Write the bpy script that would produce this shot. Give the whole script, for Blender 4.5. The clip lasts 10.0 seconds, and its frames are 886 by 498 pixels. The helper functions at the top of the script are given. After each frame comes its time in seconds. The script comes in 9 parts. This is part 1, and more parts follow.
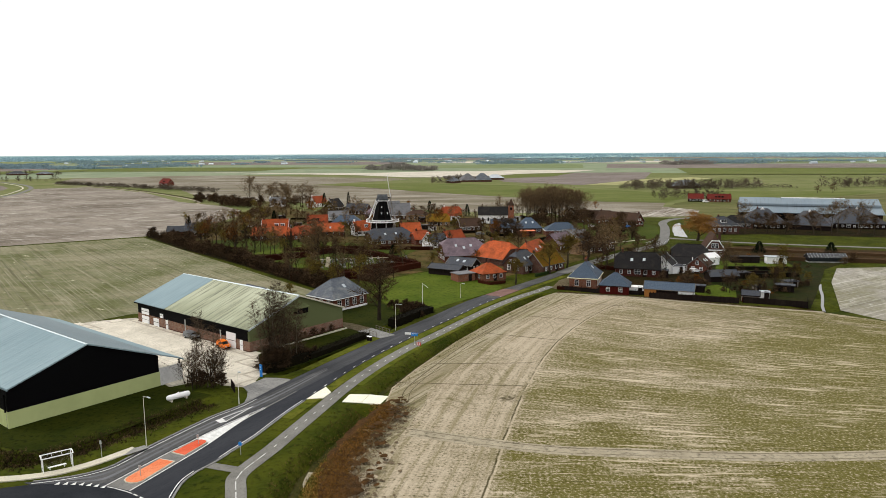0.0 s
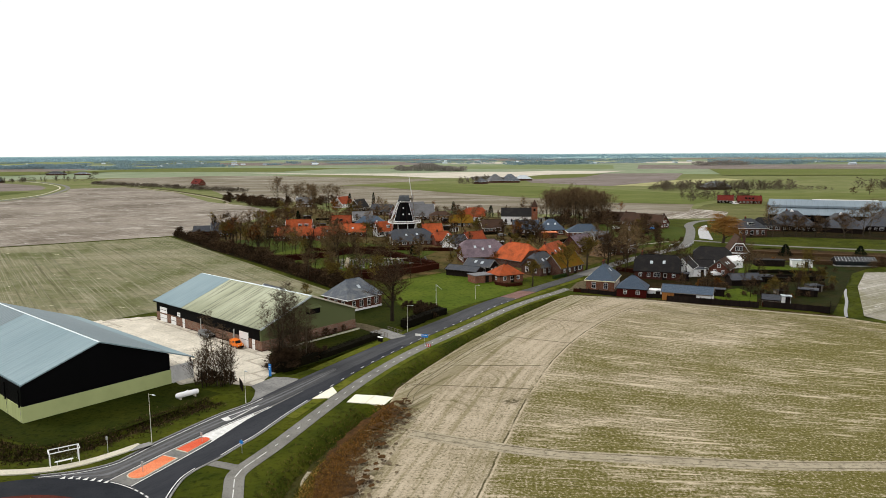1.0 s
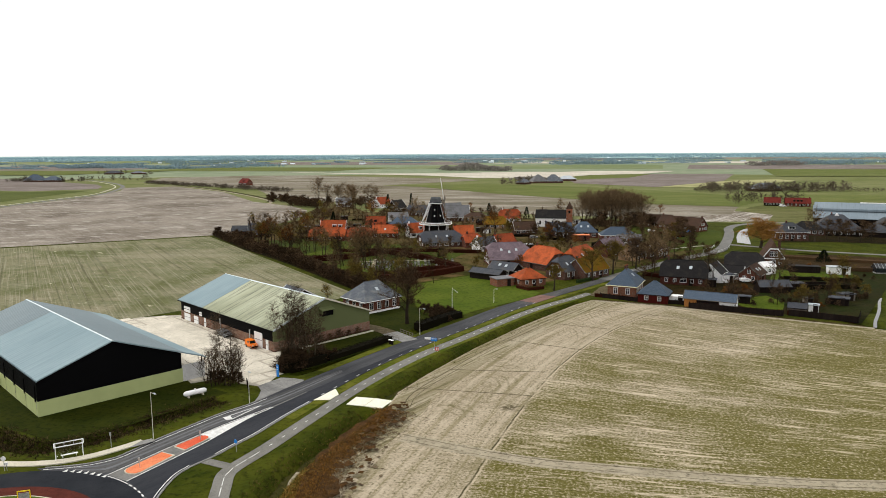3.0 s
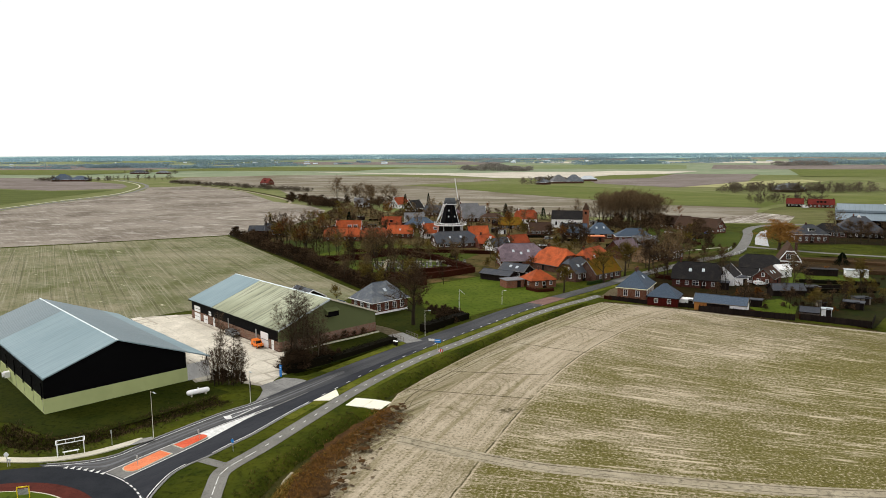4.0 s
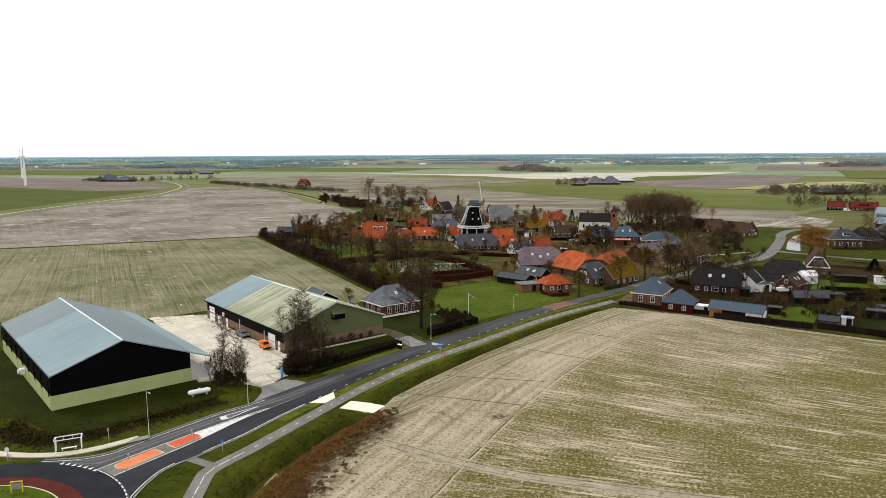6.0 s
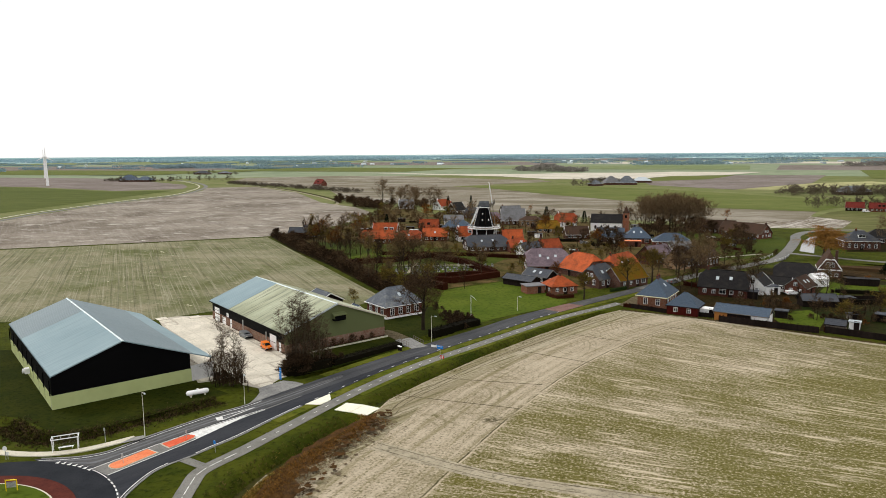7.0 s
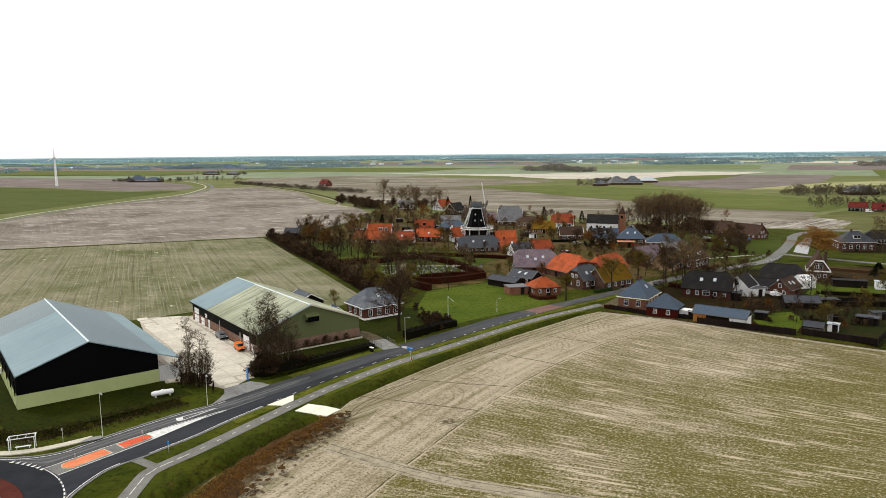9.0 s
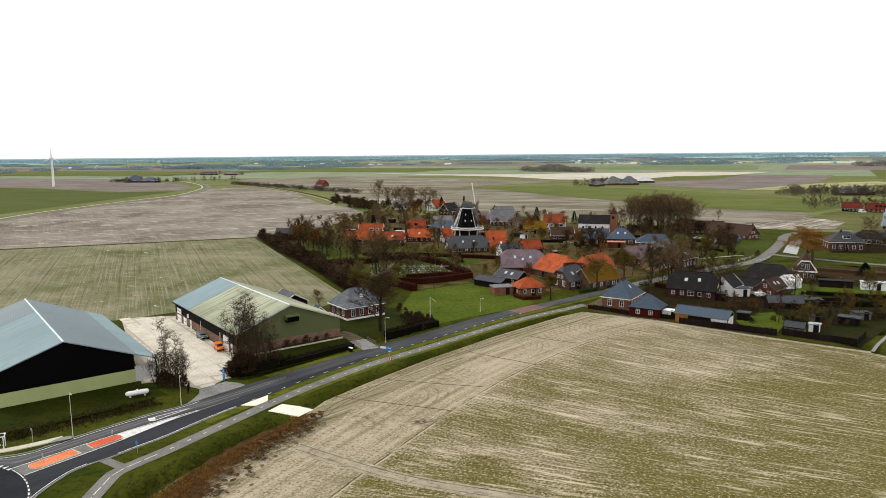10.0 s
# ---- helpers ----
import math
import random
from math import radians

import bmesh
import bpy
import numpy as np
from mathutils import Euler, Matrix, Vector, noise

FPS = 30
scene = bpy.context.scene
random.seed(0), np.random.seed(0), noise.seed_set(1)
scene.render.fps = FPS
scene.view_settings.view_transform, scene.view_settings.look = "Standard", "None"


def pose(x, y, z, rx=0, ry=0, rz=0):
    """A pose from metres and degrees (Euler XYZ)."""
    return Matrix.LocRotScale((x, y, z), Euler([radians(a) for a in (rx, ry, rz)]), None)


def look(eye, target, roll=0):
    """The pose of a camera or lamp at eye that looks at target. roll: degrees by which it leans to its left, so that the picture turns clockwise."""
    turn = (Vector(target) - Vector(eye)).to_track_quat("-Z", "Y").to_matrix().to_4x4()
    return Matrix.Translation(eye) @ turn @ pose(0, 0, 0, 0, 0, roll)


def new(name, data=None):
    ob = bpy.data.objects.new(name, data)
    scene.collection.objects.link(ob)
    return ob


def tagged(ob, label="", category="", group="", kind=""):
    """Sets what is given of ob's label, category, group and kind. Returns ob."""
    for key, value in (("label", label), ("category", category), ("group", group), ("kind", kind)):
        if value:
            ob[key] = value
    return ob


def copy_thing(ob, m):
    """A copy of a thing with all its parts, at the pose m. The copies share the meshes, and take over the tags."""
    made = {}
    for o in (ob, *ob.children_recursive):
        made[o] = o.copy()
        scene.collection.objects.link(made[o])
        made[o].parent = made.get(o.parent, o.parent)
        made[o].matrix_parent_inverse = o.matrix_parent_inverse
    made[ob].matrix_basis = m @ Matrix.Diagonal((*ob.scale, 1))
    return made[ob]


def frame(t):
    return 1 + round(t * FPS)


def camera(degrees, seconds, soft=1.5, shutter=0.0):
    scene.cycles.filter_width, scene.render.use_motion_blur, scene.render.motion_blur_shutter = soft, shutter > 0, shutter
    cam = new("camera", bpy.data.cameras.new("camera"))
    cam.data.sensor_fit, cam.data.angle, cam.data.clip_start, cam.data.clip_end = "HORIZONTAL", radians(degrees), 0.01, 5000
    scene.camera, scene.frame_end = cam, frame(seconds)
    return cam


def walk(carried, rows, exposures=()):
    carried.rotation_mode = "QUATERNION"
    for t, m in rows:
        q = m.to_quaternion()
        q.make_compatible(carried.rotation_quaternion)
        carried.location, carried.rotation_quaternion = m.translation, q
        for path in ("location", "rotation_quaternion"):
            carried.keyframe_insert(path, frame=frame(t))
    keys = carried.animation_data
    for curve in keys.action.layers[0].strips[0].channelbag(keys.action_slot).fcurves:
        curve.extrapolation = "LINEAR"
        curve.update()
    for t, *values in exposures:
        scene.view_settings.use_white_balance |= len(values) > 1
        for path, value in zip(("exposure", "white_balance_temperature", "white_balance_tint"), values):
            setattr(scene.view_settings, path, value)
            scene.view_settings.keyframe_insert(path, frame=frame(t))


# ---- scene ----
cam = camera(65.4, 10.0, soft=0.6)
PATH = [
    (0, (0.579, -0.607, 42.081), (0.511, 1.373, 41.803), -0.3),
    (0.5, (2.722, -0.583, 42.168), (2.605, 1.394, 41.891), -0.3),
    (1, (4.877, -0.484, 42.332), (4.722, 1.491, 42.056), -0.3),
    (1.5, (6.917, -0.503, 42.706), (6.727, 1.468, 42.43), -0.3),
    (2, (9.134, -0.491, 42.992), (8.908, 1.477, 42.715), -0.3),
    (2.5, (11.239, -0.504, 43.306), (10.98, 1.459, 43.029), -0.3),
    (4, (17.446, -0.047, 44.125), (17.089, 1.901, 43.847), -0.3),
    (4.5, (19.312, 0.287, 44.319), (18.927, 2.23, 44.041), -0.3),
    (5, (21.502, 0.622, 44.551), (21.084, 2.558, 44.273), -0.3),
    (5.5, (23.501, 0.903, 44.814), (23.056, 2.833, 44.537), -0.3),
    (7, (29.664, 2.187, 45.681), (29.142, 4.098, 45.404), -0.4),
    (7.5, (31.827, 2.626, 45.947), (31.282, 4.53, 45.67), -0.4),
    (8, (34.181, 3.279, 46.024), (33.626, 5.181, 45.747), -0.4),
    (8.5, (36.288, 3.905, 46.0), (35.734, 5.807, 45.723), -0.4),
    (9, (38.624, 4.57, 45.977), (38.07, 6.472, 45.7), -0.5),
    (9.5, (40.811, 5.291, 45.925), (40.257, 7.193, 45.649), -0.5),
    (10, (43.255, 5.985, 45.878), (42.701, 7.887, 45.602), -0.5),
]
walk(cam, [(t, look(eye, target, roll)) for t, eye, target, roll in PATH])

# ---------------------------------------------------------------- world and sun
world = bpy.data.worlds.new("overcast_sky")
world.use_nodes = True
wn = world.node_tree.nodes
wl = world.node_tree.links
sky = wn.new("ShaderNodeTexSky")
sky.sky_type, sky.sun_disc = "NISHITA", False
sky.sun_elevation, sky.sun_rotation = radians(41), radians(280)
sky.dust_density, sky.air_density = 3.0, 1.0
dim = wn.new("ShaderNodeMix")
dim.data_type = "RGBA"
dim.inputs[0].default_value = 0.97
dim.inputs[7].default_value = (10.75, 10.65, 10.5, 1)
wl.new(sky.outputs[0], dim.inputs[6])
wl.new(dim.outputs[2], wn["Background"].inputs[0])
wn["Background"].inputs[1].default_value = 0.1
scene.world = world
sun = new("sun", bpy.data.lights.new("sun", "SUN"))
sun.data.energy, sun.data.angle, sun.data.color = 1.7, radians(12), (1.0, 0.96, 0.9)
sun.matrix_world = look((-70, 12, 62), (0, 0, 0))
scene.view_settings.exposure = 0.0


# ---------------------------------------------------------------- node helpers
def node(t, kind, **inputs):
    n = t.nodes.new(kind)
    for key, value in inputs.items():
        put(t, n.inputs[key.replace("_", " ")], value)
    return n


def tone_contrast(c):
    """Tone-curve contrast put into every base colour: darks deeper and richer, lights lifted."""
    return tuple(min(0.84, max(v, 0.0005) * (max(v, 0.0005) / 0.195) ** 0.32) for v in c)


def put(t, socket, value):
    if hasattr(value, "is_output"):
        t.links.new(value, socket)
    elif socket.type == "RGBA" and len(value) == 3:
        socket.default_value = (*tone_contrast(value), 1)
    else:
        socket.default_value = value


def grain(t, vec, scale, detail=4.0, rough=0.6, warp=0.0):
    n = node(t, "ShaderNodeTexNoise", Scale=scale, Detail=detail, Roughness=rough, Distortion=warp)
    if vec is not None:
        t.links.new(vec, n.inputs["Vector"])
    return n.outputs[0]


def blend(t, fac, a, b, mode="MIX"):
    n = t.nodes.new("ShaderNodeMix")
    n.data_type, n.blend_type = "RGBA", mode
    put(t, n.inputs[0], fac), put(t, n.inputs[6], a), put(t, n.inputs[7], b)
    return n.outputs[2]


def calc(t, op, a, b=0.5, clamp=False):
    n = t.nodes.new("ShaderNodeMath")
    n.operation, n.use_clamp = op, clamp
    put(t, n.inputs[0], a), put(t, n.inputs[1], b)
    return n.outputs[0]


def steps(t, fac, lo, hi):
    n = t.nodes.new("ShaderNodeMapRange")
    n.clamp = True
    put(t, n.inputs[0], fac)
    n.inputs[1].default_value, n.inputs[2].default_value = lo, hi
    return n.outputs[0]


def turned(t, deg=0.0, scale=(1, 1, 1), local=False):
    if local:
        src = t.nodes.new("ShaderNodeTexCoord").outputs["Object"]
    else:
        src = t.nodes.new("ShaderNodeNewGeometry").outputs["Position"]
    r = node(t, "ShaderNodeMapping", Vector=src)
    r.inputs["Rotation"].default_value = (0, 0, radians(-deg))
    s = node(t, "ShaderNodeMapping", Vector=r.outputs[0])
    s.inputs["Scale"].default_value = scale
    return s.outputs[0]


def blank(name, rough=0.8, metal=0.0):
    m = bpy.data.materials.new(name)
    m.use_nodes = True
    b = m.node_tree.nodes["Principled BSDF"]
    b.inputs["Roughness"].default_value, b.inputs["Metallic"].default_value = rough, metal
    b.inputs["Specular IOR Level"].default_value = 0.04 if rough > 0.5 else 0.3
    return m, m.node_tree, b


def bumped(t, b, height, strength, distance):
    n = node(t, "ShaderNodeBump", Strength=strength, Distance=distance, Height=height)
    t.links.new(n.outputs[0], b.inputs["Normal"])


def surface(name, c1, c2, scale=0.5, fine=8.0, rough=0.8, metal=0.0, bump=0.3, depth=0.02, vary=0.0, stretch=(1, 1, 1), local=True, deg=0.0, speck=0.35):
    """Two-scale mottled material: broad stains between c1 and c2, fine grain, relief; vary: shade from object to object."""
    m, t, b = blank(name, rough, metal)
    v = turned(t, deg, stretch, local)
    broad = steps(t, grain(t, v, scale, 5, 0.6), 0.3, 0.7)
    g = grain(t, v, fine, 4, 0.7)
    col = blend(t, broad, c1, c2)
    dark = tuple(x * (1 - speck) for x in c1)
    col = blend(t, steps(t, g, 0.5, 0.75), col, dark)
    if vary:
        rnd = t.nodes.new("ShaderNodeObjectInfo").outputs["Random"]
        k = calc(t, "ADD", calc(t, "MULTIPLY", rnd, vary), 1 - vary / 2)
        hsv = node(t, "ShaderNodeHueSaturation", Color=col, Value=k)
        col = hsv.outputs[0]
    t.links.new(col, b.inputs["Base Color"])
    bumped(t, b, g, bump, depth)
    return m


def field_soil(name, deg, bare, pale, green, dark, across=1.1, lean=0.5, tex=1.0, run=0.035, flecks=0.0):
    """Ploughed or sown land: streaks along the rows, broad wet and green patches, clods."""
    m, t, b = blank(name, 0.95)
    v = turned(t, deg)
    rows = turned(t, deg, (run, across, 1))
    rows2 = turned(t, deg, (0.012, across * 0.33, 1))
    big = grain(t, turned(t, deg, (0.55, 1.3, 1)), 0.03 * tex, 5, 0.62, 0.6)
    mid = grain(t, v, 0.22 * tex, 4, 0.65)
    streak = grain(t, rows, 1.0, 4, 0.68, 0.1)
    wide = grain(t, rows2, 1.0, 3, 0.6, 0.1)
    fine = grain(t, v, 1.5, 6, 0.8)
    base = blend(t, steps(t, wide, 0.36, 0.66), bare, pale)
    sel = calc(t, "ADD", calc(t, "MULTIPLY", big, 0.7), calc(t, "MULTIPLY", mid, 0.3))
    row = steps(t, streak, 0.36, 0.64)
    patch = steps(t, sel, lean - 0.11, lean + 0.13)
    cover = calc(t, "ADD", calc(t, "MULTIPLY", patch, 0.8), calc(t, "MULTIPLY", row, 0.75))
    col = blend(t, calc(t, "MULTIPLY", steps(t, cover, 0.5, 1.15), 0.95), base, green)
    col = blend(t, calc(t, "MULTIPLY", steps(t, streak, 0.54, 0.62), 0.66), col, dark)
    col = blend(t, calc(t, "MULTIPLY", steps(t, fine, 0.5, 0.62), 0.62), col, dark)
    if flecks:
        # small patches of washed pale silt, and worn pale rows
        silt = grain(t, turned(t, 60, (0.7, 1.2, 1)), 0.065, 6, 0.72)
        worn = calc(t, "MULTIPLY", steps(t, grain(t, turned(t, deg, (0.03, 0.9, 1)), 1.0, 2, 0.5), 0.58, 0.72), steps(t, mid, 0.42, 0.62))
        where = calc(t, "MAXIMUM", steps(t, silt, 0.585, 0.70), calc(t, "MULTIPLY", worn, 0.6))
        col = blend(t, calc(t, "MULTIPLY", where, flecks), col, tuple(min(0.62, c * 1.75) for c in pale))
    t.links.new(col, b.inputs["Base Color"])
    bumped(t, b, calc(t, "ADD", calc(t, "MULTIPLY", streak, 0.6), fine), 0.6, 0.12)
    return m


def sown_clay(name, bare, pale, green, dark):
    """The big sown field: pale clay, young crop in soft drifts of fine rows, bare washed stripes; a headland worked along the road, with turning arcs."""
    m, t, b = blank(name, 0.95)
    at = node(t, "ShaderNodeSeparateXYZ", Vector=turned(t, 0))
    x, y = at.outputs[0], at.outputs[1]
    over = calc(t, "ADD", y, calc(t, "MULTIPLY", calc(t, "MULTIPLY", calc(t, "ADD", y, -84.0), 0.0085), x))

    def along(run, across):
        return node(t, "ShaderNodeCombineXYZ", X=calc(t, "MULTIPLY", x, run), Y=calc(t, "MULTIPLY", over, across)).outputs[0]

    def drift(cx, cy, rx, ry):
        dx, dy = calc(t, "MULTIPLY", calc(t, "ADD", x, -cx), 1 / rx), calc(t, "MULTIPLY", calc(t, "ADD", y, -cy), 1 / ry)
        d = calc(t, "SQRT", calc(t, "ADD", calc(t, "MULTIPLY", dx, dx), calc(t, "MULTIPLY", dy, dy)))
        return calc(t, "SUBTRACT", 1.0, steps(t, d, 0.1, 1.25))

    # distance past the line that parts the headland from the long rows
    up = calc(t, "ADD", y, -83.0)
    line = calc(t, "ADD", calc(t, "MULTIPLY", up, 0.0000182), -0.00033)
    line = calc(t, "ADD", calc(t, "MULTIPLY", up, line), 0.2040)
    line = calc(t, "ADD", calc(t, "MULTIPLY", up, line), 3.292)
    inner = calc(t, "SUBTRACT", x, line)
    main = steps(t, inner, -1.0, 1.5)
    spots = grain(t, turned(t, 0), 2.3, 3, 0.7)
    blot = grain(t, turned(t, 0), 0.045, 5, 0.6, 0.5)
    patch = grain(t, along(0.05, 0.07), 1.0, 5, 0.66)
    rows = grain(t, along(0.075, 0.9), 1.0, 4, 0.68)
    thin = grain(t, along(0.16, 2.6), 1.0, 3, 0.68)
    wash = grain(t, along(0.06, 0.30), 1.0, 5, 0.72)
    heads = grain(t, node(t, "ShaderNodeCombineXYZ", X=calc(t, "MULTIPLY", y, 0.03), Y=calc(t, "MULTIPLY", inner, 0.75)).outputs[0], 1.0, 4, 0.65)
    sel = calc(t, "ADD", calc(t, "MULTIPLY", patch, 0.9), calc(t, "MULTIPLY", rows, 1.0))
    for cx, cy, rx, ry, gain in THICK + WASHED:
        sel = calc(t, "ADD", sel, calc(t, "MULTIPLY", drift(cx, cy, rx, ry), gain))
    top = calc(t, "SUBTRACT", calc(t, "SUBTRACT", 207.0, calc(t, "MULTIPLY", x, 0.447)), y)
    sel = calc(t, "ADD", sel, calc(t, "MULTIPLY", steps(t, top, 22.0, 5.0), -0.16))
    sel = calc(t, "ADD", sel, calc(t, "MULTIPLY", calc(t, "SUBTRACT", 1.0, main), -0.2))
    sel = calc(t, "ADD", sel, calc(t, "MULTIPLY", steps(t, x, 30.0, 110.0), 0.36))
    sel = calc(t, "ADD", sel, calc(t, "MULTIPLY", steps(t, y, 112.0, 84.0), 0.2))
    crop = steps(t, sel, 0.70, 1.26)
    base = blend(t, steps(t, calc(t, "ADD", calc(t, "MULTIPLY", wash, 0.6), calc(t, "MULTIPLY", blot, 0.4)), 0.40, 0.60), bare, pale)
    base = blend(t, calc(t, "MULTIPLY", calc(t, "SUBTRACT", 1.0, main), 0.4), base, tuple(c * 1.1 for c in pale))
    wet = calc(t, "MULTIPLY", calc(t, "MULTIPLY", steps(t, top, 30.0, 6.0), steps(t, x, 36.0, 80.0)), 0.6)
    base = blend(t, wet, base, tuple(c * 0.62 for c in bare))
    base = blend(t, calc(t, "MULTIPLY", steps(t, spots, 0.5, 0.66), 0.5), base, tuple(c * 0.5 for c in bare))
    # bare pale stripes where the soil was washed
    lines = calc(t, "MULTIPLY", steps(t, calc(t, "ADD", calc(t, "MULTIPLY", rows, 0.6), calc(t, "MULTIPLY", thin, 0.4)), 0.485, 0.40), main)
    base = blend(t, calc(t, "MULTIPLY", calc(t, "MULTIPLY", lines, calc(t, "SUBTRACT", 1.0, calc(t, "MULTIPLY", crop, 0.7))), 0.7), base, tuple(c * 1.3 for c in pale))
    cover = calc(t, "ADD", calc(t, "MULTIPLY", crop, 0.92), calc(t, "MULTIPLY", calc(t, "SUBTRACT", thin, 0.5), 0.9))
    cover = calc(t, "ADD", cover, calc(t, "MULTIPLY", calc(t, "SUBTRACT", spots, 0.5), 2.8))
    cover = calc(t, "MULTIPLY", steps(t, cover, 0.12, 0.85), calc(t, "ADD", calc(t, "MULTIPLY", main, 0.62), 0.28))
    col = blend(t, cover, base, green)
    furrow = calc(t, "MULTIPLY", steps(t, thin, 0.575, 0.67), calc(t, "MULTIPLY", crop, 0.7))
    col = blend(t, furrow, col, dark)
    col = blend(t, calc(t, "MULTIPLY", steps(t, spots, 0.56, 0.7), calc(t, "ADD", calc(t, "MULTIPLY", crop, 0.55), 0.32)), col, dark)
    col = blend(t, calc(t, "MULTIPLY", steps(t, spots, 0.445, 0.33), 0.42), col, tuple(c * 1.35 for c in pale))
    washed = calc(t, "MAXIMUM", drift(58, 155, 16, 14), calc(t, "MAXIMUM", drift(42, 170, 20, 10), drift(70, 132, 22, 10)))
    # white washed stripes in clusters
    bare_rows = calc(t, "MULTIPLY", steps(t, grain(t, along(0.11, 0.9), 1.0, 3, 0.6), 0.52, 0.62), calc(t, "MAXIMUM", steps(t, patch, 0.52, 0.42), washed))
    col = blend(t, calc(t, "MULTIPLY", calc(t, "MULTIPLY", bare_rows, main), 0.7), col, tuple(c * 1.35 for c in pale))
    # the headland: long passes beside the road, thin green and pale lines
    off = calc(t, "SUBTRACT", 1.0, main)
    col = blend(t, calc(t, "MULTIPLY", calc(t, "MULTIPLY", steps(t, heads, 0.53, 0.63), off), 0.55), col, tuple(0.5 * (g + d) for g, d in zip(green, bare)))
    col = blend(t, calc(t, "MULTIPLY", calc(t, "MULTIPLY", steps(t, heads, 0.47, 0.38), off), 0.55), col, tuple(c * 1.12 for c in pale))
    # older green passes nearer the road
    strip = calc(t, "MULTIPLY", steps(t, calc(t, "ABSOLUTE", calc(t, "ADD", inner, 18.0)), 5.0, 1.0), steps(t, y, 112.0, 140.0))
    col = blend(t, calc(t, "MULTIPLY", calc(t, "MULTIPLY", strip, steps(t, heads, 0.44, 0.56)), 0.75), col, tuple(0.75 * g + 0.1 * d for g, d in zip(green, bare)))
    for cx, cy, r0, k in ((15, 163, 12, 4.4), (2.8, 125.5, 12, 4.0), (33, 187, 12, 4.6), (4, 144, 8, 4.6), (-3, 107, 9, 4.2)):
        dx, dy = calc(t, "ADD", x, -cx), calc(t, "MULTIPLY", calc(t, "ADD", y, -cy), 0.6)
        d = calc(t, "SQRT", calc(t, "ADD", calc(t, "MULTIPLY", dx, dx), calc(t, "MULTIPLY", dy, dy)))
        d = calc(t, "ADD", d, calc(t, "MULTIPLY", grain(t, turned(t, 0), 0.1, 2), 2.0))
        turn = calc(t, "MULTIPLY", steps(t, calc(t, "SINE", calc(t, "MULTIPLY", d, k)), 0.35, 1.0), steps(t, d, r0 + 3, r0 - 2))
        col = blend(t, calc(t, "MULTIPLY", calc(t, "MULTIPLY", turn, steps(t, grain(t, turned(t, 0), 0.11, 3, 0.6), 0.46, 0.6)), 0.34), col, tuple(0.5 * (g + d) for g, d in zip(green, dark)))
    # the drill line that parts the headland from the rows: a dark furrow with a pale ridge beside it; a smear of dung
    wander = calc(t, "ADD", inner, calc(t, "MULTIPLY", calc(t, "SUBTRACT", grain(t, turned(t, 0), 0.2, 2), 0.5), 0.7))
    worn = steps(t, grain(t, turned(t, 0), 0.12, 3), 0.32, 0.5)
    ridge = steps(t, calc(t, "ABSOLUTE", calc(t, "ADD", wander, -0.32)), 0.24, 0.1)
    col = blend(t, calc(t, "MULTIPLY", calc(t, "MULTIPLY", ridge, worn), 0.5), col, tuple(c * 1.3 for c in pale))
    col = blend(t, calc(t, "MULTIPLY", calc(t, "MULTIPLY", steps(t, calc(t, "ABSOLUTE", wander), 0.2, 0.06), worn), 0.85), col, dark)
    smear = calc(t, "MULTIPLY", drift(7.9, 113.8, 2.4, 1.6), steps(t, grain(t, turned(t, 0), 0.8, 4, 0.7), 0.42, 0.6))
    col = blend(t, calc(t, "MINIMUM", calc(t, "MULTIPLY", smear, 1.6), 0.8), col, dark)
    t.links.new(col, b.inputs["Base Color"])
    bumped(t, b, calc(t, "ADD", calc(t, "MULTIPLY", thin, 0.8), spots), 0.6, 0.12)
    return m


def tilled(name, deg, bare, pale, green, dark, lines=0.35, wash=0.3, flecks=0.8, across=0.7):
    """Worked land seen from afar: soft broad blotches, faint drill lines, scattered pale silt."""
    m, t, b = blank(name, 0.95)
    v = turned(t, deg)
    blot = grain(t, v, 0.018, 5, 0.62, 0.5)
    mid = grain(t, turned(t, deg + 40, (0.6, 1.3, 1)), 0.09, 5, 0.68)
    rows = grain(t, turned(t, deg, (0.008, across * 0.45, 1)), 1.0, 3, 0.6)
    thin = grain(t, turned(t, deg, (0.02, across, 1)), 1.0, 3, 0.65)
    fine = grain(t, v, 0.75, 4, 0.72)
    col = blend(t, steps(t, calc(t, "ADD", calc(t, "MULTIPLY", blot, 0.6), calc(t, "MULTIPLY", mid, 0.4)), 0.43, 0.57), bare, green)
    col = blend(t, calc(t, "MULTIPLY", steps(t, rows, 0.52, 0.66), lines), col, dark)
    col = blend(t, calc(t, "MULTIPLY", steps(t, thin, 0.48, 0.36), lines), col, pale)
    col = blend(t, calc(t, "MULTIPLY", steps(t, mid, 0.52, 0.66), wash), col, pale)
    col = blend(t, calc(t, "MULTIPLY", steps(t, fine, 0.50, 0.66), 0.45), col, dark)
    silt = calc(t, "MULTIPLY", steps(t, grain(t, turned(t, deg + 25, (0.55, 1.0, 1)), 0.26, 5, 0.75), 0.62, 0.70), steps(t, blot, 0.42, 0.58))
    col = blend(t, calc(t, "MULTIPLY", silt, flecks), col, tuple(min(0.6, c * 1.6) for c in pale))
    t.links.new(col, b.inputs["Base Color"])
    bumped(t, b, calc(t, "ADD", thin, fine), 0.5, 0.12)
    return m


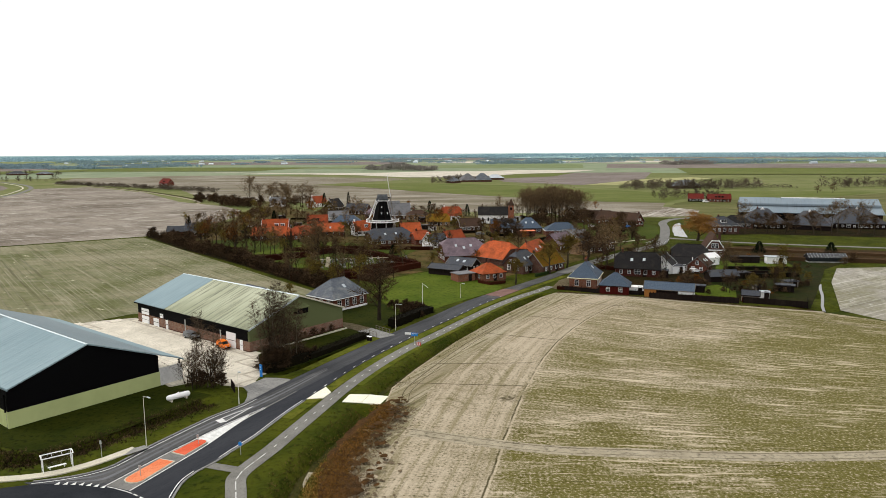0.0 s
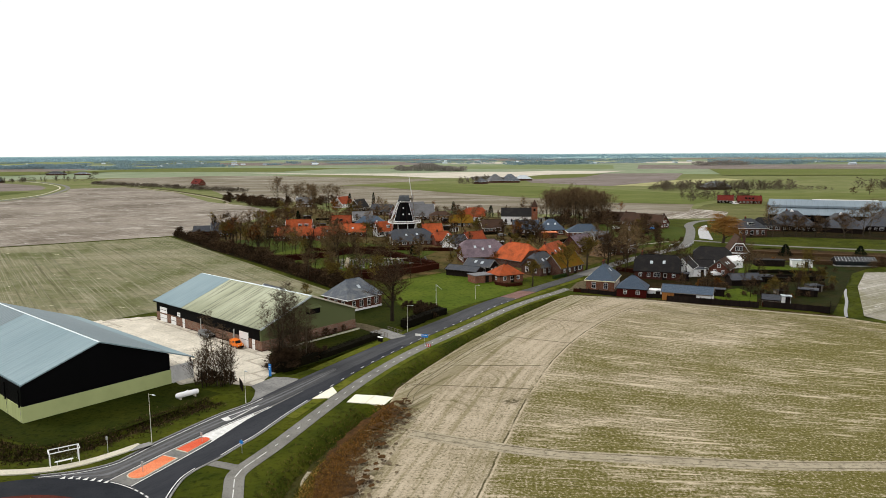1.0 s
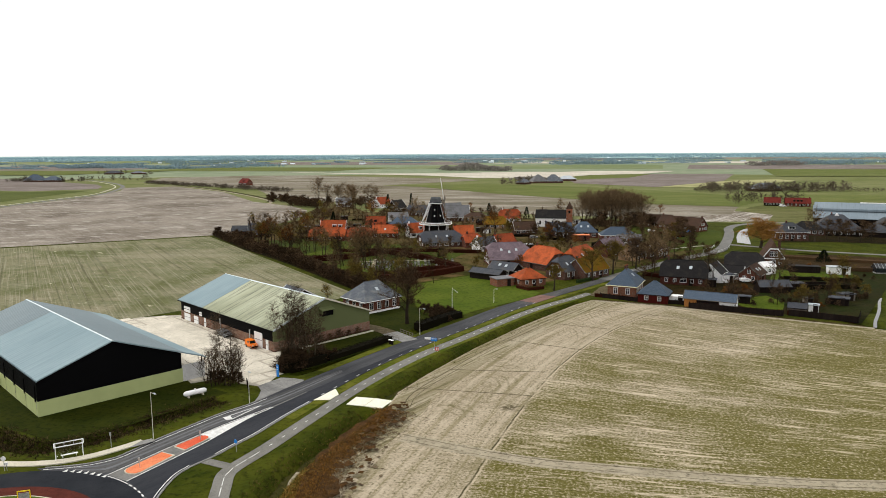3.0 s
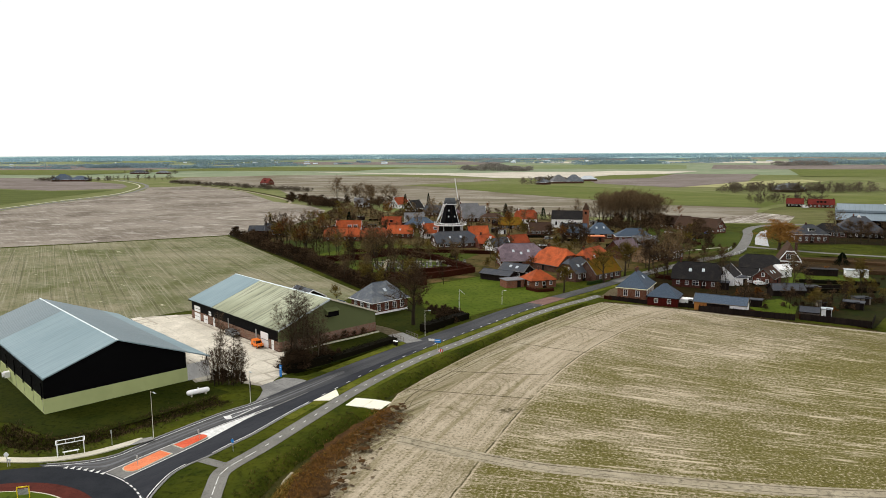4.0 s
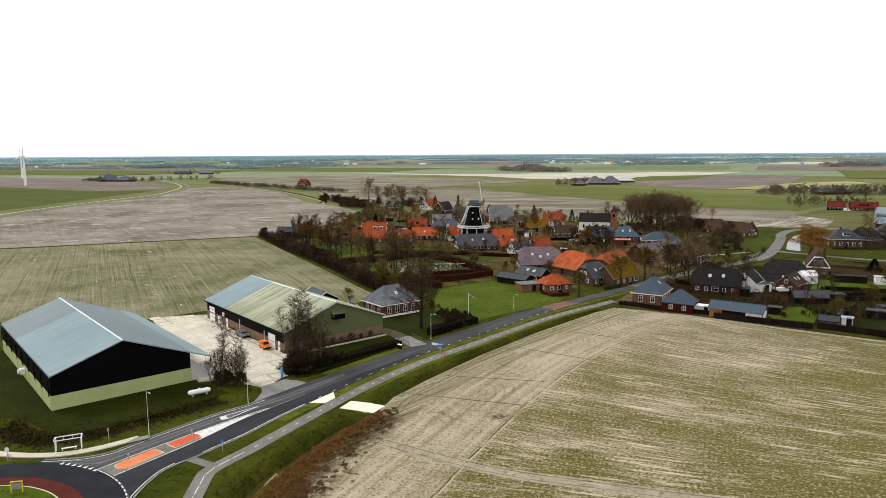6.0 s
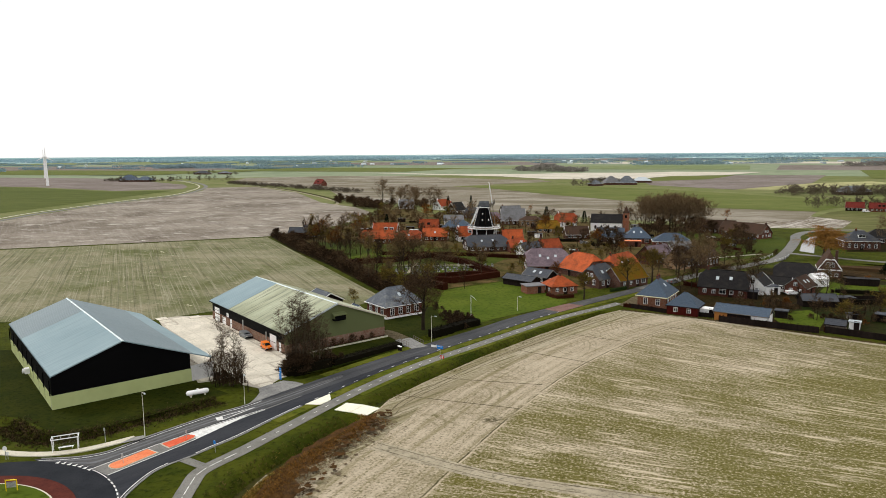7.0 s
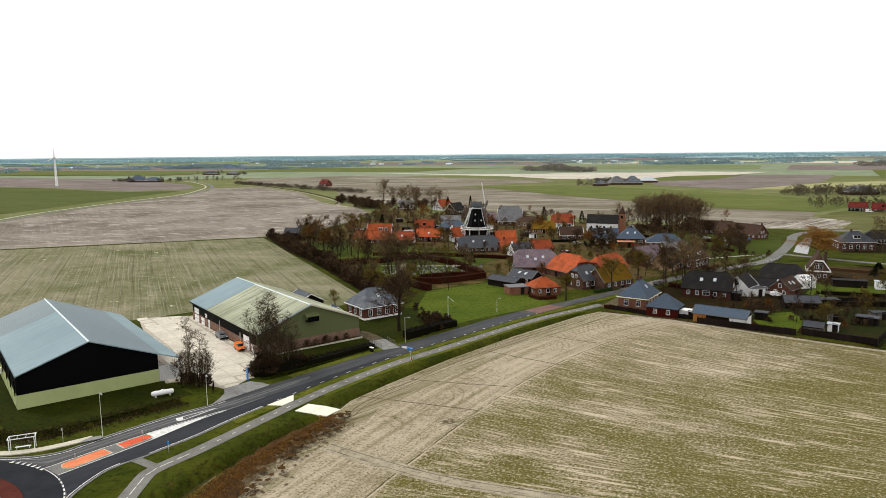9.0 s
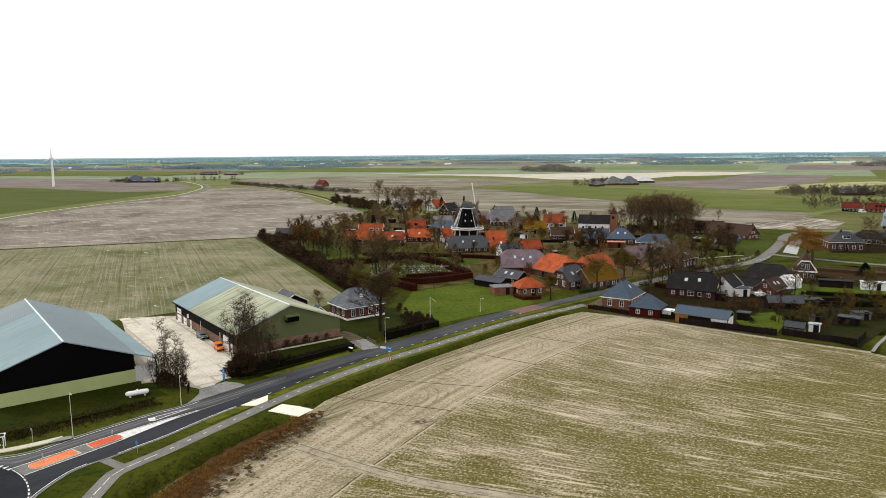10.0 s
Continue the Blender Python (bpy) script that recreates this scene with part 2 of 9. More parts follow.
# drifts of thicker crop (plus) and of bare washed soil (minus): centre, half length, half width, weight
THICK = ((88, 128, 36, 36, 0.16), (124, 130, 40, 40, 0.16), (28, 138, 14, 9, 0.22), (18, 118, 12, 10, 0.2), (36, 115, 14, 8, 0.2), (68, 150, 14, 11, 0.24), (48, 103, 16, 8, 0.2), (22, 96, 16, 8, 0.16), (48, 134, 10, 4, 0.2), (84, 168, 24, 10, 0.06), (70, 178, 18, 6, 0.08), (82, 128, 18, 14, 0.14), (66, 108, 16, 10, 0.12), (104, 146, 22, 12, 0.2), (92, 100, 26, 14, 0.22), (112, 122, 26, 16, 0.22), (72, 92, 22, 10, 0.2))
WASHED = ((58, 155, 11, 9, -0.26), (45, 166, 14, 10, -0.12), (48, 122, 9, 3.5, -0.1), (64, 137, 9, 4, -0.06), (8, 106, 12, 6, -0.06))


def twig_stuff(name, c1, c2, rough=0.9):
    """Bark, twigs and leaves: shade changes from piece to piece."""
    m, t, b = blank(name, rough)
    isl = t.nodes.new("ShaderNodeNewGeometry").outputs["Random Per Island"]
    rnd = t.nodes.new("ShaderNodeObjectInfo").outputs["Random"]
    col = blend(t, isl, c1, c2)
    k = calc(t, "ADD", calc(t, "MULTIPLY", rnd, 0.5), 0.75)
    t.links.new(node(t, "ShaderNodeHueSaturation", Color=col, Value=k).outputs[0], b.inputs["Base Color"])
    return m


def brickwork(name, c1, c2, mortar, vary=0.25):
    m, t, b = blank(name, 0.85)
    v = turned(t, 0, (1, 1, 1), True)
    sep = node(t, "ShaderNodeSeparateXYZ", Vector=v)
    u = calc(t, "ADD", sep.outputs[0], sep.outputs[1])
    comb = node(t, "ShaderNodeCombineXYZ", X=u, Y=sep.outputs[2])
    br = node(t, "ShaderNodeTexBrick", Vector=comb.outputs[0], Color1=c1, Color2=c2, Mortar=mortar, Scale=1.0, Mortar_Size=0.008, Brick_Width=0.22, Row_Height=0.065)
    stain = grain(t, v, 0.6, 5, 0.65)
    col = blend(t, calc(t, "MULTIPLY", steps(t, stain, 0.45, 0.75), 0.5), br.outputs[0], tuple(x * 0.5 for x in c1))
    rnd = t.nodes.new("ShaderNodeObjectInfo").outputs["Random"]
    k = calc(t, "ADD", calc(t, "MULTIPLY", rnd, vary), 1 - vary / 2)
    t.links.new(node(t, "ShaderNodeHueSaturation", Color=col, Value=k).outputs[0], b.inputs["Base Color"])
    bumped(t, b, br.outputs[1], 0.3, -0.01)
    return m


def tiled(name, c1, c2, c3, rough=0.6, course=0.33, vary=0.25, moss=0.45):
    """Roof tiles: courses down the slope, pans across, weathering in blotches."""
    m, t, b = blank(name, rough)
    v = turned(t, 0, (1, 1, 1), True)
    sep = node(t, "ShaderNodeSeparateXYZ", Vector=v)
    down = calc(t, "PINGPONG", sep.outputs[2], course * 0.5)
    pans = calc(t, "PINGPONG", sep.outputs[0], 0.12)
    blot = grain(t, v, 0.35, 5, 0.65, 0.4)
    fleck = grain(t, v, 3.5, 4, 0.7)
    col = blend(t, steps(t, fleck, 0.35, 0.65), c1, c2)
    col = blend(t, calc(t, "MULTIPLY", steps(t, blot, moss, moss + 0.28), 0.75), col, c3)
    col = blend(t, calc(t, "MULTIPLY", steps(t, down, course * 0.12, 0.0), 0.25), col, tuple(x * 0.35 for x in c1))
    rnd = t.nodes.new("ShaderNodeObjectInfo").outputs["Random"]
    k = calc(t, "ADD", calc(t, "MULTIPLY", rnd, vary), 1 - vary / 2)
    t.links.new(node(t, "ShaderNodeHueSaturation", Color=col, Value=k).outputs[0], b.inputs["Base Color"])
    bumped(t, b, calc(t, "ADD", down, pans), 0.45, 0.2)
    return m


def sheeting(name, c1, c2, pitch=0.33, rough=0.45, metal=0.0, streak=0.5):
    """Profiled roof or wall sheets: ribs, and streaks that run down them."""
    m, t, b = blank(name, rough, metal)
    v = turned(t, 0, (1, 1, 1), True)
    sep = node(t, "ShaderNodeSeparateXYZ", Vector=v)
    rib = calc(t, "PINGPONG", sep.outputs[0], pitch * 0.5)
    runs = grain(t, turned(t, 0, (1.6, 0.06, 0.06), True), 1.0, 5, 0.7)
    broad = grain(t, turned(t, 0, (0.08, 0.05, 0.05), True), 1.0, 4, 0.6)
    col = blend(t, steps(t, broad, 0.35, 0.65), c1, c2)
    col = blend(t, calc(t, "MULTIPLY", steps(t, runs, 0.5, 0.64), streak), col, tuple(x * 0.45 for x in c1))
    t.links.new(col, b.inputs["Base Color"])
    bumped(t, b, rib, 0.6, 0.15)
    return m


# ---------------------------------------------------------------- materials
M = {}
M["grass"] = surface("grass", (0.056, 0.076, 0.014), (0.082, 0.096, 0.022), 0.05, 1.8, 0.95, 0, 0.7, 0.15, local=False, speck=0.55)
M["lawn"] = surface("lawn", (0.070, 0.100, 0.014), (0.108, 0.130, 0.025), 0.06, 0.8, 0.95, 0, 0.6, 0.1, local=False, speck=0.55)
M["lawn_dark"] = surface("lawn_dark", (0.024, 0.034, 0.004), (0.048, 0.053, 0.008), 0.12, 1.2, 0.95, 0, 0.7, 0.12, local=False, speck=0.65)
M["garden"] = surface("garden", (0.017, 0.020, 0.004), (0.046, 0.030, 0.012), 0.12, 0.7, 0.95, 0, 0.9, 0.25, local=False, speck=0.75)
M["verge_mown"] = surface("verge_mown", (0.078, 0.098, 0.014), (0.135, 0.135, 0.030), 0.2, 0.9, 0.95, 0, 0.9, 0.15, local=False, speck=0.6)
M["verge"] = surface("verge", (0.038, 0.052, 0.006), (0.088, 0.094, 0.015), 0.13, 0.9, 0.95, 0, 0.9, 0.2, local=False, speck=0.68)
M["rough_bank"] = surface("rough_bank", (0.045, 0.055, 0.018), (0.10, 0.085, 0.035), 0.35, 1.6, 0.95, 0, 1.0, 0.3, local=False, speck=0.6)
M["reed"] = surface("reed", (0.125, 0.072, 0.030), (0.055, 0.038, 0.022), 0.9, 2.0, 0.95, 0, 1.0, 0.3, local=False, speck=0.75)
M["soil_main"] = sown_clay("soil_main", (0.212, 0.184, 0.130), (0.330, 0.292, 0.232), (0.122, 0.114, 0.030), (0.056, 0.048, 0.018))
M["soil_head"] = field_soil("soil_head", 62, (0.235, 0.208, 0.15), (0.335, 0.305, 0.24), (0.195, 0.178, 0.10), (0.12, 0.105, 0.065), 1.5, 0.54)
M["soil_left"] = tilled("soil_left", -50, (0.230, 0.215, 0.155), (0.30, 0.285, 0.225), (0.122, 0.130, 0.062), (0.076, 0.074, 0.044), 0.48, 0.4, 0.9, 1.9)
M["soil_pink"] = tilled("soil_pink", -44, (0.250, 0.226, 0.196), (0.40, 0.378, 0.345), (0.148, 0.128, 0.106), (0.100, 0.086, 0.068), 0.14, 0.75, 0.6, 0.6)
M["soil_wet"] = field_soil("soil_wet", 60, (0.25, 0.23, 0.20), (0.42, 0.40, 0.37), (0.13, 0.105, 0.075), (0.11, 0.095, 0.07), 0.7, 0.5)
M["soil_pale"] = tilled("soil_pale", 35, (0.275, 0.262, 0.235), (0.42, 0.405, 0.375), (0.185, 0.178, 0.120), (0.115, 0.108, 0.082), 0.45, 0.6, 0.6, 0.8)
M["soil_purple"] = field_soil("soil_purple", 10, (0.19, 0.165, 0.155), (0.235, 0.21, 0.195), (0.155, 0.135, 0.12), (0.135, 0.12, 0.105), 0.12, 0.5, 0.3)
M["soil_far"] = field_soil("soil_far", -8, (0.172, 0.155, 0.120), (0.29, 0.27, 0.235), (0.145, 0.13, 0.09), (0.135, 0.118, 0.09), 0.1, 0.52, 0.3, run=0.012)
M["pasture"] = field_soil("pasture", 5, (0.128, 0.142, 0.052), (0.155, 0.165, 0.07), (0.105, 0.13, 0.038), (0.105, 0.118, 0.042), 0.15, 0.5, 0.4)
# haze is put into the colour: far land paler, then bluer
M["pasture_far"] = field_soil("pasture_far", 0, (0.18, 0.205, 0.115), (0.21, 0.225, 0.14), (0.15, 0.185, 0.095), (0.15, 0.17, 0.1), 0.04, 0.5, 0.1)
M["plain_haze_pale"] = field_soil("plain_haze_pale", 0, (0.205, 0.235, 0.165), (0.24, 0.255, 0.19), (0.175, 0.215, 0.14), (0.18, 0.205, 0.15), 0.015, 0.5, 0.05)
M["plain_haze_blue"] = field_soil("plain_haze_blue", 0, (0.24, 0.32, 0.32), (0.31, 0.38, 0.375), (0.19, 0.285, 0.285), (0.2, 0.285, 0.295), 0.006, 0.5, 0.02)
M["sand_far"] = surface("sand_far", (0.36, 0.335, 0.285), (0.47, 0.445, 0.395), 0.02, 0.3, 0.9, 0, 0.2, 0.1, local=False)
M["asphalt"] = surface("asphalt", (0.066, 0.068, 0.073), (0.102, 0.103, 0.108), 0.5, 6, 0.8, 0, 0.3, 0.01, local=False, speck=0.3, stretch=(1, 0.06, 1), deg=-27)
M["asphalt_old"] = surface("asphalt_old", (0.150, 0.149, 0.143), (0.215, 0.211, 0.200), 0.25, 5, 0.85, 0, 0.3, 0.01, local=False, speck=0.3)
M["olive_field"] = field_soil("olive_field", -10, (0.135, 0.135, 0.060), (0.17, 0.16, 0.088), (0.10, 0.112, 0.040), (0.095, 0.092, 0.044), 0.12, 0.5, 0.35)
M["soil_track"] = surface("soil_track", (0.25, 0.225, 0.172), (0.335, 0.305, 0.24), 0.35, 1.2, 0.95, 0, 0.6, 0.08, local=False, speck=0.65)
M["red_faded"] = surface("red_faded", (0.50, 0.17, 0.085), (0.56, 0.28, 0.17), 0.35, 5, 0.8, 0, 0.3, 0.01, local=False, speck=0.35)
M["asphalt_new"] = surface("asphalt_new", (0.030, 0.033, 0.039), (0.044, 0.047, 0.053), 0.3, 6, 0.8, 0, 0.3, 0.01, local=False, speck=0.3)
M["roof_dark_sheet"] = sheeting("roof_dark_sheet", (0.19, 0.225, 0.25), (0.22, 0.255, 0.28), 1.0, 0.6, 0, 0.25)
M["asphalt_worn"] = surface("asphalt_worn", (0.075, 0.075, 0.077), (0.13, 0.13, 0.128), 0.3, 5, 0.85, 0, 0.3, 0.01, local=False, speck=0.35, stretch=(1, 0.25, 1), deg=-25)
M["asphalt_fresh"] = surface("asphalt_fresh", (0.045, 0.048, 0.055), (0.062, 0.065, 0.072), 0.4, 6, 0.75, 0, 0.3, 0.01, local=False, speck=0.25, stretch=(1, 0.12, 1), deg=-27)
M["asphalt_pale"] = surface("asphalt_pale", (0.128, 0.130, 0.138), (0.175, 0.177, 0.184), 0.4, 5, 0.7, 0, 0.2, 0.01, local=False, speck=0.3, stretch=(1, 0.1, 1), deg=-25)
M["cycleway"] = surface("cycleway", (0.160, 0.157, 0.145), (0.225, 0.220, 0.205), 0.3, 5, 0.85, 0, 0.3, 0.01, local=False)
M["paint"] = surface("paint", (0.60, 0.60, 0.58), (0.42, 0.42, 0.41), 1.2, 6, 0.7, 0, 0.1, 0.005, local=False)
M["table_red"] = surface("table_red", (0.165, 0.105, 0.092), (0.215, 0.150, 0.135), 0.4, 4, 0.85, 0, 0.3, 0.01, local=False, speck=0.35)
M["red_paving"] = surface("red_paving", (0.46, 0.105, 0.055), (0.50, 0.16, 0.10), 0.5, 5, 0.8, 0, 0.3, 0.01, local=False, speck=0.35)
M["apron"] = surface("apron", (0.085, 0.032, 0.026), (0.125, 0.046, 0.035), 0.5, 4, 0.85, 0, 0.4, 0.02, local=False)
M["concrete"] = surface("concrete", (0.42, 0.395, 0.34), (0.53, 0.50, 0.44), 0.25, 2.2, 0.85, 0, 0.25, 0.01, vary=0.1, local=False, speck=0.3)
M["concrete_pale"] = surface("concrete_pale", (0.40, 0.38, 0.32), (0.48, 0.455, 0.39), 0.5, 5, 0.85, 0, 0.25, 0.01, local=False, speck=0.3)
M["rut_mud"] = surface("rut_mud", (0.27, 0.24, 0.185), (0.085, 0.072, 0.045), 0.28, 3, 0.9, 0, 0.8, 0.1, local=False)
M["mud"] = surface("mud", (0.085, 0.072, 0.045), (0.17, 0.145, 0.10), 0.7, 3, 0.9, 0, 0.8, 0.1, local=False)
M["joint"] = surface("joint", (0.34, 0.315, 0.27), (0.41, 0.38, 0.33), 0.6, 5, 0.9, local=False)
M["pale_green_wall"] = sheeting("pale_green_wall", (0.34, 0.37, 0.20), (0.36, 0.39, 0.22), 1.2, 0.7, 0, 0.15)
M["black_sheet"] = sheeting("black_sheet", (0.006, 0.006, 0.007), (0.008, 0.008, 0.009), 0.3, 0.6, 0, 0.2)
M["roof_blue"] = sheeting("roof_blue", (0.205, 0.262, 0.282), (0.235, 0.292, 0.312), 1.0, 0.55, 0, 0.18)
M["roof_blue_dark"] = sheeting("roof_blue_dark", (0.125, 0.165, 0.181), (0.144, 0.186, 0.202), 1.0, 0.5, 0, 0.15)
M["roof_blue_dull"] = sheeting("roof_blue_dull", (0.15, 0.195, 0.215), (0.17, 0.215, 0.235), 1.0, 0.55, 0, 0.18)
M["roof_lichen"] = sheeting("roof_lichen", (0.365, 0.375, 0.298), (0.255, 0.268, 0.200), 0.9, 0.8, 0, 0.9)
M["green_sheet"] = sheeting("green_sheet", (0.125, 0.14, 0.075), (0.14, 0.155, 0.085), 0.5, 0.6, 0, 0.35)
M["white"] = surface("white", (0.80, 0.80, 0.78), (0.70, 0.70, 0.68), 0.6, 6, 0.6, 0, 0.1, 0.005, speck=0.12)
M["cream"] = surface("cream", (0.66, 0.60, 0.46), (0.56, 0.51, 0.38), 0.6, 6, 0.6, 0, 0.1, 0.005, speck=0.15)
M["grey_wall"] = surface("grey_wall", (0.50, 0.50, 0.50), (0.42, 0.42, 0.42), 0.4, 5, 0.8, 0, 0.2, 0.01)
M["brick_red"] = brickwork("brick_red", (0.115, 0.040, 0.027), (0.150, 0.054, 0.036), (0.15, 0.13, 0.11))
M["brick_tower"] = brickwork("brick_tower", (0.24, 0.092, 0.052), (0.28, 0.115, 0.066), (0.24, 0.20, 0.16))
M["brick_dark"] = brickwork("brick_dark", (0.080, 0.026, 0.020), (0.105, 0.036, 0.027), (0.10, 0.08, 0.07))
M["brick_brown"] = brickwork("brick_brown", (0.088, 0.047, 0.037), (0.12, 0.064, 0.048), (0.13, 0.11, 0.095))
M["brick_barn"] = brickwork("brick_barn", (0.19, 0.11, 0.08), (0.24, 0.145, 0.105), (0.26, 0.23, 0.2))
M["brick_yellow"] = brickwork("brick_yellow", (0.25, 0.165, 0.095), (0.30, 0.205, 0.12), (0.26, 0.23, 0.19))
M["brick_salmon"] = brickwork("brick_salmon", (0.175, 0.078, 0.050), (0.215, 0.100, 0.065), (0.19, 0.155, 0.125))
M["timber_red"] = surface("timber_red", (0.095, 0.020, 0.016), (0.065, 0.016, 0.013), 0.6, 8, 0.7, stretch=(4, 4, 0.5))
M["timber_dark"] = surface("timber_dark", (0.020, 0.016, 0.014), (0.034, 0.026, 0.023), 0.8, 8, 0.8, stretch=(5, 5, 0.4), vary=0.5)
M["timber_orange"] = surface("timber_orange", (0.34, 0.18, 0.07), (0.28, 0.14, 0.055), 0.8, 8, 0.75, stretch=(5, 5, 0.4))
M["timber_grey"] = surface("timber_grey", (0.20, 0.18, 0.155), (0.14, 0.125, 0.105), 0.8, 8, 0.85, stretch=(5, 5, 0.4), vary=0.3)
M["tile_orange"] = tiled("tile_orange", (0.40, 0.125, 0.050), (0.27, 0.082, 0.038), (0.12, 0.055, 0.032), 0.6, vary=0.35, moss=0.43)
M["tile_rust"] = tiled("tile_rust", (0.33, 0.102, 0.048), (0.23, 0.072, 0.038), (0.085, 0.042, 0.028), 0.7)
M["tile_dark"] = tiled("tile_dark", (0.064, 0.068, 0.079), (0.098, 0.104, 0.116), (0.130, 0.122, 0.104), 0.6, moss=0.5)
M["tile_black"] = tiled("tile_black", (0.025, 0.024, 0.025), (0.04, 0.038, 0.038), (0.058, 0.053, 0.046), 0.6, moss=0.5)
M["tile_weathered"] = tiled("tile_weathered", (0.094, 0.106, 0.124), (0.144, 0.154, 0.170), (0.265, 0.265, 0.247), 0.6, moss=0.5)
M["tile_slate"] = tiled("tile_slate", (0.064, 0.086, 0.115), (0.104, 0.127, 0.158), (0.118, 0.128, 0.137), 0.55, moss=0.54)
M["tile_purple"] = tiled("tile_purple", (0.153, 0.122, 0.138), (0.208, 0.169, 0.185), (0.098, 0.081, 0.091), 0.6)
M["tile_moss"] = tiled("tile_moss", (0.20, 0.125, 0.022), (0.12, 0.095, 0.02), (0.22, 0.085, 0.028), 0.9, moss=0.48)
M["tile_brown"] = tiled("tile_brown", (0.068, 0.045, 0.035), (0.101, 0.068, 0.051), (0.054, 0.046, 0.038), 0.8)
M["tile_grey"] = tiled("tile_grey", (0.150, 0.150, 0.158), (0.203, 0.203, 0.210), (0.112, 0.112, 0.105), 0.7)
M["zinc"] = surface("zinc", (0.42, 0.45, 0.47), (0.36, 0.39, 0.41), 0.4, 5, 0.45, 0.3, 0.1, 0.005)
M["zinc_pale"] = surface("zinc_pale", (0.55, 0.60, 0.62), (0.46, 0.51, 0.53), 0.4, 5, 0.6, 0, 0.1, 0.005)
M["steel"] = surface("steel", (0.45, 0.46, 0.46), (0.38, 0.39, 0.39), 1, 9, 0.45, 0.6, 0.1, 0.003)
M["bark"] = twig_stuff("bark", (0.048, 0.04, 0.03), (0.08, 0.067, 0.05))
M["bark_stem"] = twig_stuff("bark_stem", (0.075, 0.062, 0.046), (0.125, 0.108, 0.082))
M["twigs"] = twig_stuff("twigs", (0.045, 0.032, 0.019), (0.215, 0.160, 0.095))
M["twigs_dark"] = twig_stuff("twigs_dark", (0.012, 0.008, 0.006), (0.150, 0.106, 0.066))
M["twigs_rust"] = twig_stuff("twigs_rust", (0.230, 0.112, 0.034), (0.040, 0.024, 0.012))
M["twigs_olive"] = twig_stuff("twigs_olive", (0.028, 0.021, 0.008), (0.205, 0.160, 0.052))
M["twigs_willow"] = twig_stuff("twigs_willow", (0.235, 0.135, 0.045), (0.16, 0.095, 0.036))
M["needles"] = twig_stuff("needles", (0.010, 0.018, 0.010), (0.018, 0.030, 0.014))
M["hedge_beech"] = twig_stuff("hedge_beech", (0.080, 0.028, 0.014), (0.024, 0.011, 0.007))
M["hedge_dark"] = twig_stuff("hedge_dark", (0.010, 0.010, 0.006), (0.022, 0.019, 0.011))
M["hedge_green"] = twig_stuff("hedge_green", (0.022, 0.038, 0.012), (0.035, 0.052, 0.018))
M["grass_tuft"] = twig_stuff("grass_tuft", (0.065, 0.085, 0.02), (0.14, 0.11, 0.045))
M["reed_tuft"] = twig_stuff("reed_tuft", (0.330, 0.195, 0.062), (0.085, 0.050, 0.020))
M["reed_pale"] = twig_stuff("reed_pale", (0.30, 0.215, 0.075), (0.11, 0.10, 0.028))
M["ditch_olive"] = twig_stuff("ditch_olive", (0.020, 0.022, 0.006), (0.075, 0.068, 0.022))
M["cap_thatch"] = surface("cap_thatch", (0.075, 0.08, 0.085), (0.12, 0.125, 0.13), 0.8, 5, 0.9, 0, 0.4, 0.03)
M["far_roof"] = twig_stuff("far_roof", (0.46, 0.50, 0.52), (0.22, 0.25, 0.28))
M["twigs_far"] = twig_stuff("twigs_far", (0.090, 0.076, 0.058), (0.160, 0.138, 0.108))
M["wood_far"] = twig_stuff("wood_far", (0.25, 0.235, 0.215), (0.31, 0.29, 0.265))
# distant woods with haze painted in: blue-grey, then paler blue
M["wood_haze_mid"] = twig_stuff("wood_haze_mid", (0.185, 0.245, 0.268), (0.225, 0.285, 0.305))
M["wood_haze_blue"] = twig_stuff("wood_haze_blue", (0.27, 0.37, 0.41), (0.36, 0.46, 0.50))
M["orange_paint"] = surface("orange_paint", (0.80, 0.20, 0.01), (0.72, 0.17, 0.01), 1, 9, 0.35, 0, 0.02, 0.001, speck=0.1)
M["silver_paint"] = surface("silver_paint", (0.22, 0.23, 0.24), (0.19, 0.20, 0.21), 1, 9, 0.35, 0.4, 0.02, 0.001, speck=0.1)
M["blue_paint"] = surface("blue_paint", (0.03, 0.22, 0.50), (0.03, 0.18, 0.42), 1, 9, 0.5, speck=0.1)
M["yellow_paint"] = surface("yellow_paint", (0.75, 0.50, 0.02), (0.68, 0.44, 0.02), 1, 9, 0.5, speck=0.1)
M["red_paint"] = surface("red_paint", (0.45, 0.03, 0.02), (0.40, 0.025, 0.02), 1, 9, 0.5, speck=0.1)
M["lamp_grey"] = surface("lamp_grey", (0.52, 0.51, 0.46), (0.44, 0.43, 0.39), 1, 9, 0.6, speck=0.1)
M["meadow"] = field_soil("meadow", 5, (0.155, 0.168, 0.075), (0.19, 0.19, 0.105), (0.125, 0.145, 0.055), (0.13, 0.135, 0.065), 0.1, 0.5, 0.3)
M["sand_olive"] = surface("sand_olive", (0.33, 0.32, 0.19), (0.22, 0.22, 0.11), 0.03, 0.3, 0.9, 0, 0.2, 0.1, local=False)
M["reed_bank"] = surface("reed_bank", (0.075, 0.05, 0.024), (0.045, 0.034, 0.016), 0.3, 1.6, 0.95, 0, 1.0, 0.3, local=False, speck=0.6)
M["wheat"] = field_soil("wheat", 5, (0.096, 0.112, 0.036), (0.12, 0.13, 0.05), (0.08, 0.10, 0.028), (0.075, 0.09, 0.03), 0.3, 0.5, 0.4)
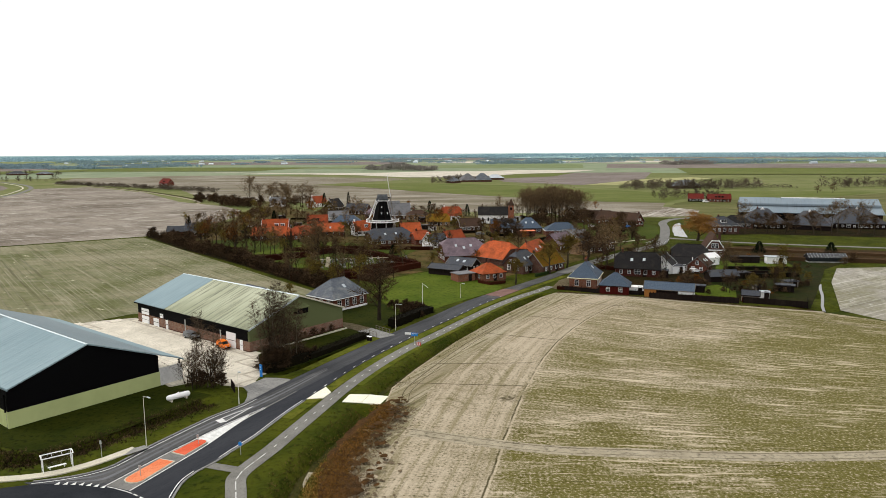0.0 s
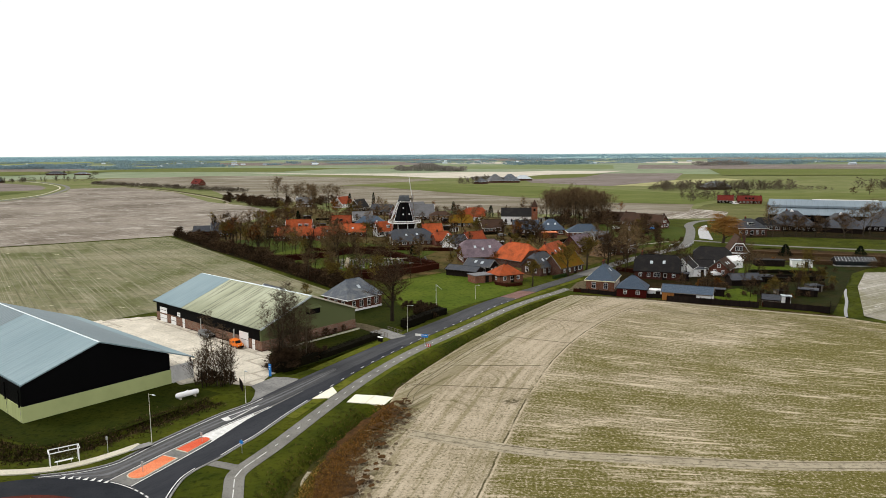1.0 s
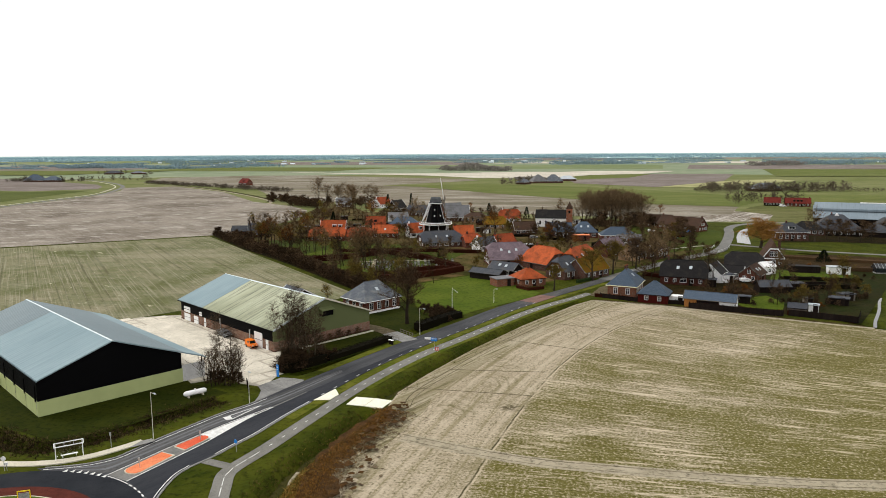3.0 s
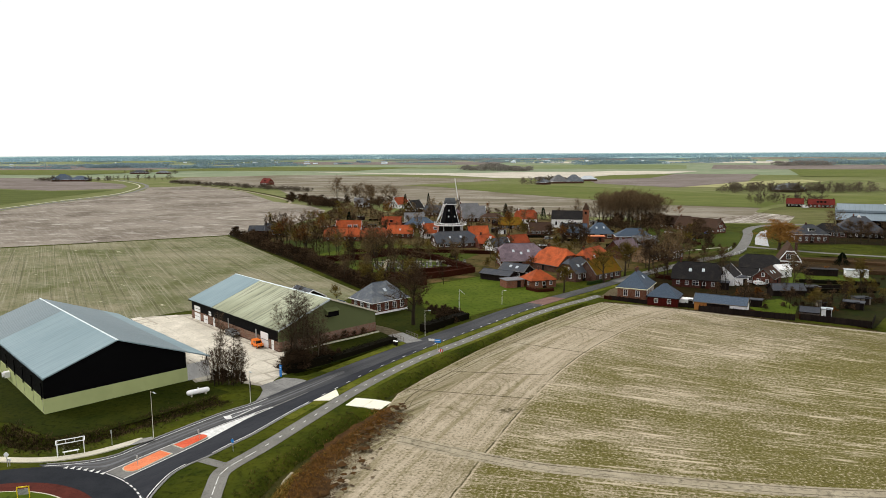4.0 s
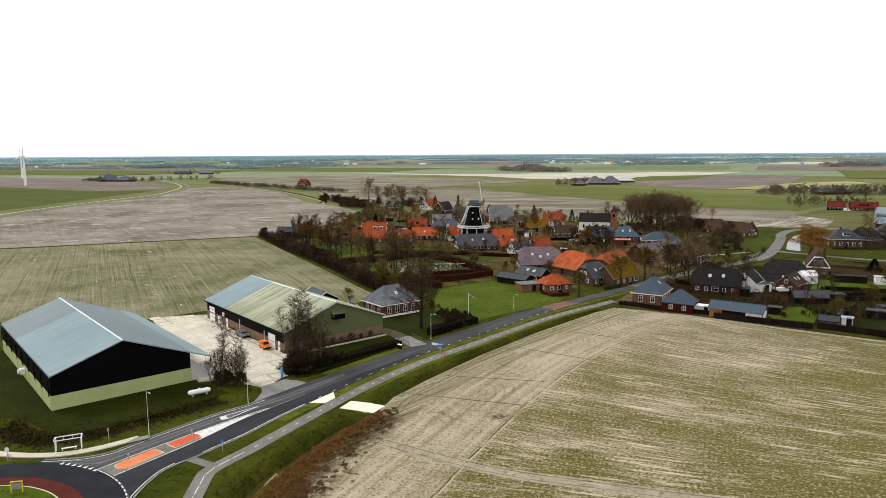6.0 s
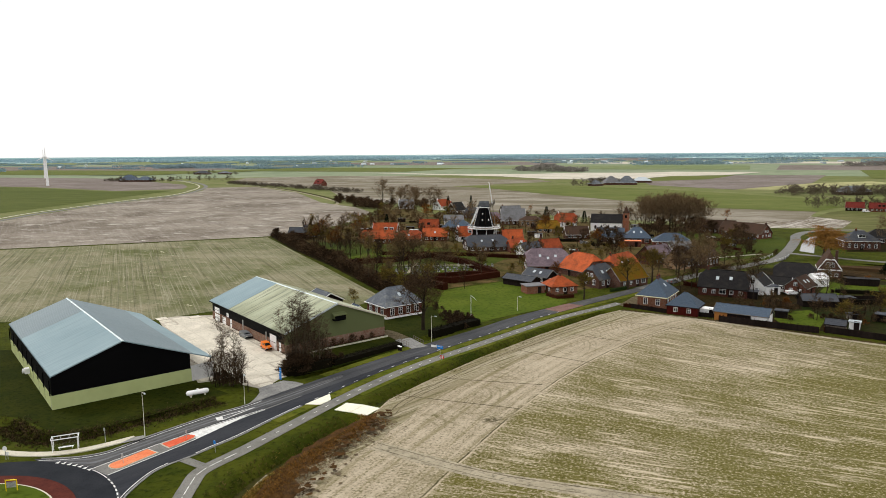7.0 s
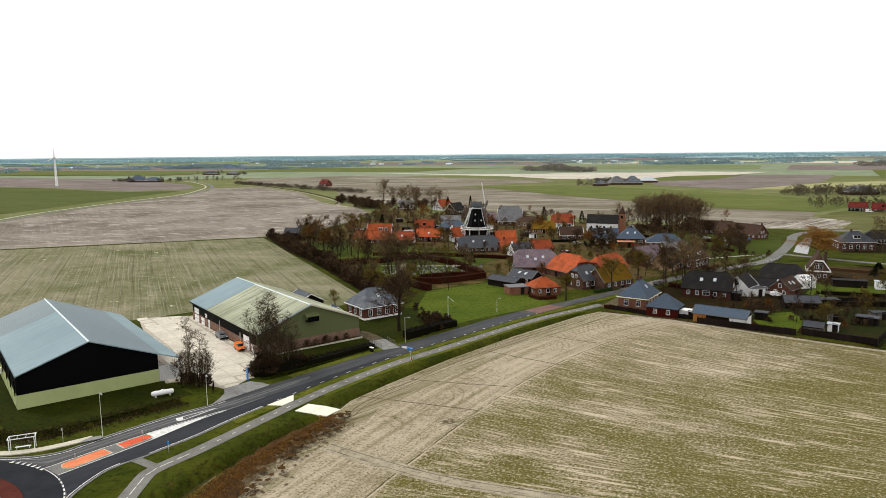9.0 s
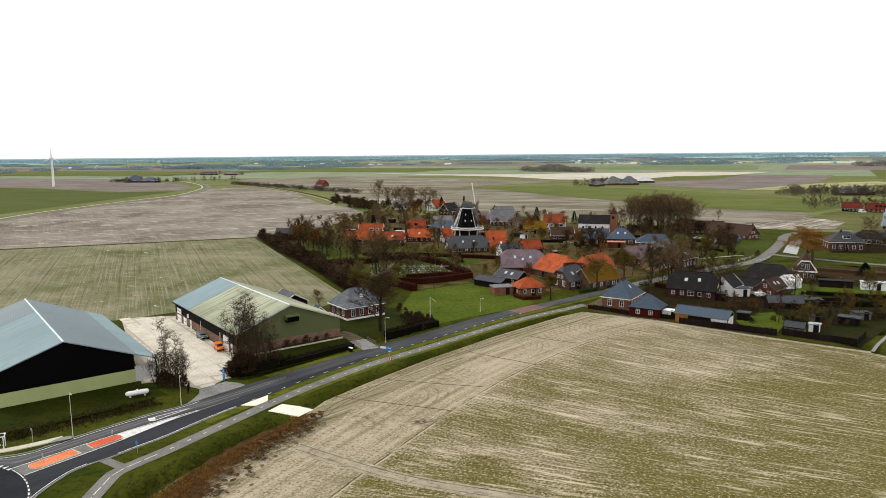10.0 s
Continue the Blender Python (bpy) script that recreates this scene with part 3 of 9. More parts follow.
M["bark_dark"] = surface("bark_dark", (0.05, 0.04, 0.03), (0.035, 0.028, 0.021), 1, 8, 0.9)
M["mud_wet"] = surface("mud_wet", (0.10, 0.075, 0.05), (0.19, 0.155, 0.11), 0.5, 1.2, 0.8, 0, 0.9, 0.15, local=False, speck=0.75)
M["twigs_slim"] = twig_stuff("twigs_slim", (0.018, 0.012, 0.008), (0.110, 0.078, 0.050))
M["twigs_stem"] = twig_stuff("twigs_stem", (0.055, 0.040, 0.027), (0.125, 0.095, 0.064))
M["clods"] = twig_stuff("clods", (0.055, 0.038, 0.024), (0.165, 0.120, 0.075))
M["reed_strip"] = twig_stuff("reed_strip", (0.125, 0.085, 0.048), (0.075, 0.052, 0.032))
M["tile_wine"] = tiled("tile_wine", (0.17, 0.042, 0.034), (0.12, 0.034, 0.028), (0.07, 0.03, 0.026), 0.7)
M["twigs_wood"] = twig_stuff("twigs_wood", (0.060, 0.044, 0.029), (0.185, 0.138, 0.086))
M["apron_grey"] = surface("apron_grey", (0.19, 0.19, 0.185), (0.27, 0.265, 0.255), 0.5, 3, 0.85, 0, 0.3, 0.01, local=False, speck=0.4)
M["plate_pale"] = surface("plate_pale", (0.55, 0.53, 0.45), (0.62, 0.60, 0.52), 0.5, 5, 0.85, 0, 0.25, 0.01, local=False, speck=0.2)
M["garden_green"] = surface("garden_green", (0.050, 0.056, 0.012), (0.150, 0.108, 0.056), 0.12, 0.45, 0.95, 0, 0.9, 0.25, local=False, speck=0.85)
M["garden_lawn"] = surface("garden_lawn", (0.022, 0.036, 0.006), (0.044, 0.036, 0.015), 0.13, 0.6, 0.95, 0, 0.8, 0.2, local=False, speck=0.75)
M["rubber"] = surface("rubber", (0.015, 0.015, 0.015), (0.02, 0.02, 0.02), 2, 9, 0.8)
M["stone_grey"] = surface("stone_grey", (0.12, 0.12, 0.118), (0.30, 0.30, 0.285), 1.0, 7, 0.8, vary=0.9)
gm, gt, gb = blank("window_glass", 0.06)
gt.links.new(blend(gt, steps(gt, grain(gt, turned(gt, 0, (1, 1, 1), True), 0.8), 0.3, 0.7), (0.02, 0.024, 0.028), (0.035, 0.04, 0.045)), gb.inputs["Base Color"])
gb.inputs["Specular IOR Level"].default_value = 0.5
M["glass"] = gm
cm, ct, cb = blank("clear_glass", 0.03)
cb.inputs["Transmission Weight"].default_value = 1.0
cb.inputs["Base Color"].default_value = (0.9, 0.95, 0.95, 1)
cb.inputs["Alpha"].default_value = 0.3
M["clear"] = cm
wm, wt, wb_ = blank("ditch_water", 0.06)
wt.links.new(blend(wt, steps(wt, grain(wt, turned(wt), 0.15), 0.35, 0.65), (0.035, 0.036, 0.028), (0.055, 0.055, 0.045)), wb_.inputs["Base Color"])
wb_.inputs["Specular IOR Level"].default_value = 0.6
bumped(wt, wb_, grain(wt, turned(wt), 1.5), 0.08, 0.02)
M["water"] = wm


# ---------------------------------------------------------------- mesh helpers
class Shape:
    """Collects corners and faces of one mesh."""

    def __init__(self):
        self.v, self.f = [], []

    def add(self, verts, faces):
        n = len(self.v)
        self.v.extend(tuple(p) for p in verts)
        self.f.extend(tuple(i + n for i in f) for f in faces)
        return self

    def box(self, x0, y0, z0, x1, y1, z1):
        p = [(x0, y0, z0), (x1, y0, z0), (x1, y1, z0), (x0, y1, z0), (x0, y0, z1), (x1, y0, z1), (x1, y1, z1), (x0, y1, z1)]
        return self.add(p, [(3, 2, 1, 0), (4, 5, 6, 7), (0, 1, 5, 4), (1, 2, 6, 5), (2, 3, 7, 6), (3, 0, 4, 7)])

    def slab(self, ring, z0, z1):
        """A flat plate over a plan outline, counter-clockwise."""
        n = len(ring)
        p = [(x, y, z0) for x, y in ring] + [(x, y, z1) for x, y in ring]
        f = [tuple(range(n - 1, -1, -1)), tuple(range(n, 2 * n))]
        return self.add(p, f + [(i, (i + 1) % n, n + (i + 1) % n, n + i) for i in range(n)])

    def rod(self, a, b, ra, rb=None, sides=6):
        a, b = Vector(a), Vector(b)
        rb = ra if rb is None else rb
        d = (b - a).normalized() if (b - a).length > 1e-6 else Vector((0, 0, 1))
        u = d.orthogonal().normalized()
        w = d.cross(u)
        p = []
        for c, r in ((a, ra), (b, rb)):
            p += [c + (u * math.cos(k * math.tau / sides) + w * math.sin(k * math.tau / sides)) * r for k in range(sides)]
        f = [(k, (k + 1) % sides, sides + (k + 1) % sides, sides + k) for k in range(sides)]
        return self.add(p, f + [tuple(range(sides - 1, -1, -1)), tuple(range(sides, 2 * sides))])

    def loft(self, rings):
        """Closed skin through rings of equal length, capped at both ends."""
        n = len(rings[0])
        p = [c for r in rings for c in r]
        f = [tuple(range(n - 1, -1, -1)), tuple(range((len(rings) - 1) * n, len(rings) * n))]
        for k in range(len(rings) - 1):
            f += [(k * n + i, k * n + (i + 1) % n, (k + 1) * n + (i + 1) % n, (k + 1) * n + i) for i in range(n)]
        return self.add(p, f)

    def mesh(self, name):
        m = bpy.data.meshes.new(name)
        m.from_pydata(self.v, [], self.f)
        m.update()
        return m


def part(name, shape, material, parent, label="", m=None, smooth=False):
    """Links one mesh object under a thing or under a part."""
    data = shape if isinstance(shape, bpy.types.Mesh) else shape.mesh(name)
    if not data.materials:
        data.materials.append(M[material])
    if smooth:
        data.shade_smooth()
    ob = new(name, data)
    ob.parent = parent
    if m is not None:
        ob.matrix_basis = m
    if label:
        ob["label"] = label
    return ob


def thing(name, label, category, m=None, group="", kind=""):
    ob = new(name)
    if m is not None:
        ob.matrix_basis = m
    return tagged(ob, label, category, group, kind)


def solid(name, shape, material, label, category="", kind="", m=None, group="", smooth=False):
    ob = part(name, shape, material, None, "", m, smooth)
    return tagged(ob, label, category, group, kind)


# ---------------------------------------------------------------- the lie of the land
REF, HIGH, NEAR, ROOM = (20.0, 0.0), 44.0, 1500.0, 3250.0


def far(x, y, h=0.0):
    """A place on the wide plain. Past 1500 m the land draws together, keeping its bearing and its height below the eye."""
    dx, dy = x - REF[0], y - REF[1]
    d = math.hypot(dx, dy)
    if d <= NEAR:
        return (x, y, h)
    k = NEAR + (d - NEAR) * ROOM / (d - NEAR + ROOM)
    s = k / d
    return (REF[0] + dx * s, REF[1] + dy * s, HIGH * (1 - s) - 11 * ((k - NEAR) / ROOM) ** 2 + h * s)


def under(x, y):
    """How far the bare ground lies under the belts of fields."""
    return 0.004 * max(0.0, math.hypot(x - REF[0], y - REF[1]) * far_scale(x, y) - 1650.0)


def far_scale(x, y):
    d = math.hypot(x - REF[0], y - REF[1])
    return 1.0 if d <= NEAR else (NEAR + (d - NEAR) * ROOM / (d - NEAR + ROOM)) / d


def near_line(x, y, line):
    best = 1e9
    for (ax, ay), (bx, by) in zip(line, line[1:]):
        ux, uy = bx - ax, by - ay
        k = max(0.0, min(1.0, ((x - ax) * ux + (y - ay) * uy) / (ux * ux + uy * uy)))
        best = min(best, math.hypot(x - ax - k * ux, y - ay - k * uy))
    return best


DITCHES = [  # line, half width at the top, depth
    ([(-21.0, 60), (-21.6, 76), (-21.4, 86), (-19.6, 94.5), (-17.6, 102), (-16.2, 108.4)], 2.3, 1.5),
    ([(-15.2, 117.4), (-10.6, 130.1), (-3.6, 148.8), (7.2, 171.9), (19.4, 195), (23.5, 201)], 2.2, 1.3),
    ([(-110, 84), (-74, 92), (-63.8, 87.6), (-58.5, 88.6), (-54.6, 92.4), (-51.4, 98.5), (-47.6, 104.5), (-43.6, 111)], 1.7, 1.0),
    ([(-35.4, 127.4), (-29.5, 137), (-23.2, 151.5), (-19.4, 160), (-14.5, 169.5)], 1.6, 1.3),
    ([(-300, 246), (-256, 277.5), (-205, 312), (-164, 343.5)], 1.8, 0.9),
    ([(94, 180), (101, 196), (116.5, 226.5), (131, 247)], 2.0, 0.9),
    ([(96, 316), (141, 300), (173, 287), (260, 262)], 3.0, 1.1),
]


def dip(x, y):
    if y > 350 or y < 55:
        return 0.0
    z = 0.0
    for line, half, deep in DITCHES:
        d = near_line(x, y, line)
        if d < half:
            z = min(z, -deep * min(1.0, 1.35 * (1 - d / half)))
    return z


def spread(lo, hi, fine_lo, fine_hi, step, growth=1.22):
    out = list(np.arange(fine_lo, fine_hi + 0.01, step))
    s, x = step, fine_hi
    while x < hi:
        s *= growth
        x += s
        out.append(min(x, hi))
    s, x = step, fine_lo
    while x > lo:
        s *= growth
        x -= s
        out.insert(0, max(x, lo))
    return out


xs = spread(-90000, 90000, -76, 32, 1.0, 1.11)
ys = spread(-3000, 90000, 58, 204, 1.0, 1.11)
land = Shape()
land.v = [(lambda p: (p[0], p[1], p[2] + dip(x, y) - under(x, y)))(far(x, y)) for y in ys for x in xs]
land.f = [(j * len(xs) + i, j * len(xs) + i + 1, (j + 1) * len(xs) + i + 1, (j + 1) * len(xs) + i) for j in range(len(ys) - 1) for i in range(len(xs) - 1)]
solid("ground", land, "verge", "flat green polder land with ditches reaching the horizon", "ground", "structure", smooth=True)


laid = [0]


def sheet(name, ring, material, label, z=0.03, kind="structure", category="field", cut=0.0):
    """Land of one use laid on the ground. Far off it is cut up, so that it follows the land."""
    laid[0] += 1
    z += 0.0007 * laid[0] if z < 0.07 else 0.006 * laid[0]
    bm = bmesh.new()
    bm.faces.new([bm.verts.new((x, y, 0)) for x, y in ring])
    bmesh.ops.triangulate(bm, faces=bm.faces[:])
    for _ in range(12 if cut else 0):
        long = [e for e in bm.edges if e.calc_length() > cut]
        if not long:
            break
        bmesh.ops.subdivide_edges(bm, edges=long, cuts=1)
        bmesh.ops.triangulate(bm, faces=[f for f in bm.faces if len(f.verts) > 3])
    for v in bm.verts:
        v.co = Vector(far(v.co.x, v.co.y, z))
    bmesh.ops.recalc_face_normals(bm, faces=bm.faces[:])
    if bm.faces and bm.faces[:][0].normal.z < 0:
        bmesh.ops.reverse_faces(bm, faces=bm.faces[:])
    m = bpy.data.meshes.new(name)
    bm.to_mesh(m)
    bm.free()
    m.materials.append(M[material])
    return tagged(new(name, m), label, category, "", kind)


def smooth_line(pts, per=6):
    out = []
    for i in range(len(pts) - 1):
        p0, p1, p2, p3 = pts[max(i - 1, 0)], pts[i], pts[i + 1], pts[min(i + 2, len(pts) - 1)]
        for k in range(per):
            t = k / per
            out.append(tuple(0.5 * (2 * b + (c - a) * t + (2 * a - 5 * b + 4 * c - d) * t * t + (3 * b - a - 3 * c + d) * t ** 3) for a, b, c, d in zip(p0, p1, p2, p3)))
    return out + [tuple(pts[-1])]


def offset(line, d):
    out = []
    for i, (x, y) in enumerate(line):
        a, b = line[max(i - 1, 0)], line[min(i + 1, len(line) - 1)]
        l = math.hypot(b[0] - a[0], b[1] - a[1]) or 1
        out.append((x - (b[1] - a[1]) / l * d, y + (b[0] - a[0]) / l * d))
    return out


def ribbon(name, left, right, z0, z1, material, label, category="road", kind="structure", parent=None, warp=None):
    """A paved band between two lines of equal length, with its thickness."""
    s = Shape()
    n = len(left)
    lift = warp or (lambda x, y, h: (x, y, h))
    rings = []
    for a, b in zip(left, right):
        rings.append([lift(a[0], a[1], z0), lift(b[0], b[1], z0), lift(b[0], b[1], z1), lift(a[0], a[1], z1)])
    s.loft(rings)
    if parent is not None:
        return part(name, s, material, parent, label)
    return solid(name, s, material, label, category, kind)


def band(name, line, half, z0, z1, material, label, **kw):
    return ribbon(name, offset(line, half), offset(line, -half), z0, z1, material, label, **kw)


# ---------------------------------------------------------------- fields
def wide_band(name, d0, d1, material, label, z):
    """A broad belt of the plain, from one distance to another."""
    s = Shape()
    ring_count, n = 14, 60
    for j in range(ring_count + 1):
        d = d0 * (d1 / d0) ** (j / ring_count)
        s.v += [far(REF[0] + d * math.sin(radians(-66 + 132 * k / n)), d * math.cos(radians(-66 + 132 * k / n)), z) for k in range(n + 1)]
    s.f = [(j * (n + 1) + k + 1, j * (n + 1) + k, (j + 1) * (n + 1) + k, (j + 1) * (n + 1) + k + 1) for j in range(ring_count) for k in range(n)]
    solid(name, s, material, label, "field", "structure", smooth=True)


wide_band("meadows", 455, 1480, "meadow", "olive green meadows beyond the village", 0.012)
# two belts whose colours carry the haze of distance
wide_band("plain", 1400, 5200, "plain_haze_pale", "far farmland, its green paled for haze", 0.04)
wide_band("plain", 5150, 140000, "plain_haze_blue", "farmland towards the horizon, bluish haze in its colour", 0.09)
sheet("field", [(100, 470), (150, 520), (170, 565), (215, 628), (300, 610), (420, 700), (900, 760), (900, 480), (330, 460), (270, 376), (160, 424)], "olive_field", "rough olive pasture behind the farms", 0.02, cut=120)
sheet("field", [(62, 452), (100, 446), (150, 452), (168, 500), (140, 545), (90, 520), (60, 500)], "soil_wet", "pale wet mud behind the church wood", 0.03)
sheet("garden", [(-150, 340), (-100, 288), (-62, 230), (-30, 224), (-11, 246), (0, 238), (14, 232), (26, 244), (46, 268), (92, 332), (100, 400), (80, 440), (20, 455), (-60, 475), (-120, 500), (-150, 556), (-162, 520), (-149, 470), (-146, 410)], "garden_green", "winter gardens and grass between the village houses", 0.015, category="garden")
sheet("garden", [(34, 207), (55, 203), (78, 192), (93, 186), (100, 200), (128, 246), (122, 264), (98, 294), (80, 292), (60, 268), (40, 238)], "garden", "dark winter gardens with bare beds", 0.015, category="garden")
sheet("garden", [(124, 348), (145, 342), (250, 330), (270, 372), (160, 420), (142, 392)], "garden", "dark farmyards between the farm buildings", 0.015, category="garden")
sheet("garden", [(-45.6, 139), (-37.4, 127), (-33, 131), (-21, 152), (-27, 161)], "lawn_dark", "dark rough ground before the old barn", 0.03, category="garden")
sheet("field", [(-13, 60), (-14.8, 80.4), (-17.6, 85), (-17.5, 93.7), (-15.3, 101.6), (-13.2, 111.6), (-12.9, 118.7), (-9.4, 129.6), (-2, 149), (8.6, 172), (22, 197), (27.3, 204.2), (46.3, 199.5), (74.3, 187.4), (93.6, 179.5), (104, 170), (150, 143), (260, 90), (260, -40), (-13, -40)],
      "soil_main", "bare clay field with thin green rows of young crop", 0.05)
RIM = [(-17.3, 85), (-17.2, 93.7), (-15.0, 101.6), (-12.9, 111.6), (-12.6, 118.7), (-9.1, 129.6), (-1.7, 149), (8.9, 172), (22.3, 196.8), (27.4, 203.8)]
sheet("headland", RIM + offset(RIM, -6.5)[::-1], "soil_head", "pale bare headland with turning tracks", 0.062)
sheet("field", [(104.5, 170.6), (99.6, 181.5), (118, 222), (133.5, 248.5), (240, 262), (330, 180), (330, 62), (260, 91), (150, 144)], "soil_pale", "pale wet field with curved wheel tracks", 0.05)
sheet("field", [(-163, 341), (-88.5, 255), (-57.8, 219), (-45.8, 205.4), (-50, 190), (-62, 181.5), (-88, 175), (-98, 162), (-133, 151), (-330, 90), (-420, 180), (-256, 274)],
      "soil_left", "sown olive-green field with faint wheel lines", 0.05, cut=60)
sheet("field", [(-164, 346), (-206, 314.5), (-256, 279.5), (-300, 249), (-420, 185), (-392, 300), (-396, 385), (-415, 440), (-440, 540), (-455, 660), (-490, 760), (-530, 830), (-480, 868), (-352, 745), (-250, 595), (-196, 548), (-168, 508), (-154, 462), (-151, 405), (-157, 358)],
      "soil_pink", "harrowed pinkish-brown clay field", 0.06, cut=80)
sheet("field", [(-440, 380), (-470, 505), (-497, 615), (-530, 762), (-600, 728), (-795, 798), (-1100, 830), (-1200, 520), (-700, 250)], "wheat", "short green winter wheat field", 0.08, cut=150)
sheet("field", [(-545, 796), (-604, 742), (-800, 812), (-1100, 845), (-1420, 1080), (-1290, 1165), (-975, 1130), (-728, 982), (-625, 912), (-575, 850)], "soil_purple", "ploughed violet-brown field", 0.08, cut=150)
sheet("field", [(-680, 1180), (-560, 1290), (-439, 1311), (-224, 1182), (-120, 1140), (-88, 1076), (-172, 955), (-205, 905), (-270, 800), (-330, 800), (-470, 900), (-600, 985)], "soil_far", "wide brown ploughed field behind the village", 0.08, cut=120)
sheet("field", [(-270, 800), (-205, 905), (-146, 868), (-45, 735), (95, 590), (163, 568), (140, 500), (90, 470), (20, 480), (-60, 520), (-150, 590), (-235, 620), (-330, 790)], "soil_far", "brown field with pale wet strips", 0.07, cut=100)
sheet("field", [(-193, 908), (-70, 957), (73, 866), (188, 726), (205, 640), (163, 571), (96, 593), (-45, 737), (-146, 870)], "pasture", "bright green grass field", 0.09, cut=100)
sheet("field", [(-600, 1530), (-377, 1385), (-206, 1290), (-96, 1163), (29, 1169), (97, 1328), (199, 1391), (289, 1568), (121, 1612), (49, 1531), (-72, 1532), (-190, 1430), (-345, 1425)], "sand_far", "pale sandy strip of wet land", 0.3, cut=120)
sheet("field", [(53, 978), (146, 876), (270, 1060), (369, 1394), (218, 1392), (150, 1190), (46, 1090)], "soil_purple", "violet-brown ploughed field", 0.12, cut=120)
sheet("field", [(30, 1160), (46, 1092), (150, 1192), (216, 1392), (199, 1390), (97, 1326)], "pasture", "green field by a farm", 0.12, cut=120)
sheet("field", [(130, 660), (190, 726), (340, 735), (410, 700), (300, 612), (215, 630)], "pasture", "meadow before a row of trees", 0.09, cut=100)
sheet("field", [(146, 874), (270, 1056), (364, 1130), (372, 1060), (300, 980), (190, 880)], "sand_olive", "pale yellowed wet land", 0.2, cut=120)
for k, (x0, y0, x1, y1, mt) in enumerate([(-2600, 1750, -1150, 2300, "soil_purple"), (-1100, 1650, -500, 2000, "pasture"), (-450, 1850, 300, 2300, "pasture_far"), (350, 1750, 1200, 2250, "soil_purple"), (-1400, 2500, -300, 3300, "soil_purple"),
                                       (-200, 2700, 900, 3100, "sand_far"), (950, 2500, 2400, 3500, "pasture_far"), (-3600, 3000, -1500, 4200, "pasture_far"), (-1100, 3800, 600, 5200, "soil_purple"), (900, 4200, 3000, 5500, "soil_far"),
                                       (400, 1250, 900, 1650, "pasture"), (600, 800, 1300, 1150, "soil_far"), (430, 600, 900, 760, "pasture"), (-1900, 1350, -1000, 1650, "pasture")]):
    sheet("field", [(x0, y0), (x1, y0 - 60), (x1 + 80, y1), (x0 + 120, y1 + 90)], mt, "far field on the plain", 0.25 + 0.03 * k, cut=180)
sheet("lawn", [(-30, 221), (-11, 243), (-2, 231), (7.5, 221), (12, 213), (9.6, 206), (4, 198.6), (-4.5, 187.5), (-10.8, 177.2), (-19, 181.5), (-25.5, 196)], "lawn", "mown bright green meadow by the road", 0.05, category="lawn")
sheet("lawn", [(-44, 178), (-31, 195), (-25.8, 195.6), (-19.4, 181.2), (-13.2, 176), (-18.6, 165.6), (-22.6, 158), (-27, 161.5)], "lawn_dark", "dark grass round the farmhouse", 0.04, category="lawn")
sheet("lawn", [(-53.8, 118.6), (-44, 114.4), (-47.4, 107.5), (-52.6, 98.5), (-56.5, 92.5), (-62, 90.6), (-73, 94.6), (-112, 90), (-150, 110), (-112, 128), (-100, 140)], "lawn_dark", "mown grass round a storage barn", 0.045, category="lawn")
sheet("lawn", [(76, 205), (84, 250), (96, 268), (150, 268), (128, 246), (100, 196), (93, 184)], "garden_lawn", "back gardens with grass", 0.045, category="lawn")
sheet("reed_bank", [(104, 281), (110, 303), (130, 306), (175, 291), (250, 266), (245, 246), (150, 266), (118, 273)], "reed_bank", "brown reedy canal bank", 0.09, category="reeds")
sheet("lawn", [(100, 318), (112, 344), (150, 352), (230, 330), (240, 272), (172, 292), (140, 306)], "verge", "grass bank along a canal", 0.045, category="lawn")
sheet("lawn", [(60, 330), (96, 335), (108, 392), (95, 430), (60, 420), (40, 380)], "grass", "village green", 0.045, category="lawn")
sheet("lawn", [(-130, 322), (-70, 250), (-28, 262), (-20, 300), (-60, 322), (-110, 338)], "grass", "grass round a graveyard", 0.045, category="lawn")
sheet("lawn", [(-92, 276), (-86.7, 295), (-77.4, 307), (-63.0, 322), (-57.2, 304), (-69.5, 289.4), (-78.5, 278), (-84, 265)], "lawn", "bright grass strip behind the graveyard", 0.055, category="lawn")
sheet("lawn", [(-66, 246), (-64, 256.4), (-54, 261), (-36, 266), (-27, 258), (-42, 246), (-58, 241)], "lawn", "bright green turf between the graves", 0.056, category="lawn")

# ---------------------------------------------------------------- roads
CX, CY = -51.0, 61.0


def arc(r, a0, a1, n=40):
    return [(CX + r * math.cos(radians(a0 + (a1 - a0) * k / n)), CY + r * math.sin(radians(a0 + (a1 - a0) * k / n))) for k in range(n + 1)]


LEFT = smooth_line([(-56.5, 81.6), (-53.0, 82.7), (-50.1, 84.1), (-47.8, 86.2), (-46.8, 88.6), (-45.6, 92.2), (-44.1, 96.0), (-41.9, 101.2), (-40.2, 104.9), (-37.2, 109.9), (-33.4, 119.9), (-25.6, 138.0), (-16.6, 157.2), (-8.8, 172.6), (0.0, 190.6), (8.8, 204.8), (15.6, 214.6), (24.4, 227.8), (32.0, 239.2)])
RIGHT = smooth_line([(-32.8, 70.6), (-35.1, 75.4), (-36.1, 81.6), (-35.6, 84.9), (-34.9, 86.5), (-33.8, 88.9), (-32.7, 92.3), (-31.1, 96.9), (-30.0, 101.6), (-28.5, 107.6), (-25.5, 117.4), (-20.2, 133.8), (-11.0, 155.0), (-2.6, 172.0), (5.0, 187.8), (13.6, 202.4), (20.2, 213.4), (28.4, 226.0), (35.4, 237.4)])
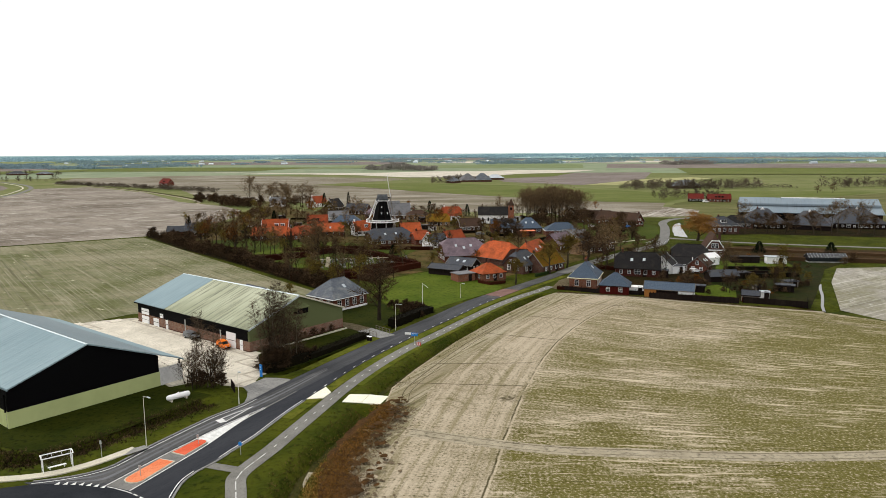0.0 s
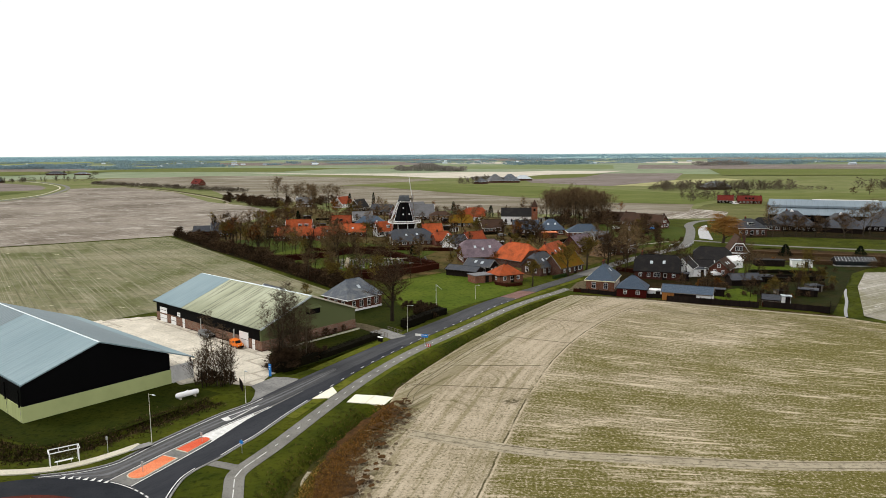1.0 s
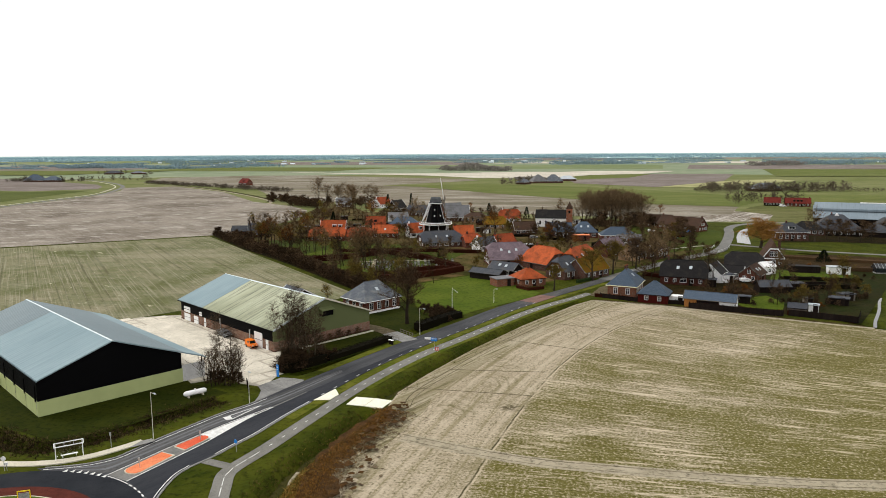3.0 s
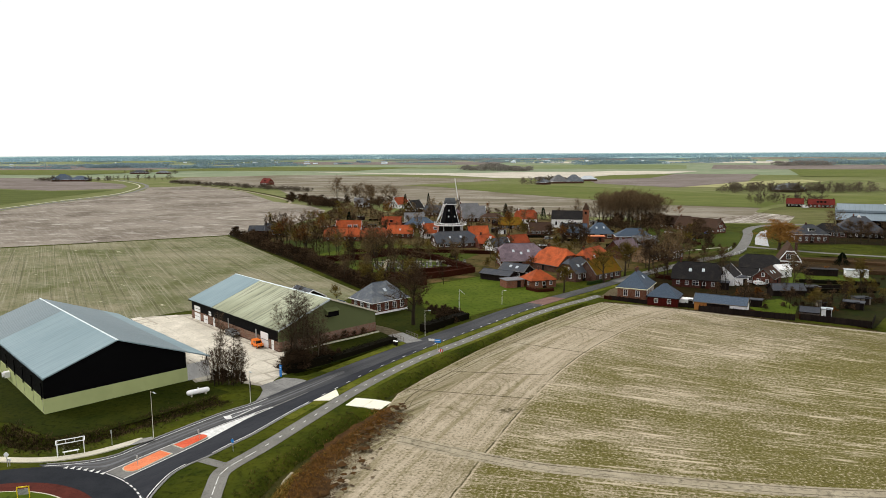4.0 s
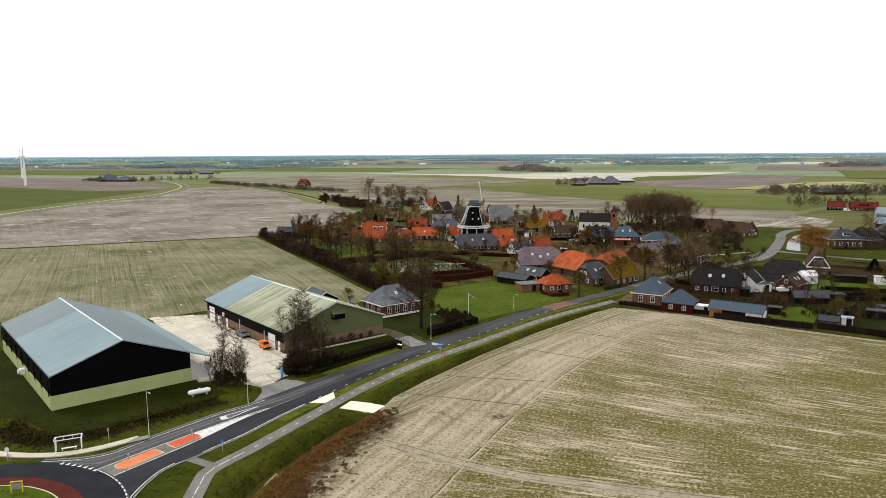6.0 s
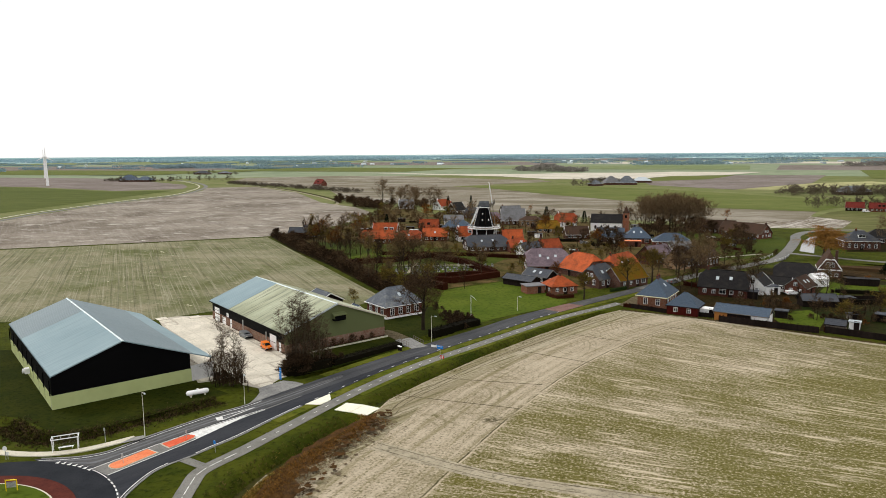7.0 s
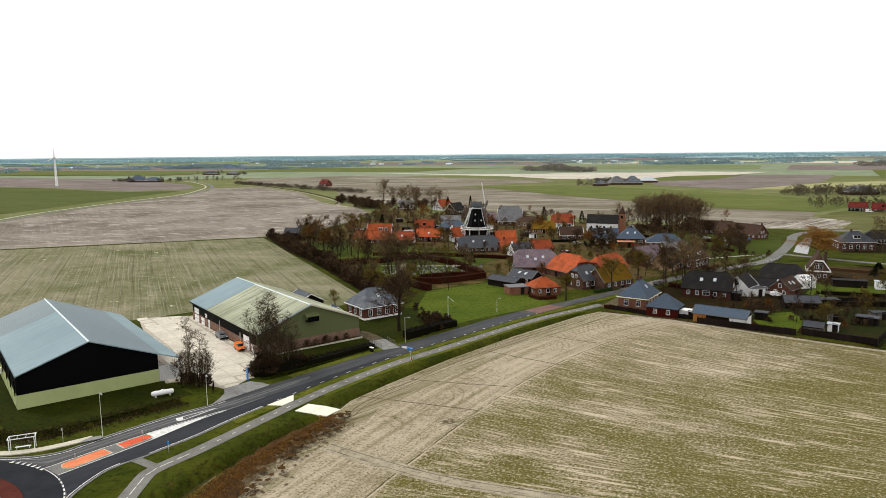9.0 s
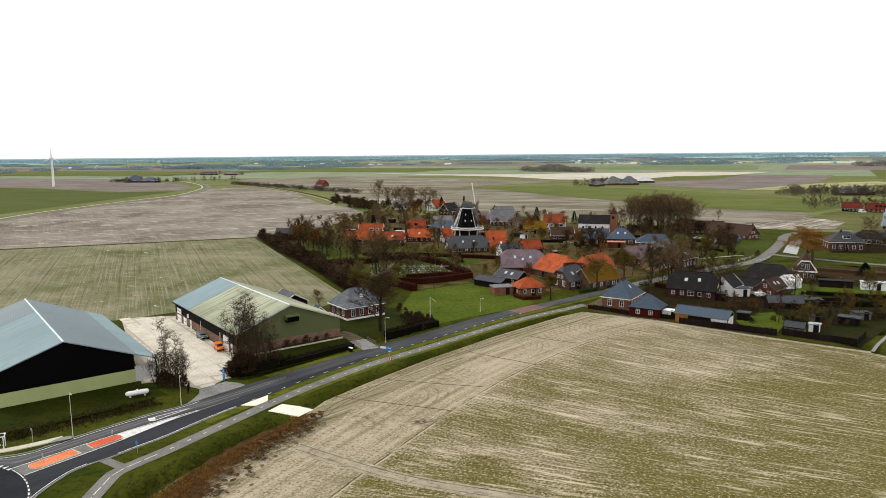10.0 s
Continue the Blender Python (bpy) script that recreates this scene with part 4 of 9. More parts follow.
ISLE_L = smooth_line([(-45.5, 81.1), (-42.4, 89.2), (-40.2, 94.3), (-37.0, 101.4), (-33.2, 108.5), (-29.8, 116.6)])
ISLE_R = smooth_line([(-41.8, 79.8), (-39.2, 87.4), (-37.2, 93.6), (-34.9, 103.0), (-32.8, 108.5), (-29.4, 116.6)])
ribbon("road", LEFT, RIGHT, -0.3, 0.08, "asphalt", "dark asphalt country road leading into the village")
VILL = smooth_line([(33.7, 238.3), (44, 255), (58, 275), (75, 297), (89, 316), (100, 347), (111, 386), (116, 408), (126, 428), (142, 440), (158, 444)])
band("road", VILL, 2.4, -0.3, 0.085, "asphalt_old", "grey village street winding past the houses")
band("road", smooth_line([(100, 347), (84, 338), (66, 332), (44, 330)]), 1.8, -0.3, 0.07, "asphalt_old", "narrow side street by the green")
band("road", smooth_line([(98, 337), (112, 328), (130, 318), (175, 303), (260, 278)]), 1.8, -0.3, 0.14, "cycleway", "narrow lane beside the canal")
ring_road = Shape()
outer, inner = arc(20.5, 0, 360, 72)[:-1], arc(15.8, 0, 360, 72)[:-1]
n = len(outer)
ring_road.v = [(x, y, 0.085) for x, y in outer] + [(x, y, 0.085) for x, y in inner] + [(x, y, -0.3) for x, y in outer] + [(x, y, -0.3) for x, y in inner]
ring_road.f = [(i, (i + 1) % n, n + (i + 1) % n, n + i) for i in range(n)] + [(i + 2 * n, (i + 1) % n + 2 * n, (i + 1) % n, i) for i in range(n)] + [(n + i, n + (i + 1) % n, 3 * n + (i + 1) % n, 3 * n + i) for i in range(n)]
solid("roundabout", ring_road, "asphalt_new", "dark asphalt roundabout lane", "road", "structure")
solid("truck_apron", Shape().slab(arc(15.75, 0, 360, 72)[:-1], -0.3, 0.14), "apron", "red-brown brick overrun ring of the roundabout", "road", "structure")
solid("kerb_ring", Shape().slab(arc(13.3, 0, 360, 64)[:-1], -0.3, 0.2), "concrete_pale", "pale kerb ring round the central island", "kerb", "structure")
solid("central_island", Shape().slab(arc(13.05, 0, 360, 64)[:-1], -0.3, 0.24), "lawn", "grass centre of the roundabout", "island", "structure")
band("road", smooth_line([(-70, 62), (-90, 60), (-140, 66)]), 4.0, -0.3, 0.075, "asphalt", "asphalt road leaving the roundabout")
band("road", smooth_line([(-47, 43), (-44, 20), (-38, -60)]), 4.0, -0.3, 0.075, "asphalt", "asphalt road leaving the roundabout")
BIKE = smooth_line([(-25.5, 60), (-26.0, 72), (-28.1, 79.2), (-29.4, 83.2), (-29.3, 85.6), (-28.6, 88.2), (-27.2, 93.2), (-25.4, 101.1), (-23.6, 108.9), (-22.0, 115.8), (-20.0, 123.1), (-17.0, 132.2), (-13.4, 141.4), (-10.6, 147.4), (-5.9, 156.6), (1.8, 172.4), (9.4, 187.2), (16.3, 198.3), (22.7, 207.2), (27, 214)])
band("cycle_path", BIKE, 1.3, -0.3, 0.07, "cycleway", "worn grey asphalt cycle path beside the road", category="path")
band("path", smooth_line([(-35.0, 87.4), (-32.4, 86.6), (-30.4, 86.0), (-29.4, 85.8)], 4), 0.8, -0.3, 0.068, "cycleway", "short cycle link to the road crossing", category="path")
band("pavement", smooth_line([(-78, 79.4), (-68, 82.0), (-63.8, 82.1), (-59.2, 82.6), (-55.2, 83.8), (-52.0, 85.9), (-49.5, 88.7), (-47.1, 92.2)]), 0.75, -0.3, 0.16, "concrete_pale", "pale tiled bus stop pavement", category="pavement")
sheet("kerb_ramp", [(-47.4, 89.2), (-46.7, 89.6), (-44.9, 91.9), (-45.9, 92.7), (-47.0, 91.6)], "apron_grey", "grey tiled ramp at the end of the bus stop", 0.11, category="pavement")


def between(a, b, f):
    return [(p[0] + (q[0] - p[0]) * f, p[1] + (q[1] - p[1]) * f) for p, q in zip(a, b)]


# lanes at the islands: worn grey on the way in, fresh dark asphalt on the way out
ribbon("road_lane", ISLE_L, ISLE_R, -0.2, 0.09, "asphalt_old", "pale worn asphalt between the splitter islands")
WORN = smooth_line([(-53.5, 82.2), (-49.0, 84.2), (-46.9, 86.6), (-45.4, 90.2), (-43.6, 94.6), (-41.4, 99.6), (-38.4, 105.8), (-35.4, 111.6), (-31.6, 120.0), (-27.0, 130.0)])
INNER = smooth_line([(-49.5, 81.7), (-45.9, 81.8), (-44.7, 84.4), (-43.0, 88.6), (-41.2, 93.0), (-39.2, 98.0), (-36.0, 104.6), (-33.4, 109.6), (-30.0, 117.6), (-26.4, 128.6)])
ribbon("road_lane", offset(WORN, 0.35), INNER, -0.2, 0.089, "asphalt_worn", "worn lighter lane of older asphalt")
for f, w in ((0.24, 0.07), (0.62, 0.09)):
    ribbon("wheel_track", between(WORN, INNER, f - w), between(WORN, INNER, f + w), -0.2, 0.0925, "asphalt_pale", "pale polished wheel track in the worn lane")
FRESH_L = smooth_line([(-41.6, 79.9), (-40.4, 83.2), (-39.0, 87.4), (-37.0, 93.6), (-34.6, 103.0), (-32.3, 109.2), (-29.2, 117.4), (-22.6, 133.0), (-16.4, 147.0)])
FRESH_R = smooth_line([(-34.7, 74.6), (-35.9, 79.8), (-35.7, 84.9), (-32.4, 93.4), (-29.6, 103.4), (-27.6, 110.4), (-25.2, 118.4), (-20.3, 134.2), (-14.6, 147.6)])
ribbon("road_lane", FRESH_L, FRESH_R, -0.2, 0.0905, "asphalt_fresh", "fresh dark blue-black asphalt lane")
for line, side in ((LEFT[2:62], 1), (RIGHT[2:58], -1)):
    ribbon("kerb", offset(line, 0.22 * side), offset(line, -0.02 * side), -0.3, 0.14, "apron_grey", "worn grey concrete kerb along the road", category="kerb")
# mown strips along the road
band("verge", [p for p in offset(RIGHT, -1.2) if 104 < p[1] < 232], 1.0, -0.3, 0.06, "verge_mown", "mown bright grass strip between road and cycle path", category="verge")
band("verge", [p for p in offset(LEFT, 1.15) if 126 < p[1] < 158], 1.0, -0.3, 0.06, "verge_mown", "mown bright grass strip along the road", category="verge")
band("verge", [p for p in offset(BIKE, -1.9) if 120 < p[1] < 206], 0.6, -0.3, 0.05, "verge_mown", "mown bright grass beside the cycle path", category="verge")
ROAD_FAR = smooth_line([(-395, 300), (-399, 379), (-425, 454), (-450, 575), (-466, 684), (-505, 775), (-550, 857), (-612, 937), (-706, 1032), (-800, 1100), (-1000, 1230)])
band("road", ROAD_FAR, 2.6, -0.3, 0.15, "asphalt_old", "pale country road across the fields", warp=far)
band("path", offset(ROAD_FAR, 9), 0.8, -0.3, 0.14, "concrete_pale", "pale farm track along the road", category="path", warp=far)
band("path", smooth_line([(-560, 925), (-486, 882), (-360, 759), (-248, 620), (-225, 570)]), 1.3, -0.3, 0.16, "soil_track", "pale sandy track on a low dike", category="path", warp=far)
band("path", smooth_line([(-490, 893), (-366, 772), (-254, 634), (-232, 590)]), 3.5, -0.3, 0.14, "rough_bank", "yellowed grass on a low dike", category="path", warp=far)

NI = [i for i, p in enumerate(LEFT) if p[1] > 196]
ribbon("road_lane", [LEFT[i] for i in NI], [RIGHT[i] for i in NI], -0.2, 0.092, "asphalt_worn", "paler old asphalt where the road enters the village")
TABLE = [i for i, q in enumerate(LEFT) if 199.5 < q[1] < 210.5]
ribbon("speed_table", [LEFT[i] for i in TABLE], [RIGHT[i] for i in TABLE], -0.2, 0.098, "table_red", "faded red-brown raised crossing in the road")
sheet("forecourt", [(27, 211), (30, 208.5), (34, 213), (33, 219), (39.5, 230.5), (37.5, 234), (31, 224)], "mud", "worn gravel forecourt at the corner house", 0.06, category="forecourt")
sheet("lawn", [(93, 249), (96.5, 265), (122, 263), (119, 246)], "lawn", "bright mown lawn behind the canal", 0.06, category="lawn")
sheet("lawn", [(66, 207), (76, 202), (92, 197), (97, 207), (88, 216), (72, 218)], "garden_lawn", "rough grass of a back garden", 0.06, category="lawn")
sheet("lawn", [(68.2, 203.2), (71.3, 212), (80.0, 217), (82, 207.2), (77.0, 193.2), (69.4, 197)], "lawn", "green back garden lawn behind the plank fence", 0.066, category="lawn")
sheet("lawn", [(89.5, 246), (96, 262), (93, 249), (97.8, 241.4), (92, 238)], "lawn", "mown lawn beside the white annexe", 0.068, category="lawn")
sheet("lawn", [(52, 318.4), (56, 330.5), (84, 335), (86, 322), (67.2, 308)], "grass", "green bank beside the village street", 0.066, category="lawn")
band("path", smooth_line([(28.2, 203.5), (47, 198.5), (75, 186.4), (94, 179.2)]), 0.8, -0.2, 0.062, "soil_track", "bare trampled strip along the garden fences", category="path")

# road markings, each stripe a piece of paint
marks = thing("road_markings", "white painted lines and teeth on the asphalt", "road marking", kind="structure")


def mark(ring, z=0.1, mt="paint"):
    part("stripe", Shape().slab(ring, z - 0.03, z), mt, marks)


def dash(line, start, length, half=0.08, z=0.1):
    """One stripe along a line, from a distance on."""
    acc, pts = 0.0, []
    for a, b in zip(line, line[1:]):
        l = math.hypot(b[0] - a[0], b[1] - a[1])
        for s in (start, start + length):
            if acc <= s < acc + l:
                k = (s - acc) / l
                pts.append((a[0] + (b[0] - a[0]) * k, a[1] + (b[1] - a[1]) * k))
        acc += l
    if len(pts) == 2:
        (ax, ay), (bx, by) = pts
        l = math.hypot(bx - ax, by - ay) or 1
        nx, ny = -(by - ay) / l * half, (bx - ax) / l * half
        mark([(ax - nx, ay - ny), (bx - nx, by - ny), (bx + nx, by + ny), (ax + nx, ay + ny)], z)


EDGE_R = offset(RIGHT, 0.35)
def stripe(line, half=0.08, z=0.102):
    part("stripe", Shape().loft([[(p[0], p[1], z - 0.03), (q[0], q[1], z - 0.03), (q[0], q[1], z), (p[0], p[1], z)] for p, q in zip(offset(line, half), offset(line, -half))]), "paint", marks)


stripe(EDGE_R[3:20], 0.07), stripe(EDGE_R[31:58], 0.07), stripe(offset(LEFT[2:57], -0.55), 0.06)
stripe(ISLE_L[:25], 0.07), stripe(ISLE_R[:25], 0.07)
for k in range(24):
    dash(EDGE_R[58:], 2.0 + k * 3.9, 1.0, 0.075)
for k in range(6):
    dash(BIKE, 15 + k * 2.9, 2.3, 0.06, 0.09)
for k in range(44):
    dash(BIKE, 34 + k * 3.3, 0.8, 0.06, 0.09)
for k in range(7):
    a = 92.8 - k * 3.0
    x, y = arc(20.75, a, a, 1)[0]
    c, s = math.cos(radians(a)), math.sin(radians(a))
    mark([(x - c * 0.55 + s * 0.32, y - s * 0.55 - c * 0.32), (x + c * 0.25, y + s * 0.25), (x - c * 0.55 - s * 0.32, y - s * 0.55 + c * 0.32)], 0.102)
stripe(arc(20.6, 73.5, 61.5, 8), 0.06)
for k in range(7):
    a = 60.5 - k * 3.6
    stripe(arc(20.6, a, a - 2.0, 3), 0.11)
mark([(-39.5, 95.7), (-37.1, 94.3), (-34.5, 105.0), (-34.75, 105.1)], 0.101)
mark([(-39.3, 102.9), (-38.2, 101.8), (-37.3, 102.4), (-38.4, 103.7)], 0.101)
stripe([(-38.7, 103.5), (-36.9, 106.4), (-35.2, 109.0)], 0.09)
stripe([(-37.4, 102.6), (-36.3, 105.8), (-35.2, 109.0)], 0.09)


def traffic_island(ring, label, top="red_paving"):
    t = thing("traffic_island", label, "traffic island")
    cx, cy = sum(p[0] for p in ring) / len(ring), sum(p[1] for p in ring) / len(ring)
    grown = [(cx + (x - cx) * 1.11, cy + (y - cy) * 1.045) for x, y in ring]
    part("kerb", Shape().slab(grown, -0.2, 0.2), "concrete_pale", t, "pale concrete kerb")
    part("paving", Shape().slab(ring, 0.0, 0.24), top, t)


traffic_island([(-43.75, 83.1), (-43.7, 82.5), (-43.3, 82.0), (-42.6, 81.75), (-41.9, 81.8), (-41.4, 82.3), (-39.75, 87.9), (-41.9, 88.6)], "faded orange paved splitter island with pale kerb", "red_faded")
traffic_island([(-41.0, 90.9), (-38.95, 90.0), (-37.8, 93.6), (-37.6, 94.4), (-37.9, 95.0), (-38.6, 95.2), (-39.2, 94.9), (-39.9, 93.5)], "small red paved splitter island in the road")

# field entrance: pale concrete plates across the cycle path
plates = thing("field_entrance", "pale concrete plates of a field entrance", "driveway", kind="structure")
for ring in ([(-27.0, 112.7), (-24.2, 113.2), (-23.4, 116.2), (-24.9, 119.0), (-25.9, 116.0)], [(-20.6, 111.5), (-17.4, 111.1), (-16.4, 115.1), (-19.9, 115.3)], [(-17.3, 111.1), (-14.0, 110.5), (-13.0, 114.3), (-16.3, 115.1)]):
    part("plate", Shape().slab(ring, -0.5, 0.1), "plate_pale", plates)
# concrete yard, plate by plate
yard = thing("yard", "pale concrete yard between the two barns", "yard", kind="structure")
part("bed", Shape().slab([(-38.9, 118.4), (-38.6, 125.6), (-43.9, 140.6), (-85.0, 171.0), (-99, 165.0), (-53.4, 118.4), (-48, 123), (-44, 119.6)], -0.3, 0.05), "joint", yard)
part("apron", Shape().slab([(-32.4, 123.0), (-34.6, 123.7), (-37.4, 123.8), (-39.9, 118.5), (-38.4, 116.4), (-37.6, 113.6), (-37.2, 110.9)], -0.3, 0.112), "apron_grey", yard, "grey asphalt mouth of the drive")
ux, uy = Vector((-0.797, 0.604)), Vector((0.604, 0.797))
o = Vector((-38.9, 119.0))
poly = [(-39.0, 118.8), (-38.7, 125.6), (-44.0, 140.4), (-84.9, 170.8), (-98.6, 165.0), (-53.2, 118.6), (-48, 123.2), (-44, 119.8)]


def inside(x, y, ring):
    hit = False
    for (ax, ay), (bx, by) in zip(ring, ring[1:] + ring[:1]):
        if (ay > y) != (by > y) and x < (bx - ax) * (y - ay) / (by - ay) + ax:
            hit = not hit
    return hit


slab_mesh = Shape().slab([(-1.97, -1.97), (1.97, -1.97), (1.97, 1.97), (-1.97, 1.97)], -0.1, 0.0).mesh("concrete_plate")
slab_mesh.materials.append(M["concrete"])
for i in range(-6, 24):
    for j in range(-12, 14):
        c = o + ux * (i * 4 + 1) + uy * (j * 4 + 1)
        if all(inside(c.x + ux.x * a + uy.x * b, c.y + ux.y * a + uy.y * b, poly) for a in (-1.9, 1.9) for b in (-1.9, 1.9)):
            part("plate", slab_mesh, "concrete", yard, m=pose(c.x, c.y, 0.085 + 0.006 * ((i * 7 + j * 3) % 3), 0, 0, 142.8))
        elif inside(c.x, c.y, poly):
            part("plate", slab_mesh, "concrete", yard, m=pose(c.x, c.y, 0.075, 0, 0, 142.8) @ Matrix.Diagonal((0.72, 0.72, 1, 1)))
# water in the ditches
for k, (line, half, deep) in enumerate(DITCHES):
    if k in (0, 1):
        band("ditch_bed", smooth_line(line, 3), half * 0.3, -deep - 0.3, -deep * 0.9, "rough_bank", "wet mud and dead stalks in the ditch bed", category="ditch")
    if k in (3, 4, 6):
        band("water", smooth_line(line, 3), half * 0.45, -deep - 0.3, -deep * 0.72, "water", "still dark water in a ditch", category="water")
band("ditch_mud", smooth_line([(-17.8, 79.0), (-19.2, 82.0), (-20.6, 84.6), (-20.6, 88.0)], 3), 0.45, -1.8, -1.22, "soil_track", "pale mud at the ditch bottom", category="mud")
sheet("water", [(104.3, 345), (106.4, 353), (109.1, 364.7), (114.7, 384), (120.6, 400), (126.2, 409), (125.4, 405), (119.8, 385), (114.2, 361), (108.9, 338.4)], "water", "bright village pond reflecting the sky", 0.06, category="water")
band("water", smooth_line([(94.6, 180.2), (97.6, 187.0), (100.6, 192.9), (104.6, 201.0), (108.5, 209.9), (112.4, 218.0)], 4), 0.4, -0.3, 0.055, "water", "bright water in a narrow ditch", category="water")


# ---------------------------------------------------------------- houses
def window_mesh(w, h):
    f = Shape()
    f.box(-w / 2 - 0.09, -0.06, -0.09, -w / 2, 0.08, h + 0.09).box(w / 2, -0.06, -0.09, w / 2 + 0.09, 0.08, h + 0.09)
    f.box(-w / 2, -0.06, h, w / 2, 0.08, h + 0.09).box(-w / 2, -0.1, -0.09, w / 2, 0.08, 0.0)
    f.box(-0.03, -0.05, 0, 0.03, 0.05, h).box(-w / 2, -0.045, h * 0.62, -0.03, 0.05, h * 0.62 + 0.06).box(0.03, -0.045, h * 0.62, w / 2, 0.05, h * 0.62 + 0.06)
    p = Shape().box(-w / 2, 0.0, 0, w / 2, 0.02, h)
    fm, pm = f.mesh("window"), p.mesh("pane")
    fm.materials.append(M["white"]), pm.materials.append(M["glass"])
    return fm, pm


WIN = {"small": (window_mesh(0.9, 1.1), 0.9, 1.1), "tall": (window_mesh(1.1, 1.7), 1.1, 1.7), "wide": (window_mesh(1.9, 1.35), 1.9, 1.35)}
DOOR = Shape().box(-0.5, -0.05, 0, 0.5, 0.05, 2.15).box(-0.62, -0.07, 0, -0.5, 0.07, 2.3).box(0.5, -0.07, 0, 0.62, 0.07, 2.3).box(-0.5, -0.07, 2.15, 0.5, 0.07, 2.3).mesh("door")
DOOR.materials.append(M["timber_dark"])
SKY = Shape().box(-0.45, -0.6, -0.03, 0.45, 0.6, 0.09).mesh("skylight")
SKY.materials.append(M["zinc"])


def add_window(parent, kind, m):
    (fm, pm), w, h = WIN[kind]
    f = part("window", fm, "white", parent, m=m)
    part("pane", pm, "glass", f)


def face_pose(L, W, side, along, z):
    """A pose on one wall: its outside looks along local -y."""
    if side == "s":
        return pose(along, -W / 2 - 0.03, z, 0, 0, 0)
    if side == "n":
        return pose(-along, W / 2 + 0.03, z, 0, 0, 180)
    if side == "e":
        return pose(L / 2 + 0.03, along, z, 0, 0, 90)
    return pose(-L / 2 - 0.03, -along, z, 0, 0, -90)


def roof_shape(L, W, he, hr, kind, over, thick=0.22, hip=None, he2=None):
    """Outer skin and soffit of a pitched roof. gable, hip or half."""
    s = Shape()
    he2 = he if he2 is None else he2
    a, b = L / 2 + over, W / 2 + over
    run = W / 2
    drop1, drop2 = over * (hr - he) / run, over * (hr - he2) / run
    zl, zr = he - drop1, he2 - drop2
    if kind == "gable":
        top = [(-a, -b, zl), (a, -b, zl), (a, 0, hr), (-a, 0, hr), (a, b, zr), (-a, b, zr)]
        faces = [(0, 1, 2, 3), (3, 2, 4, 5)]
        edge = [0, 1, 2, 4, 5, 3]
    elif kind == "hip":
        k = hip if hip is not None else W / 2
        k = min(k, L / 2 - 0.4)
        top = [(-a, -b, zl), (a, -b, zl), (a, b, zr), (-a, b, zr), (-L / 2 + k, 0, hr), (L / 2 - k, 0, hr)]
        faces = [(0, 1, 5, 4), (2, 3, 4, 5), (1, 2, 5), (3, 0, 4)]
        edge = [0, 1, 2, 3]
    else:
        k = hip if hip is not None else W * 0.16
        zm = hr - (hr - he) * 0.38
        ym = W / 2 * 0.38
        top = [(-a, -b, zl), (a, -b, zl), (a, b, zr), (-a, b, zr), (-L / 2 + k, 0, hr), (L / 2 - k, 0, hr), (-a, -ym, zm), (a, -ym, zm), (a, ym, zm), (-a, ym, zm)]
        faces = [(0, 1, 7, 5, 4, 6), (2, 3, 9, 4, 5, 8), (7, 8, 5), (9, 6, 4)]
        edge = [0, 1, 7, 8, 2, 3, 9, 6]
    n = len(top)
    low = [(x, y, z - thick) for x, y, z in top]
    f = list(faces) + [tuple(i + n for i in reversed(q)) for q in faces]
    f += [(edge[(i + 1) % len(edge)], edge[i], edge[i] + n, edge[(i + 1) % len(edge)] + n) for i in range(len(edge))]
    return s.add(top + low, f)


def wall_shape(L, W, he, hr, kind, he2=None, z0=-0.3):
    s = Shape()
    he2 = he if he2 is None else he2
    a, b = L / 2, W / 2
    if kind == "gable":
        prof = [(-b, z0), (b, z0), (b, he2 - 0.15), (0, hr - 0.2), (-b, he - 0.15)]
    elif kind == "half":
        ym, zm = b * 0.38, hr - (hr - he) * 0.38
        prof = [(-b, z0), (b, z0), (b, he2 - 0.15), (ym, zm - 0.15), (-ym, zm - 0.15), (-b, he - 0.15)]
    else:
        prof = [(-b, z0), (b, z0), (b, he2 - 0.1), (-b, he - 0.1)]
    return s.loft([[(-a, y, z) for y, z in prof], [(a, y, z) for y, z in prof]])


